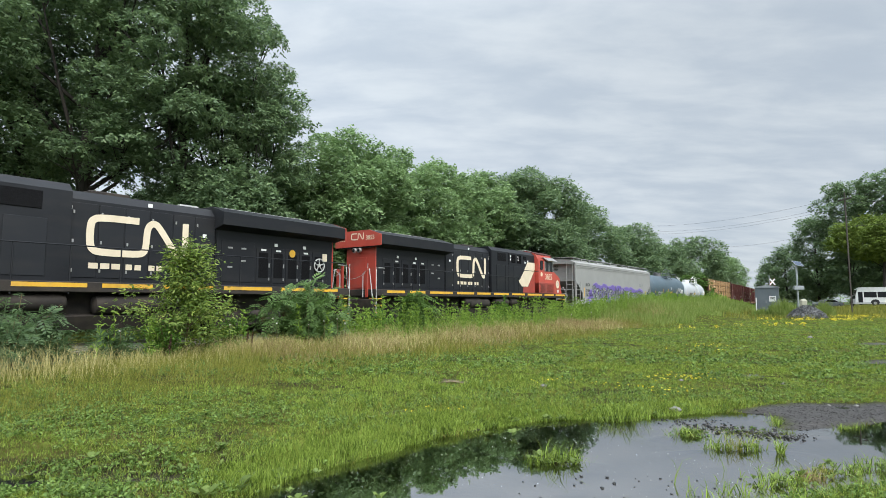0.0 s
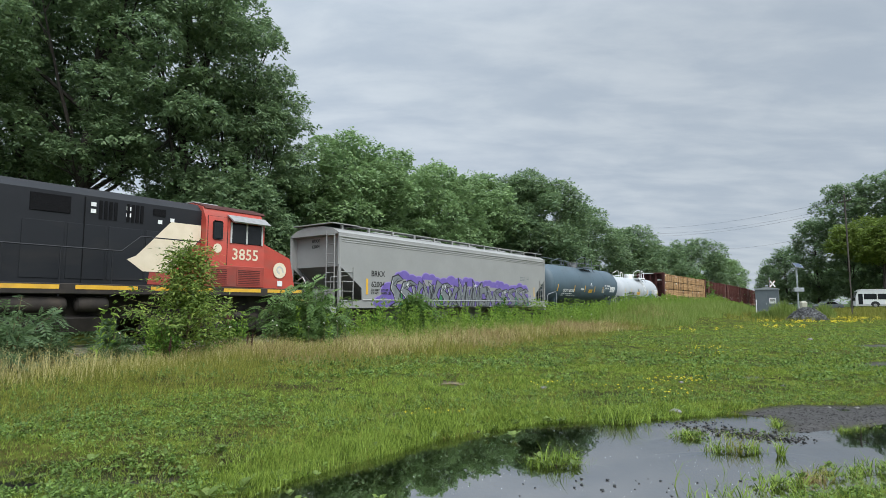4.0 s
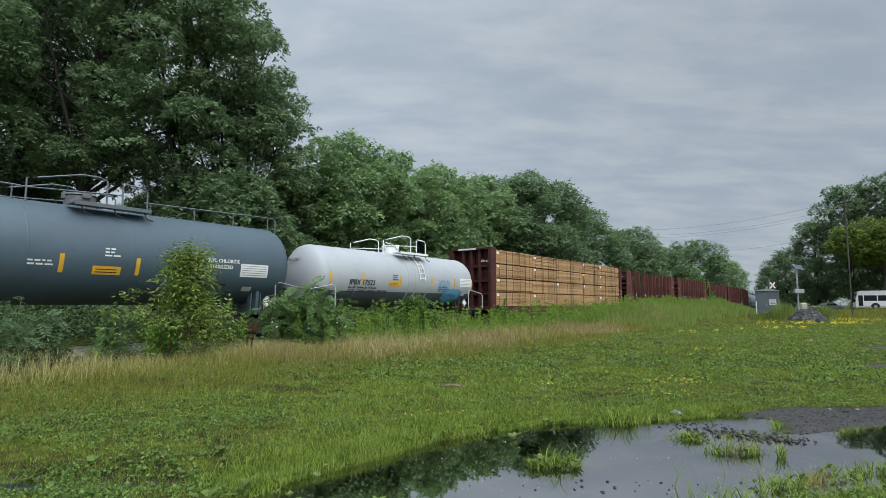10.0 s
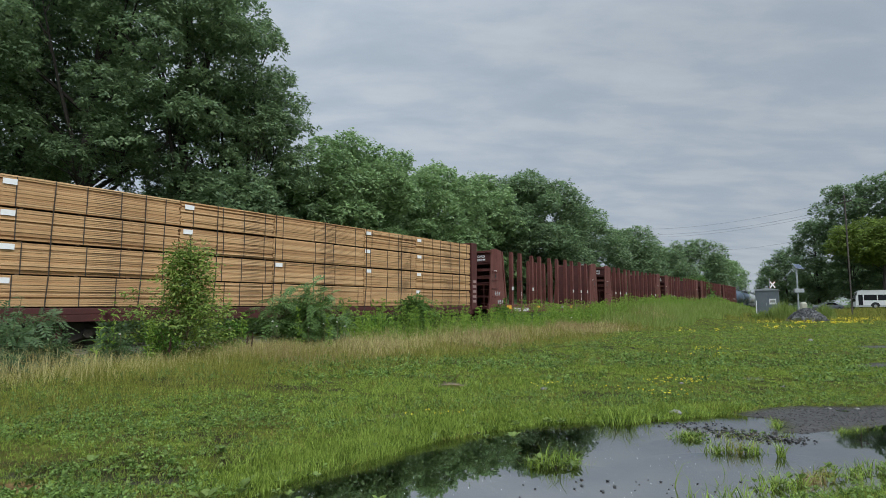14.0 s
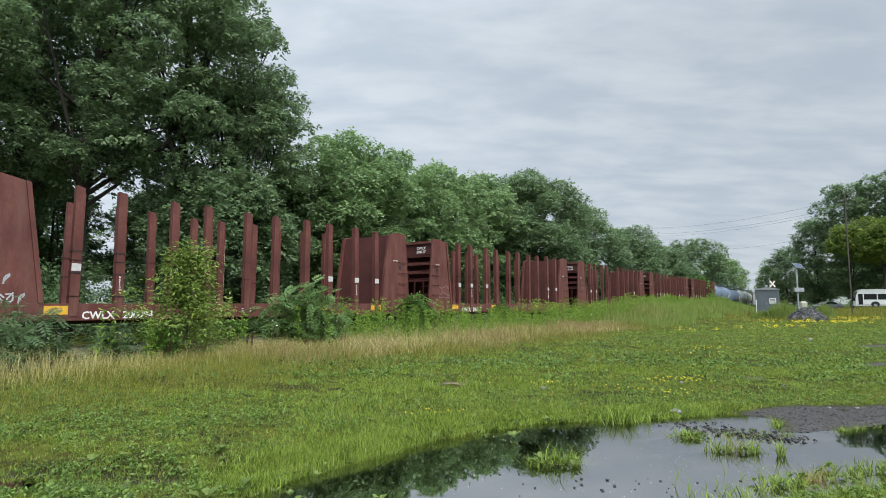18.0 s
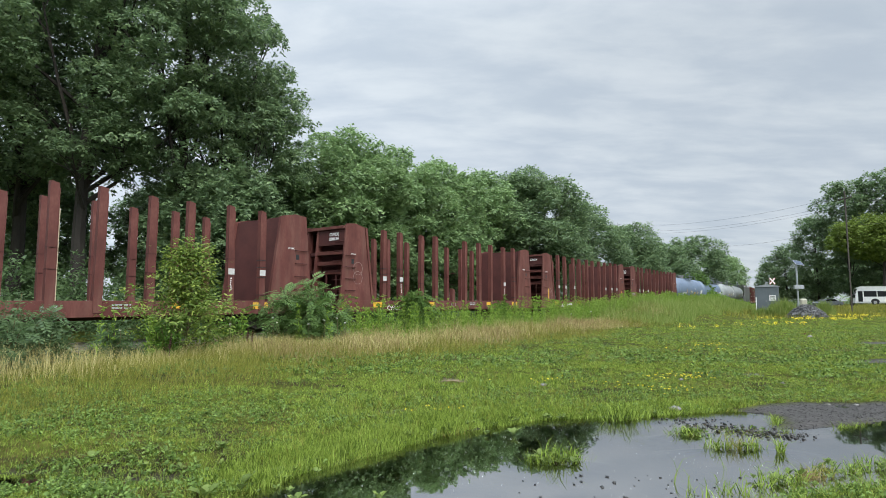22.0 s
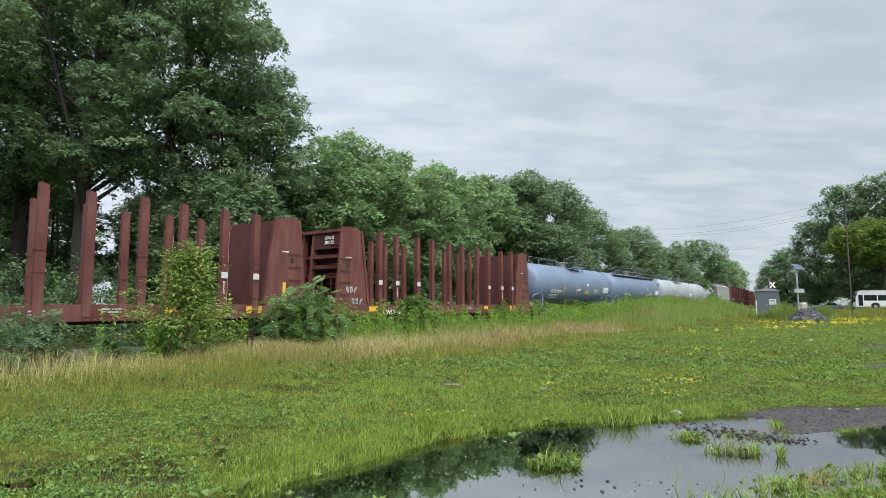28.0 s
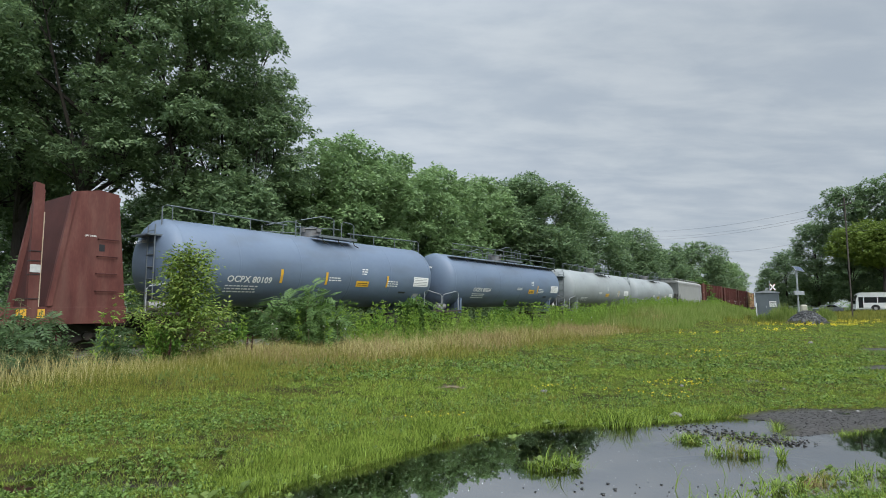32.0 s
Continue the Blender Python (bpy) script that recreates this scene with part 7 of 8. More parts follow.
        part("eave_rib", Build().box(-half, half, s * (Y + 0.03) - 0.035, s * (Y + 0.03) + 0.035, H - 0.20, H - 0.14, 0.01).box(-half, half, s * (Y + 0.03) - 0.022, s * (Y + 0.03) + 0.022, H - 0.31, H - 0.27, 0.008).box(-half, half, s * (Y + 0.03) - 0.018, s * (Y + 0.03) + 0.018, H - 0.40, H - 0.37, 0.006), mat, t)
        part("side_ledge", Build().prism([(s * (Y + 0.02), 1.50), (s * (Y + 0.075), 1.455), (s * (Y + 0.075), 1.435), (s * (Y + 0.02), 1.43)], -half + 1.45, half - 1.45, "x"), mat, t, "pale ledge above the side sill")
        for e in (-1, 1):
            x = e * (half - 0.1)
            ladder(t, min(x, x - e * 0.75), max(x, x - e * 0.75), s * (Y + 0.06), 1.2, 2.85, 4, mat)
            part("corner_post", Build().box(min(x - 0.06, x + 0.06), max(x - 0.06, x + 0.06), s * Y - 0.05, s * Y + 0.07, 1.1, H, 0.01), mat, t)
    roof = [(-Y - 0.02, H), (-1.2, H + 0.2), (-0.6, H + 0.33), (0.6, H + 0.33), (1.2, H + 0.2), (Y + 0.02, H), (Y + 0.02, H - 0.06), (-Y - 0.02, H - 0.06)]
    part("roof", Build().prism(roof, -half, half, "x"), mat, t)
    for e in (-1, 1):
        x = e * (half - 0.35)
        part("end_wall", Build().box(min(x, x + 0.06), max(x, x + 0.06), -Y, Y, 2.9, H), mat, t)
        part("slope_sheet", Build().prism([(e * (half - 0.35), 2.95), (e * (half - 2.6), 1.3), (e * (half - 2.7), 1.3), (e * (half - 0.45), 2.95)], -Y + 0.03, Y - 0.03), "slope_grey", t, "dark grey sloping end sheet")
        ladder(t, -1.35, -0.85, e * (half + 0.02), 1.2, H + 0.1, 8, mat, "y", "end_ladder")
        part("end_platform", Build().box(min(e * (half - 1.6), e * (half + 0.5)), max(e * (half - 1.6), e * (half + 0.5)), -1.45, 1.45, 1.1, 1.18), mat, t)
        part("brake_rigging", Build().lathe([(-0.35, 0.2), (0.35, 0.2)], 0, 0, 14).box(-0.3, 0.3, 0.3, 0.6, -0.4, 0.2, 0.04).tube([(0.3, -0.7, -0.5), (0.3, -0.7, 0.5), (0.3, 0.4, 0.5)], 0.03), "steel", t, m=Matrix.Translation((e * (half - 0.4), -0.4, 1.75)))
        part("end_rail", Build().tube([(e * (half + 0.25), -1.4, 1.15), (e * (half + 0.25), -1.4, 2.4), (e * (half - 0.7), -1.5, 2.5)], 0.022, 6), mat, t)
        part("end_sill", Build().box(min(e * half, e * (half + 0.3)), max(e * half, e * (half + 0.3)), -1.5, 1.5, 0.85, 1.1, 0.02), mat, t)
        part("roof_end_board", Build().prism([(e * (half - 1.5), H + 0.4), (e * (half + 0.1), H + 0.4), (e * (half + 0.1), H + 0.44), (e * (half - 1.5), H + 0.44)], -1.3, 1.3), mat, t)
        truck(t, e * (half - 1.95))
        coupler(t, e * (half + 0.1), e)
    for s in (-1, 1):
        part("roof_walk", Build().box(-half + 0.2, half - 0.2, s * 0.95 - 0.22, s * 0.95 + 0.22, H + 0.40, H + 0.44), mat, t, "grating walkway on the roof")
        for k in range(12):
            x = -half + 0.6 + k * (2 * half - 1.2) / 11
            part("walk_bracket", Build().box(x - 0.05, x + 0.05, s * 1.13 - 0.05, s * 1.13 + 0.05, H + 0.1, H + 0.41), mat, t)
    for k in range(4):
        x = -5.4 + 3.6 * k
        part("hatch", Build().box(x - 0.9, x + 0.9, -0.45, 0.45, H + 0.33, H + 0.42, 0.03), mat, t)
        part("outlet_gate", Build().prism([(x - 1.5, 1.12), (x + 1.5, 1.12), (x + 0.5, 0.5), (x - 0.5, 0.5)], -0.9, 0.9), "slope_grey", t)
    if number:
        letters("reporting_mark", "BRKX", 0.36, "letter_black", t, side_m(-half + 2.0, Y + 0.034, 2.52), width=1.0)
        letters("car_number", "62004", 0.36, "letter_black", t, side_m(-half + 2.0, Y + 0.034, 2.04), width=1.0)
        letters("reporting_mark", "BRKX", 0.2, "letter_black", t, end_m(-half + 0.34, 0.5, 4.0, -1))
        letters("car_number", "62004", 0.2, "letter_black", t, end_m(-half + 0.34, 0.5, 3.75, -1))
        letters("load_limit", "LD LMT  219100 LBS\nLT WT    66900 LBS", 0.14, "letter_black", t, side_m(-half + 2.0, Y + 0.05, 1.86), width=1.15)
        bars(t, half - 3.6, 2.95, Y + 0.032, 0.6, 3, "graffiti_grey", h=0.05)
        bars(t, half - 2.7, 2.95, Y + 0.032, 0.3, 2, "graffiti_grey", h=0.05)
        part("yellow_marker", Build().box(-half + 1.68, -half + 1.8, -Y - 0.036, -Y - 0.032, 1.7, 2.4), "yellow_paint", t, "orange-yellow reflective strip")
        part("yellow_marker", Build().box(half - 1.75, half - 1.63, -Y - 0.036, -Y - 0.032, 1.75, 2.35), "yellow_paint", t)
    if art:
        graffiti(t, -half + 3.15, half - 2.35, 1.13, 2.82, Y + 0.032, 5)
        r = random.Random(8)
        for k in range(2):
            pts, x = [], half - 3.6
            for q in range(14):
                pts.append((x + 0.11 * q, 1.75 - 0.33 * k + r.uniform(-0.12, 0.12)))
            part("scrawl", ribbon(pts, 0.035), "purple", t, "unreadable dark blue scrawl", m=side_m(0, Y + 0.034, 0))
    return t


def make_tank(label, half, rad, cz, mat, number="", skirt=False, blue=False, rail_ends=True, markers=(), num_x=-5.1, num_z=2.18, num_w=1.0, placard=0.0, panel=4.7, cargo="", lines=(), board=False):
    """A tank car: barrel with dished ends, saddles, top platform with railings, ladders and walkways."""
    t = thing("tank_car", label, "freight car", "train")
    dish = [(-half + 0.62 * (1 - math.cos(q)), rad * math.sin(q)) for q in (0.03, 0.3, 0.55, 0.8, 1.05, 1.3, 1.5708)]
    body = dish + [(x, rad) for x in (-half * 0.55, -half * 0.2, half * 0.2, half * 0.55)] + [(-x, q) for x, q in dish[::-1]]
    part("tank", Build().lathe(body, 0, cz, 56), mat, t)
    for x in (-half + 0.66, -half * 0.62, -half * 0.24, half * 0.14, half * 0.5, half - 0.66):
        part("weld_seam", Build().lathe([(x - 0.03, rad + 0.001), (x - 0.015, rad + 0.006), (x + 0.015, rad + 0.006), (x + 0.03, rad + 0.001)], 0, cz, 56), mat, t)
    if skirt:
        b = Build()
        n = 20
        lo, hi = radians(180 + 28), radians(360 - 28)
        xs = [x for x, q in body if q > rad * 0.55]
        rs = [q for x, q in body if q > rad * 0.55]
        v = [(x, (q + 0.006) * math.cos(lo + (hi - lo) * k / n), cz + (q + 0.006) * math.sin(lo + (hi - lo) * k / n) - 0.0) for x, q in zip(xs, rs) for k in range(n + 1)]
        b.add(v, [(i * (n + 1) + k, i * (n + 1) + k + 1, (i + 1) * (n + 1) + k + 1, (i + 1) * (n + 1) + k) for i in range(len(xs) - 1) for k in range(n)])
        part("lower_band", b, "tank_skirt", t, "dark blue-grey lower half of the tank")
    for e in (-1, 1):
        x = e * (half - 1.55)
        part("saddle", Build().prism([(-1.1, 0.95), (1.1, 0.95), (1.2, cz - rad * 0.66), (0.9, cz - rad * 0.80), (0, cz - rad * 1.0), (-0.9, cz - rad * 0.80), (-1.2, cz - rad * 0.66)], x - 0.06, x + 0.06, "x"), "underframe" if skirt else mat, t)
        for q in (-0.2, 0.2):
            part("saddle_rib", Build().prism([(-1.05, 0.95), (-0.9, 0.95), (-0.85, cz - rad * 0.84), (-1.1, cz - rad * 0.7)], x + q - 0.02, x + q + 0.02, "x"), "underframe" if skirt else mat, t)
        if e > 0 and number:
            plc = part("hazard_placard", Build().box(-0.16, 0.16, -0.006, 0.006, -0.16, 0.16), "letter_white", t, "white diamond hazard placard", m=Matrix.Translation((x + 0.32, -1.32, 1.42)) @ Matrix.Rotation(math.pi / 4, 4, "Y"))
            part("placard_border", ribbon([(-0.13, -0.13), (0.13, -0.13), (0.13, 0.13), (-0.13, 0.13)], 0.03, closed=True), "letter_black", plc, m=Matrix.Translation((0, -0.008, 0)) @ Matrix.Rotation(math.pi / 2, 4, "X"))
        part("end_deck", Build().box(min(e * (half - 1.2), e * (half + 0.55)), max(e * (half - 1.2), e * (half + 0.55)), -1.45, 1.45, 1.02, 1.12, 0.01), "underframe", t)
        for s in (-1, 1):
            rail = Build().tube([(e * (half - 0.95), s * 1.42, 1.1), (e * (half - 0.95), s * 1.42, 2.05), (e * (half - 0.75), s * 1.42, 2.15), (e * (half + 0.4), s * 1.42, 1.95), (e * (half + 0.5), s * 1.42, 1.85), (e * (half + 0.5), s * 1.42, 1.1)], 0.024, 6)
            part("end_handrail", rail, "grey_rail" if skirt else "post_grey", t)
        part("sill", Build().box(min(e * (half - 2.6), e * (half + 0.3)), max(e * (half - 2.6), e * (half + 0.3)), -0.35, 0.35, 0.62, 1.0, 0.02), "underframe", t)
        part("sill_step", Build().tube([(e * (half + 0.1), -1.42, 1.0), (e * (half + 0.1), -1.42, 0.5), (e * (half - 0.35), -1.42, 0.5), (e * (half - 0.35), -1.42, 1.0)], 0.02, 6), "underframe", t)
        truck(t, e * (half - 1.7), mat="underframe")
        coupler(t, e * (half + 0.1), e)
    part("brake_cylinder", Build().lathe([(-half - 0.1, 0.16), (-half + 0.6, 0.16)], -0.7, 1.32, 14), "steel", t)
    top = cz + rad
    # dome and platform
    dm = part("dome", Build().tube([(0, 0, top - 0.1), (0, 0, top + 0.30), (0, 0, top + 0.34)], [0.43, 0.43, 0.36], 18), "dome_grey" if not skirt else "white_paint", t, "worn grey valve housing" if not skirt else "")
    part("dome_lid", Build().tube([(0, 0, top + 0.33), (0, 0, top + 0.37)], [0.47, 0.44], 18).box(-0.5, -0.4, -0.08, 0.08, top + 0.2, top + 0.4, 0.01).box(-0.12, 0.12, -0.5, -0.42, top + 0.22, top + 0.4, 0.01), "dome_grey" if not skirt else "white_paint", dm)
    part("platform", Build().box(-0.6, 1.6, -1.2, -0.62, top - 0.07, top - 0.03).box(-0.6, 1.6, 0.62, 1.2, top - 0.07, top - 0.03).box(-0.6, 1.6, -1.22, -1.2, top - 0.11, top), "box_grey" if not skirt else "white_paint", t)
    rl = "box_grey" if not skirt else "white_paint"
    for s in (-1, 1):
        b = Build()
        y = s * 1.1
        b.tube([(-1.75, y, top - 0.2), (-1.75, y, top + 0.45), (-1.5, y, top + 0.5), (-0.4, y, top + 0.78), (0.1, y, top + 0.78), (0.3, y, top + 0.7), (0.3, y, top - 0.1)], 0.026, 6)
        b.tube([(0.75, y, top - 0.1), (0.75, y, top + 0.62), (0.85, y, top + 0.7), (1.4, y, top + 0.66), (1.5, y, top + 0.55), (1.5, y, top - 0.1)], 0.026, 6)
        b.tube([(-1.75, y, top + 0.2), (0.3, y, top + 0.32)], 0.02, 6)
        b.tube([(0.3, y, top + 0.33), (0.75, y, top + 0.33)], 0.02, 6)
        part("platform_rail", b, rl, t)
    for x in (-0.4, 0.5, 1.4):
        part("platform_bracket", Build().tube([(x, -1.15, top - 0.08), (x + 0.05, -1.2, top - 0.3), (x + 0.25, -1.25, top - 0.38)], 0.02, 5), "underframe", t)
    if rail_ends:
        for e in (-1, 1):
            b = Build().tube([(e * (half - 0.35), -0.5, cz + rad * 0.75), (e * (half - 0.35), -0.5, top + 0.35), (e * (half - 0.5), -0.5, top + 0.42), (e * 1.7, -0.5, top + 0.32)], 0.024, 6)
            for k in range(4):
                x = e * (1.9 + (half - 2.6) * k / 3)
                b.tube([(x, -0.5, top - 0.15), (x, -0.5, top + 0.34 + 0.02 * k)], 0.02, 5)
            part("top_rail", b, "box_grey", t)
        ladder(t, -0.75, -0.3, -half + 0.02, 1.2, cz + rad * 0.8, 7, "box_grey", "y", "end_ladder")
        part("brake_platform", Build().box(-half - 0.25, -half + 0.25, -0.8, 0.3, cz + rad * 0.55, cz + rad * 0.58), "box_grey", t)
    if skirt:
        q = [(rad + 0.05) * k for k in (1,)][0]
        b = Build()
        for x in (0.72, 1.12):
            b.tube([(x, -q * math.cos(a), cz + q * math.sin(a)) for a in (0.0, 0.3, 0.6, 0.9, 1.2)], 0.022, 6)
        for k in range(7):
            a = 0.05 + 0.18 * k
            b.tube([(0.72, -q * math.cos(a), cz + q * math.sin(a)), (1.12, -q * math.cos(a), cz + q * math.sin(a))], 0.016, 5)
        part("side_ladder", b, "white_paint", t)
        for x in (-0.1, 0.45, 1.4):
            part("tank_band", Build().lathe([(x - 0.05, rad + 0.004), (x - 0.04, rad + 0.014), (x + 0.04, rad + 0.014), (x + 0.05, rad + 0.004)], 0, cz, 56), mat, t)
    if board:
        part("running_board", Build().box(-half + 0.8, half - 0.5, -1.15, -0.75, top - 0.24, top - 0.20), "box_grey", t, "long grating walkway beside the tank's crown")
        for k in range(13):
            x = -half + 1.0 + k * (2 * half - 1.7) / 12
            part("board_bracket", Build().tube([(x, -1.15, top - 0.23), (x + 0.05, -1.2, top - 0.36), (x + 0.12, -1.22, top - 0.42)], 0.022, 5), "underframe", t)
        b = Build()
        for z in (0.18, 0.52):
            b.tube([(-half + 0.85, -1.13, top - 0.22), (-half + 0.85, -1.13, top + z), (half - 0.55, -1.13, top + z), (half - 0.55, -1.13, top - 0.22)], 0.024, 6)
        for k in range(1, 7):
            x = -half + 0.85 + k * (2 * half - 1.4) / 7
            b.tube([(x, -1.13, top - 0.22), (x, -1.13, top + 0.52)], 0.02, 5)
        part("board_rail", b, "box_grey", t)
    # markings on the curved side
    def on_side(x, dz):
        y = math.sqrt(max(0.01, rad * rad - dz * dz)) + 0.012
        return Matrix.Translation((x, -y, cz + dz)) @ Matrix.Rotation(math.asin(max(-0.99, min(0.99, -dz / rad))), 4, "X") @ Matrix.Rotation(math.pi / 2, 4, "X")
    def patch(name, x, dz, w, h, m, label=""):
        b, n = Build(), 4
        v = []
        for k in range(n + 1):
            z = dz + h * k / n
            y = -math.sqrt(max(0.01, rad * rad - z * z)) - 0.008
            v += [(x, y, cz + z), (x + w, y, cz + z)]
        b.add(v, [(2 * k, 2 * k + 1, 2 * k + 3, 2 * k + 2) for k in range(n)])
        part(name, b, m, t, label)
    for x in markers:
        patch("yellow_marker", x, 2.2 - cz, 0.12, 0.52, "yellow_paint", "orange-yellow reflective strip")
    if number:
        letters("car_number", number, 0.34, "letter_white" if not skirt else "letter_black", t, on_side(num_x, num_z - cz), width=num_w)
        letters("car_number", number, 0.17, "letter_white" if not skirt else "letter_black", t, end_m(-half - 0.0, 0.62, cz + 0.62, -1) @ Matrix.Rotation(radians(-22), 4, "X"))
    for k, text in enumerate(lines):
        letters("load_limit", text, 0.125, "letter_white" if not skirt else "letter_black", t, on_side(num_x, num_z - cz - 0.16 - 0.13 * k), width=1.05)
    yl = placard
    patch("yellow_placard", yl, 2.18 - cz, 0.78, 0.25, "yellow_paint", "yellow warning placard with bars")
    for k in range(2):
        patch("placard_line", yl + 0.08, 2.32 - cz - 0.08 * k, 0.6, 0.028, "letter_black")
    ink = "letter_white" if not skirt else "letter_black"
    r = random.Random(half * 10 + cz)
    for x0, dz, n, w in ((num_x, num_z - cz - 0.16, 0 if lines else 3, 1.5), (placard + 0.3, 0.12, 3, 0.3), (panel - 1.9, -0.35, 3, 0.7), (placard - 1.6, -0.32, 0 if skirt else 2, 0.6)):
        for k in range(n):
            q = 0.0
            while q < w * r.uniform(0.8, 1.0):
                g = r.uniform(0.06, 0.2)
                patch("small_print", x0 + q, dz - 0.10 * k, g, 0.045, ink)
                q += g + 0.04
    patch("data_panel", panel, 2.3 - cz, 1.15, 0.46, "letter_white", "white data panel")
    for k in range(5):
        patch("panel_line", panel + 0.06, 2.36 - cz + 0.08 * k, 1.0, 0.018, "graffiti_grey")
    patch("name_plate", panel - 0.95, 1.95 - cz, 0.5, 0.08, "letter_black", "small dark name plate")
    patch("small_panel", panel + 0.25, 1.8 - cz, 0.38, 0.16, "grey_rail", "small grey plate")
    for k, word in enumerate(cargo.split()):
        letters("cargo_name", word if k else cargo.rsplit(" ", 1)[0], 0.17, ink, t, on_side(panel - 1.4, 2.76 - cz) if not k else on_side(panel - 1.2, 2.55 - cz)) if k in (0, 2) else None
    if blue:
        for k, (xa, xb, za, zb, seed) in enumerate(((2.7, 4.75, -1.2, -0.36, 45), (2.2, 3.4, -0.55, 0.1, 46))):
            nx, nz, v, f, w = 36, 18, [], [], []
            for q in range(nx + 1):
                for h in range(nz + 1):
                    u, g = q / nx, h / nz
                    zz = za + (zb - za) * g
                    v.append((xa + (xb - xa) * u, -math.sqrt(max(0.01, rad * rad - zz * zz)) - 0.010 - 0.004 * k, cz + zz))
                    edge = min(1.0, 4.5 * min(u, 1 - u, g * 1.6, (1 - g) * 1.2))
                    n = noise.noise(Vector((u * 7, g * 4, seed))) + 0.5 * noise.noise(Vector((u * 19, g * 11, seed)))
                    w.append(max(0.0, min(1.0, (edge * 1.35 - 0.25 + 0.55 * n) if k == 0 else 0.28 * edge * (1 + n))))
            for q in range(nx):
                f += [(q * (nz + 1) + h, (q + 1) * (nz + 1) + h, (q + 1) * (nz + 1) + h + 1, q * (nz + 1) + h + 1) for h in range(nz)]
            me = Build().add(v, f).mesh("spray_patch", M["blue_spray"])
            at = me.attributes.new("spray", "FLOAT", "POINT")
            at.data.foreach_set("value", np.array(w, np.float32))
            part("spray_patch", me, "blue_spray", t, "sky-blue sprayed patch with soft edges")
        tag = [(-0.02, 0.02), (0.08, 0.34), (0.16, 0.05), (0.26, 0.3), (0.34, 0.1), (0.5, 0.32), (0.42, 0.12), (0.62, 0.06), (0.7, 0.3), (0.86, 0.24), (0.7, 0.16), (0.9, 0.04)]
        part("spray_tag", ribbon(rounded([(a * 1.1, c * 1.0) for a, c in tag], 1), 0.028, 0.003), "purple", t, "unreadable violet scrawl", m=on_side(3.1, -0.86) @ Matrix.Translation((0, 0, 0.012)))
    return t


def make_lumber_car(label, pieces=True):
    t = thing("lumber_car", label, "freight car", "train")
    half = 11.05
    part("deck", Build().box(-half - 0.6, half + 0.6, -1.48, 1.48, 1.02, 1.2, 0.015), "dark_brown", t)
    part("side_sill", Build().box(-half, half, -1.5, -1.42, 0.82, 1.02), "dark_brown", t)
    part("center_beam", Build().box(-half, half, -0.12, 0.12, 1.2, 4.55), "dark_brown", t)
    for k in range(14):
        x = -half + 1.2 + k * 1.52
        part("deck_bracket", Build().prism([(x, 1.02), (x + 0.3, 1.02), (x + 0.2, 0.8), (x + 0.1, 0.8)], -1.5, 1.5), "dark_brown", t)
    for e in (-1, 1):
        x0, x1 = sorted((e * half, e * (half + 0.55)))
        for s in (-1, 1):
            part("bulkhead_column", Build().box(x0, x1, s * 1.4 - 0.12, s * 1.4 + 0.12, 1.0, 4.78, 0.015), "dark_brown", t)
        part("bulkhead_sheet", Build().box(min(e * half, e * (half + 0.06)), max(e * half, e * (half + 0.06)), -1.3, 1.3, 1.2, 4.7), "dark_brown", t)
        part("bulkhead_cap", Build().box(x0, x1, -1.5, 1.5, 4.66, 4.8, 0.02), "dark_brown", t)
        for z in (1.9, 2.7, 3.6):
            part("bulkhead_rib", Build().box(min(e * (half + 0.06), e * (half + 0.4)), max(e * (half + 0.06), e * (half + 0.4)), -1.28, 1.28, z, z + 0.12), "dark_brown", t)
        for y in (-0.6, 0.0, 0.6):
            part("bulkhead_post", Build().box(min(e * (half + 0.06), e * (half + 0.45)), max(e * (half + 0.06), e * (half + 0.45)), y - 0.08, y + 0.08, 1.2, 4.66), "dark_brown", t)
        for k in range(6):
            part("grab_iron", Build().tube([(e * (half + 0.6), -1.45, 1.5 + 0.45 * k), (e * (half + 0.6), -0.95, 1.5 + 0.45 * k)], 0.016, 5), "dark_brown", t)
        part("bulkhead_notice", Build().box(min(e * (half + 0.551), e * (half + 0.56)), max(e * (half + 0.551), e * (half + 0.56)), -0.4, 0.9, 4.68, 4.77), "letter_white", t)
        truck(t, e * (half - 1.6), mat="dark_brown")
        coupler(t, e * (half + 0.35), e)
    letters("reporting_mark", "CN 62", 0.2, "letter_white", t, end_m(-half - 0.47, -0.75, 3.9, -1))
    for k in range(5):
        part("column_notice", Build().box(half + 0.1, half + 0.45, -1.526, -1.522, 1.4 + 0.28 * k, 1.55 + 0.28 * k), "chalk", t)
    # the load: columns of bundles, four high; the boards that face the meadow are pieces of their own
    r = random.Random(12)
    lens = [4.87, 3.67, 4.87, 3.67, 4.87]
    rows = 16
    tiers = [(1.24, 2.06), (2.10, 2.94), (2.98, 3.82), (3.86, 4.64)]
    dz = 0.0512
    boards = {L: Build().box(0.0, L - 0.02, 0.0, 0.14, 0.0, dz - 0.004, 0.002).mesh("board", M["lumber"]) for L in set(lens)}
    x = -half + 0.04
    for L in lens:
        for z0, z1 in tiers:
            if pieces:
                # the core is coloured dark, so the gaps between the pale boards look shaded
                lb = part("lumber_bundle", Build().box(x + 0.03, x + L - 0.05, -1.32, -0.16, z0, z0 + dz * rows - 0.01), "lumber_end", t, "strapped bundle of pale softwood boards")
                for k in range(rows):
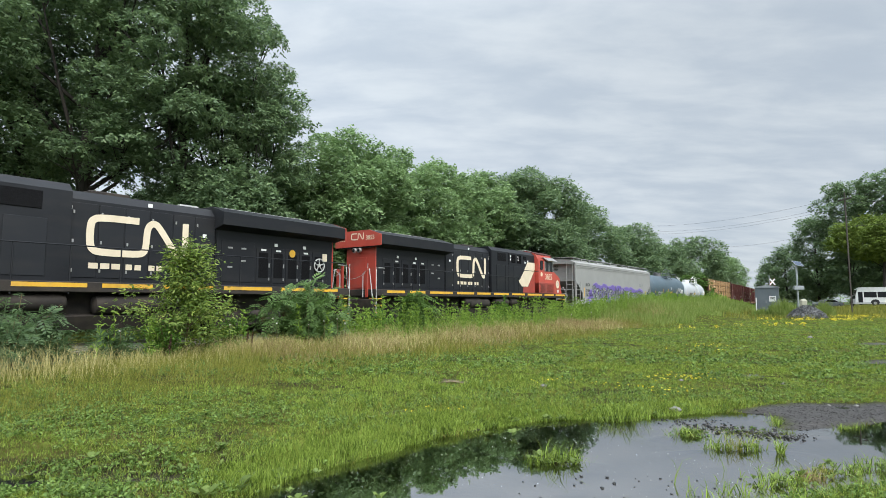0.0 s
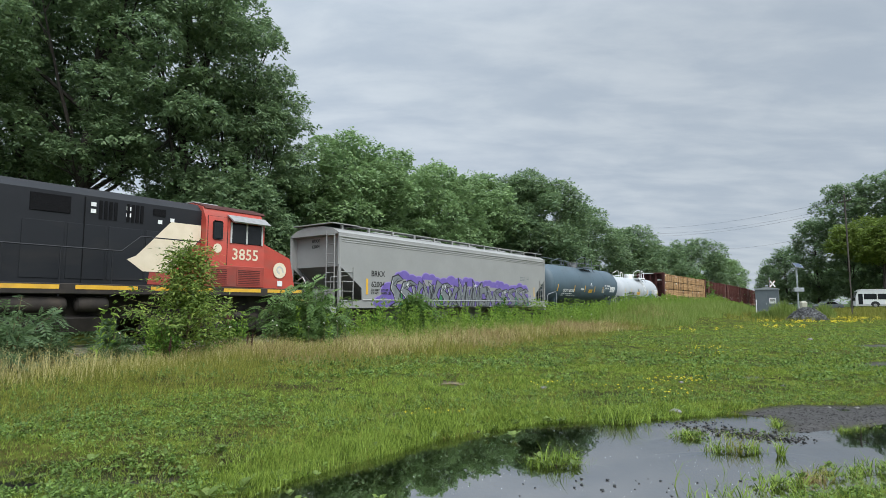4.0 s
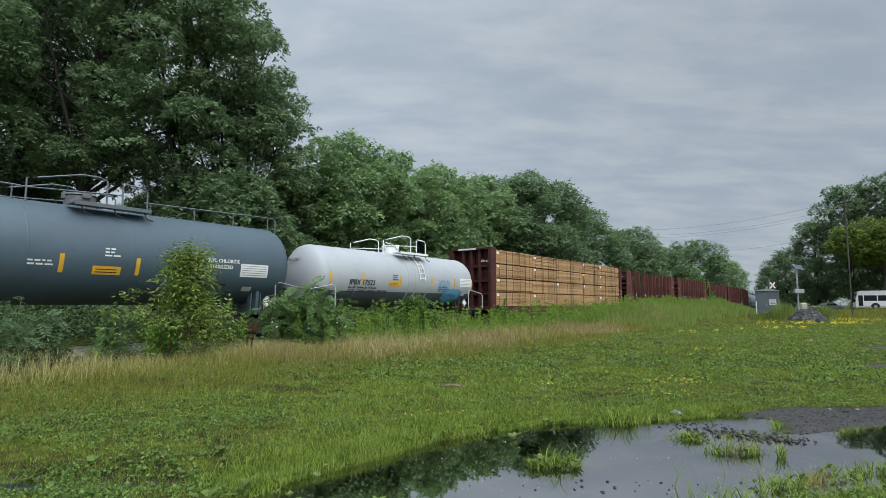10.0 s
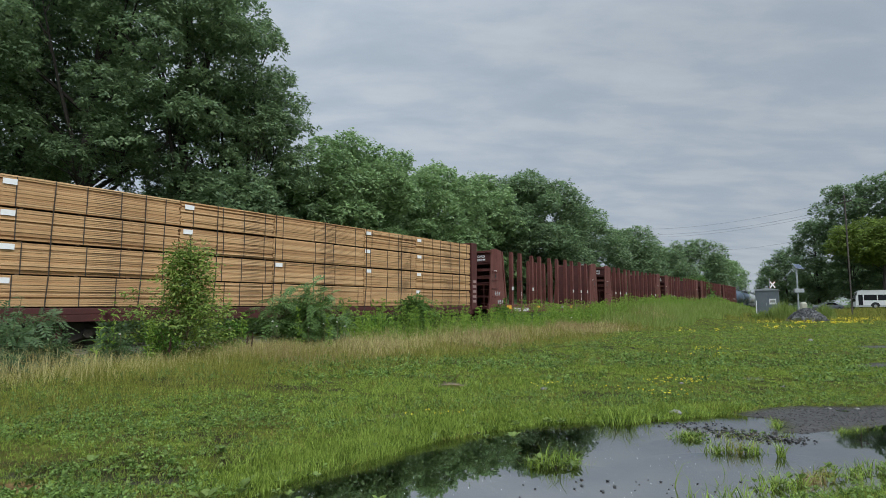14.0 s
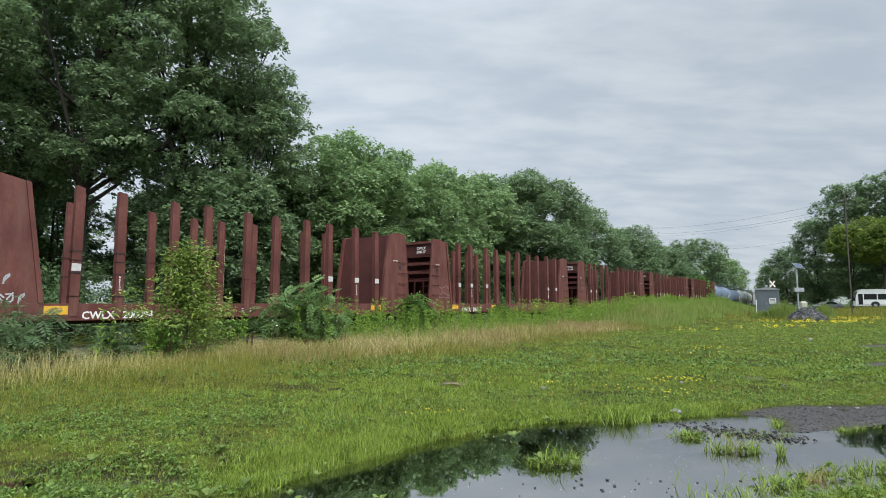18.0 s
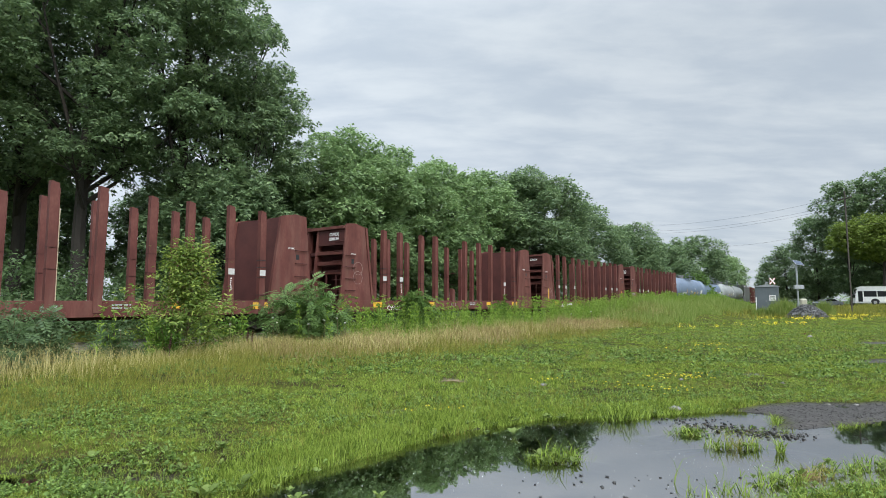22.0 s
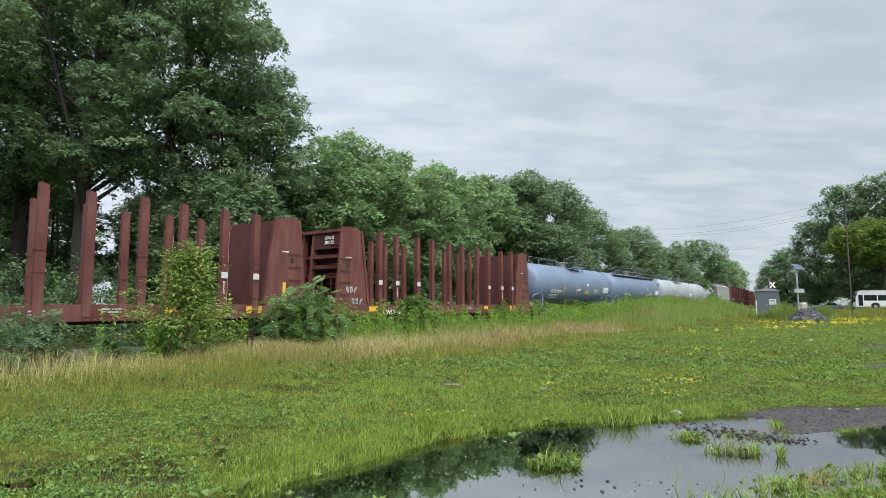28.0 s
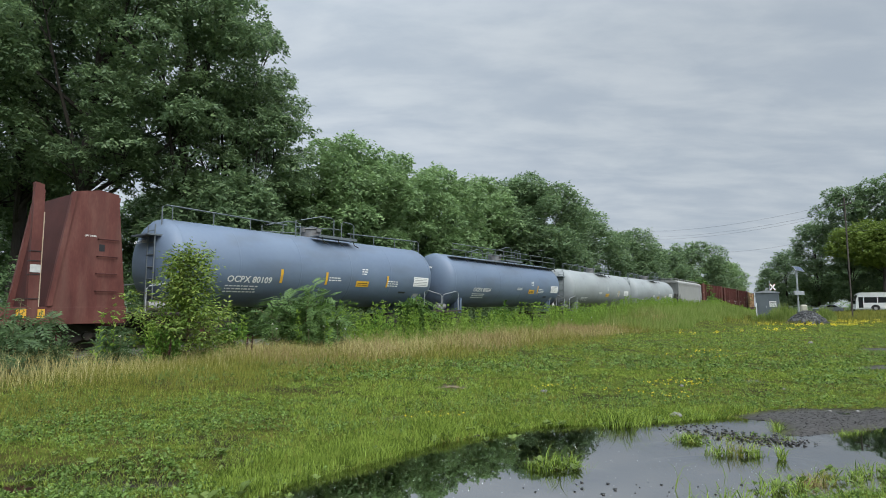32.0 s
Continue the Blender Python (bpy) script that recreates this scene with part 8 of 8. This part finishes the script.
                    part("board", boards[L], "lumber", lb, m=Matrix.Translation((x + r.uniform(-0.03, 0.03), -1.46 + r.uniform(-0.014, 0.026) + (0.06 if r.random() < 0.1 else 0), z0 + k * dz + r.uniform(0, 0.004))))
                yy = -1.475
                for f in (0.1, 0.42, 0.62, 0.9):
                    xs = x + L * f + r.uniform(-0.12, 0.12)
                    part("strap", Build().box(xs - 0.014, xs + 0.014, yy - 0.005, yy + 0.002, z0, z1), "strap", lb)
                if r.random() < 0.7:
                    xs = x + 0.2 + r.uniform(-0.05, 0.1)
                    part("paper_tag", Build().box(xs - 0.17, xs + 0.15, yy - 0.012, yy - 0.007, z1 - 0.22, z1 - 0.07), "letter_white", lb, "white paper tag")
            else:
                b = Build()
                for k in range(rows):
                    b.box(x, x + L - 0.02, -1.46 + r.uniform(-0.01, 0.02), -0.16, z0 + k * dz, z0 + (k + 1) * dz - 0.006)
                part("lumber_bundle", b, "lumber_joined", t)["kind"] = "stuff"
            b = Build()
            for k in range(rows):
                b.box(x, x + L - 0.02, 0.16, 1.46, z0 + k * dz, z0 + (k + 1) * dz - 0.006)
            part("lumber_bundle", b, "lumber_joined", t)["kind"] = "stuff"
        for q in (0.5, 1.9, 3.3):
            for z0, z1 in tiers[1:]:
                part("spacer", Build().box(x + q, x + q + 0.09, -1.42, -0.2, z0 - 0.04, z0), "lumber_end", t)
        x += L + 0.01
    for k in range(9):
        xs = -half + 1.3 + k * 2.45
        part("tie_down_cable", Build().tube([(xs - 0.08, -1.5, 1.0), (xs + r.uniform(-0.05, 0.05), -1.5, 2.1), (xs + r.uniform(-0.03, 0.06), -1.5, 3.2), (xs + 0.03, -1.49, 4.66), (xs, -0.2, 4.72)], 0.017, 5), "strap", t)
    return t


# stakes along the near and the far side, which stand between each other
STAKES = ((-5.95, -4.75, -3.13, -1.93, -0.4, 0.8, 2.3, 3.55, 5.07, 6.35), (-5.1, -3.5, -2.4, -0.8, 0.35, 1.85, 3.07, 4.6, 5.88))


def make_stake_car(label, seed, number=""):
    """An empty bulkhead flat car with rows of tall stakes."""
    t = thing("stake_car", label, "freight car", "train")
    r = random.Random(seed)
    half = 8.75
    part("side_sill", Build().box(-half, half, -1.52, -1.36, 0.82, 1.3, 0.012), "brown_paint", t)
    part("side_sill", Build().box(-half, half, 1.36, 1.52, 0.82, 1.3, 0.012), "brown_paint", t)
    part("deck", Build().box(-half, half, -1.36, 1.36, 1.05, 1.15), "dark_brown", t)
    part("center_sill", Build().box(-half - 0.3, half + 0.3, -0.35, 0.35, 0.7, 1.05), "dark_brown", t)
    for e in (-1, 1):
        cheek = [(e * half, 0.82), (e * (half - 0.38), 4.62), (e * (half - 0.9), 4.68), (e * (half - 1.55), 4.55), (e * (half - 2.0), 1.32), (e * (half - 2.0), 0.82)]
        for s in (-1, 1):
            side = part("bulkhead_side", Build().prism(cheek, s * 1.47 - 0.04, s * 1.47 + 0.04), "brown_paint", t, "tapered plate of the bulkhead")
            part("edge_flange", Build().prism([(e * (half - 1.5), 4.56), (e * (half - 1.62), 4.53), (e * (half - 2.08), 1.32), (e * (half - 1.96), 1.32)], s * 1.49 - 0.07, s * 1.49 + 0.07), "brown_paint", side)
            part("foot_slot", Build().box(min(e * (half - 1.75), e * (half - 1.45)), max(e * (half - 1.75), e * (half - 1.45)), s * 1.51 - 0.004, s * 1.51 + 0.004, 0.98, 1.1), "black_line", side, "dark slot above the sill")
        # same paint as the sides, coloured darker for the shade and grime inside the bulkhead
        part("bulkhead_sheet", Build().prism([(e * (half - 1.5), 4.52), (e * (half - 1.95), 1.2), (e * (half - 1.89), 1.2), (e * (half - 1.44), 4.52)], -1.43, 1.43), "dark_brown", t)
        part("bulkhead_cap", Build().prism([(e * (half - 0.3), 4.55), (e * (half - 1.5), 4.5), (e * (half - 1.5), 4.42), (e * (half - 0.3), 4.42)], -1.43, 1.43), "brown_paint", t)
        for y in (0.95, 0.3):
            part("bulkhead_post", Build().prism([(e * (half - 0.05), 1.0), (e * (half - 0.40), 4.5), (e * (half - 0.62), 4.5), (e * (half - 0.55), 1.0)], y - 0.06, y + 0.06), "brown_paint", t)
        part("end_plate", Build().prism([(e * (half - 0.36), 3.72), (e * (half - 0.41), 4.44), (e * (half - 0.47), 4.44), (e * (half - 0.42), 3.72)], -1.42, 0.3), "dark_brown", t, "lettered plate at the top of the bulkhead")
        tilt = end_m(e * (half - 0.352), 0.45 * e, 3.86, e) @ Matrix.Rotation(-0.07, 4, "X")
        letters("end_mark", "CWLX" + ("\n" + number if number else ""), 0.2, "letter_white", t, tilt @ Matrix.Translation((0, 0.27, 0)))
        for y in (-0.35, -0.95):
            part("ladder_rail", Build().box(min(e * (half - 0.3), e * (half - 0.36)), max(e * (half - 0.3), e * (half - 0.36)), y - 0.03, y + 0.03, 1.0, 2.45), "dark_brown", t)
        for z in (2.45, 2.85, 3.3):
            part("end_beam", Build().box(min(e * (half - 0.3), e * (half - 0.62)), max(e * (half - 0.3), e * (half - 0.62)), -1.43, 0.3, z, z + (0.07 if z < 2.6 else 0.16)), "brown_paint", t)
        for k in range(7):
            z = 1.35 + 0.42 * k
            part("end_rung", Build().tube([(e * (half - 0.08 - 0.09 * (z - 1)), -1.4, z), (e * (half - 0.08 - 0.09 * (z - 1)), -0.85, z)], 0.018, 5), "dark_brown", t)
        for z in (1.7, 2.5, 3.3):
            part("bulkhead_rib", Build().box(min(e * (half - 0.75), e * (half - 0.45)), max(e * (half - 0.75), e * (half - 0.45)), -1.43, 1.43, z, z + 0.14), "dark_brown", t)
        for k in range(4):
            z = 1.75 + 0.5 * k
            x0 = e * (half - 0.35)
            part("grab_iron", Build().tube([(x0, -1.52, z), (x0, -1.57, z), (x0 - e * 0.55, -1.57, z), (x0 - e * 0.55, -1.52, z)], 0.018, 5), "dark_brown", t)
        part("side_notch", Build().box(min(e * (half - 0.85), e * (half - 0.7)), max(e * (half - 0.85), e * (half - 0.7)), -1.516, -1.512, 2.9, 3.1), "black_line", t, "dark handhold slot")
        part("yellow_plate", Build().box(min(e * (half - 2.1), e * (half - 2.75)), max(e * (half - 2.1), e * (half - 2.75)), -1.526, -1.521, 1.0, 1.24), "yellow_paint", t, "yellow reflective plate")
        truck(t, e * (half - 1.75), mat="dark_brown")
        coupler(t, e * half, e)
    for s, row in zip((-1, 1), STAKES):
        for k, x in enumerate(row):
            lean = r.uniform(-0.012, 0.012)
            hgt = 4.62 + r.uniform(-0.05, 0.04)
            if seed == 22 and k == 4:
                if s > 0:
                    continue
                hgt = 1.95
            m = Matrix.Translation((x, s * 1.44, 1.15)) @ Matrix.Rotation(lean, 4, "Y")
            st = part("stake", Build().prism([(-0.112, -0.2), (0.112, -0.2), (0.105, hgt - 1.2), (-0.105, hgt - 1.15)], -0.1, 0.1), "brown_paint", t, m=m)
            part("stake_flange", Build().box(-0.122, -0.1, -0.11, -0.094, -0.1, hgt - 1.3), "brown_paint", st)
            part("stake_flange", Build().box(0.1, 0.122, -0.11, -0.094, -0.1, hgt - 1.34), "brown_paint", st)
            if s < 0 and k in (0, 1, 2, 7, 8, 9) and r.random() < 0.9:
                part("white_sheet", Build().box(-0.12, 0.123, -0.118, -0.112, 1.06, 1.27), "paper", st, "white paper sheet taped to the stake")
            if s < 0 and k in (1, 8) and hgt > 3:
                letters("stake_word", "N\nA\nR\nR\nO\nW", 0.075, "letter_white", st, Matrix.Translation((-0.03, -0.106, 0.9)) @ Matrix.Rotation(math.pi / 2, 4, "X"))
            if s < 0 and k in (0, 1, 9):
                for z in (0.35, 1.0, 1.36, 1.62):
                    part("stake_strap", Build().box(-0.126, 0.126, -0.116, 0.106, z, z + 0.02), "black_line", st)
            if r.random() < 0.25 and hgt > 3:
                part("lath", Build().box(0.124, 0.164, -0.06, 0.04, 0.0, 2.7), "lath", st, "pale wooden lath strapped to the stake")
            if s > 0 or k % 2 == 0:
                for z in (1.0, 1.6):
                    part("stake_band", Build().box(-0.125, 0.125, -0.115, 0.106, z, z + 0.02), "dark_brown", st)
    for e in (-1, 1) if seed == 23 else ():
        part("yellow_strip", Build().box(e * (half - 1.12) - 0.07, e * (half - 1.12) + 0.07, -1.518, -1.513, 1.2, 2.15), "yellow_paint", t, "tall yellow reflective strip")
    for x in (-2.6, 3.0):
        part("yellow_plate", Build().box(x, x + 0.5, -1.526, -1.521, 1.05, 1.22), "yellow_paint", t, "yellow reflective plate")
    letters("reporting_mark", "CWLX", 0.3, "letter_white", t, side_m(-5.72, 1.524, 0.87), width=0.98)
    if number:
        letters("car_number", number, 0.3, "letter_white", t, side_m(-4.62, 1.524, 0.87), width=1.0)
    else:
        for k in range(6):
            part("small_print", Build().box(0, 0.13, 0, 0.2, 0, 0.004), "letter_white", t, m=side_m(-4.6 + 0.172 * k, 1.522, 0.9))
    for e in (-1, 1):
        letters("notice", "LIFT HERE", 0.07, "letter_white", t, side_m(e * (half - 0.95) - 0.3, 1.513, 3.3))
    bars(t, 1.2, 1.15, 1.522, 0.55, 2, "pale_spray", h=0.045, seed=seed + 1)
    bars(t, -0.6, 1.1, 1.522, 0.4, 2, "pale_spray", h=0.045, seed=seed + 2)
    if seed % 2:
        for k in range(3):
            pts = [(-half + 0.9 + 0.12 * q, 1.6 + 0.25 * k + r.uniform(-0.14, 0.14)) for q in range(9)]
            part("scrawl", ribbon(pts, 0.026), "chalk", t, "unreadable pale chalk scrawl", m=side_m(0, 1.513, 0))
    elif seed != 22:
        for x0, z0 in ((-half + 0.75, 1.95), (-half + 1.1, 1.45)):
            for k in range(3):
                c = [(x0 + 0.24 * k + 0.11 * math.cos(2.1 * q + k), z0 + 0.15 * math.sin(1.7 * q + 2 * k)) for q in range(5)]
                part("scrawl", ribbon(rounded(c, 1), 0.04), "pale_spray", t, "pale sprayed scrawl", m=side_m(0, 1.513, 0))
    else:
        b = [(0.28 * math.cos(q * 0.4488), 0.28 * math.sin(q * 0.4488)) for q in range(14)]
        for dz in (0.0, 0.4):
            part("scrawl", ribbon(b, 0.014, closed=True), "chalk", t, "chalk ring", m=side_m(-half + 1.1, 1.513, 2.3 + dz))
    return t


# the train's order: chainage of each car's middle at the start, whether it is turned round
TRAIN = []


def make_train():
    lo = make_locomotive("black diesel locomotive with cream emblem and yellow sill stripes", 1)
    TRAIN.append((lo, 7.0, True))
    lo2 = copy_thing(lo, Matrix.Identity(4))
    lo2["label"] = "black diesel locomotive with red cab and red rear end"
    TRAIN.append((lo2, 29.3, False))
    TRAIN.append((make_hopper("pale grey covered hopper car with purple and silver graffiti"), 51.1, False))
    TRAIN.append((make_tank("dark blue-grey tank car with white lettering", 7.2, 1.5, 2.8, "tank_grey", "OCPX 80220", markers=(-6.1, -3.06, -0.98, 1.08, 2.95), placard=-0.12, cargo="VINYL CHLORIDE STABILIZED", num_w=1.1, lines=("LD LMT  179400 LBS  81400 KGS", "LT WT              LBS  37960 KGS  NEW 11-80")), 69.25, False))
    TRAIN.append((make_tank("white tank car with dark lower half and blue spray paint", 6.0, 1.36, 2.56, "tank_white", "IPBX 17523", True, True, False, (-5.3, -3.36, -0.8, 1.68, 3.72, 5.4), num_x=-4.16, num_z=2.2, placard=-1.62, panel=4.3, lines=("LD LMT  200800 LBS  91100 KG", "LT WT    62200 LBS  28200 KG    NEW 10-89")), 83.6, False))
    TRAIN.append((make_lumber_car("dark brown centre-beam flat car loaded with lumber bundles"), 102.6, False))
    for k in range(5):
        TRAIN.append((make_stake_car("empty red-brown bulkhead flat car with tall stakes", 20 + k, ("200094", "200117", "200134", "", "200135")[k]), 124.25 + 18.95 * k, False))
    blue = make_tank("light blue-grey tank car with white lettering", 7.2, 1.5, 2.8, "tank_blue", "OCPX 80109", markers=(-2.7, -0.43, 3.32), placard=1.37, panel=5.3, num_x=-4.93)
    TRAIN.append((blue, 217.1, False))
    b2 = make_tank("light blue-grey tank car with top railings", 7.2, 1.5, 2.8, "tank_blue", "OCPX 80024", markers=(3.2,), placard=2.0, panel=5.3, num_x=-4.72, rail_ends=False, board=True)
    TRAIN.append((b2, 232.6, False))
    sv = make_tank("plain silver-grey tank car with railings", 7.2, 1.5, 2.8, "tank_silver", "", markers=(3.2,))
    TRAIN.append((sv, 248.9, False))
    TRAIN.append((make_tank("dull silver-grey tank car", 7.2, 1.5, 2.8, "tank_silver", "", markers=(3.2,)), 264.6, False))
    TRAIN.append((make_hopper("small pale grey covered hopper car", 6.6, "hopper_grey", False, False), 279.8, False))
    sc = make_stake_car("empty red-brown bulkhead flat car with tall stakes", 31)
    TRAIN.append((sc, 296.3, False))
    for k in range(2):
        TRAIN.append((copy_thing(sc, Matrix.Identity(4)), 315.2 + 18.95 * k, False))
    TRAIN.append((make_lumber_car("dark brown centre-beam flat car loaded with lumber bundles", False), 356.0, False))


def travelled(t):
    """Metres the train has gone at t seconds: steady, then slowly gaining."""
    return 6.2 * t + 0.009 * max(0.0, t - 16) ** 2


def car_pose(chain, turned):
    x, y, h = line(chain)
    return Matrix.Translation((x, y, RAIL)) @ Matrix.Rotation(math.pi / 2 - h + (math.pi if turned else 0), 4, "Z")


def motions():
    for ob, at, turned in TRAIN:
        walk(ob, [(t, car_pose(at - travelled(t), turned)) for t in range(0, 33, 2)])
        # wheels turn while their car rolls past the meadow
        rolling = [k / 10 for k in range(0, 321) if 0 < at - travelled(k / 10) < 48]
        if not rolling:
            continue
        sets = [w for w in ob.children_recursive if w.name.startswith("wheelset")]
        for w in sets:
            home, sign = w.matrix_basis.copy(), -1 if turned else 1
            rows = [(t, home @ Matrix.Rotation(-sign * (travelled(t) - travelled(rolling[0])) / 0.46, 4, "X")) for t in rolling]
            if rolling[0] > 0.05:
                rows.insert(0, (0, rows[0][1]))
            if rolling[-1] < 31.95:
                rows.append((32, rows[-1][1]))
            walk(w, rows)


make_track()
make_trees()
make_far_woods()
make_undergrowth()
make_road()
make_bus()
make_car(1462, 100, "car_silver", 5, "dark silver car parked by the crossing")
crossing_things()
pole_and_wires()
make_train()
make_shrubs()
make_meadow()
make_weed_bank()
make_flowers()
make_puddle_edge()
motions()
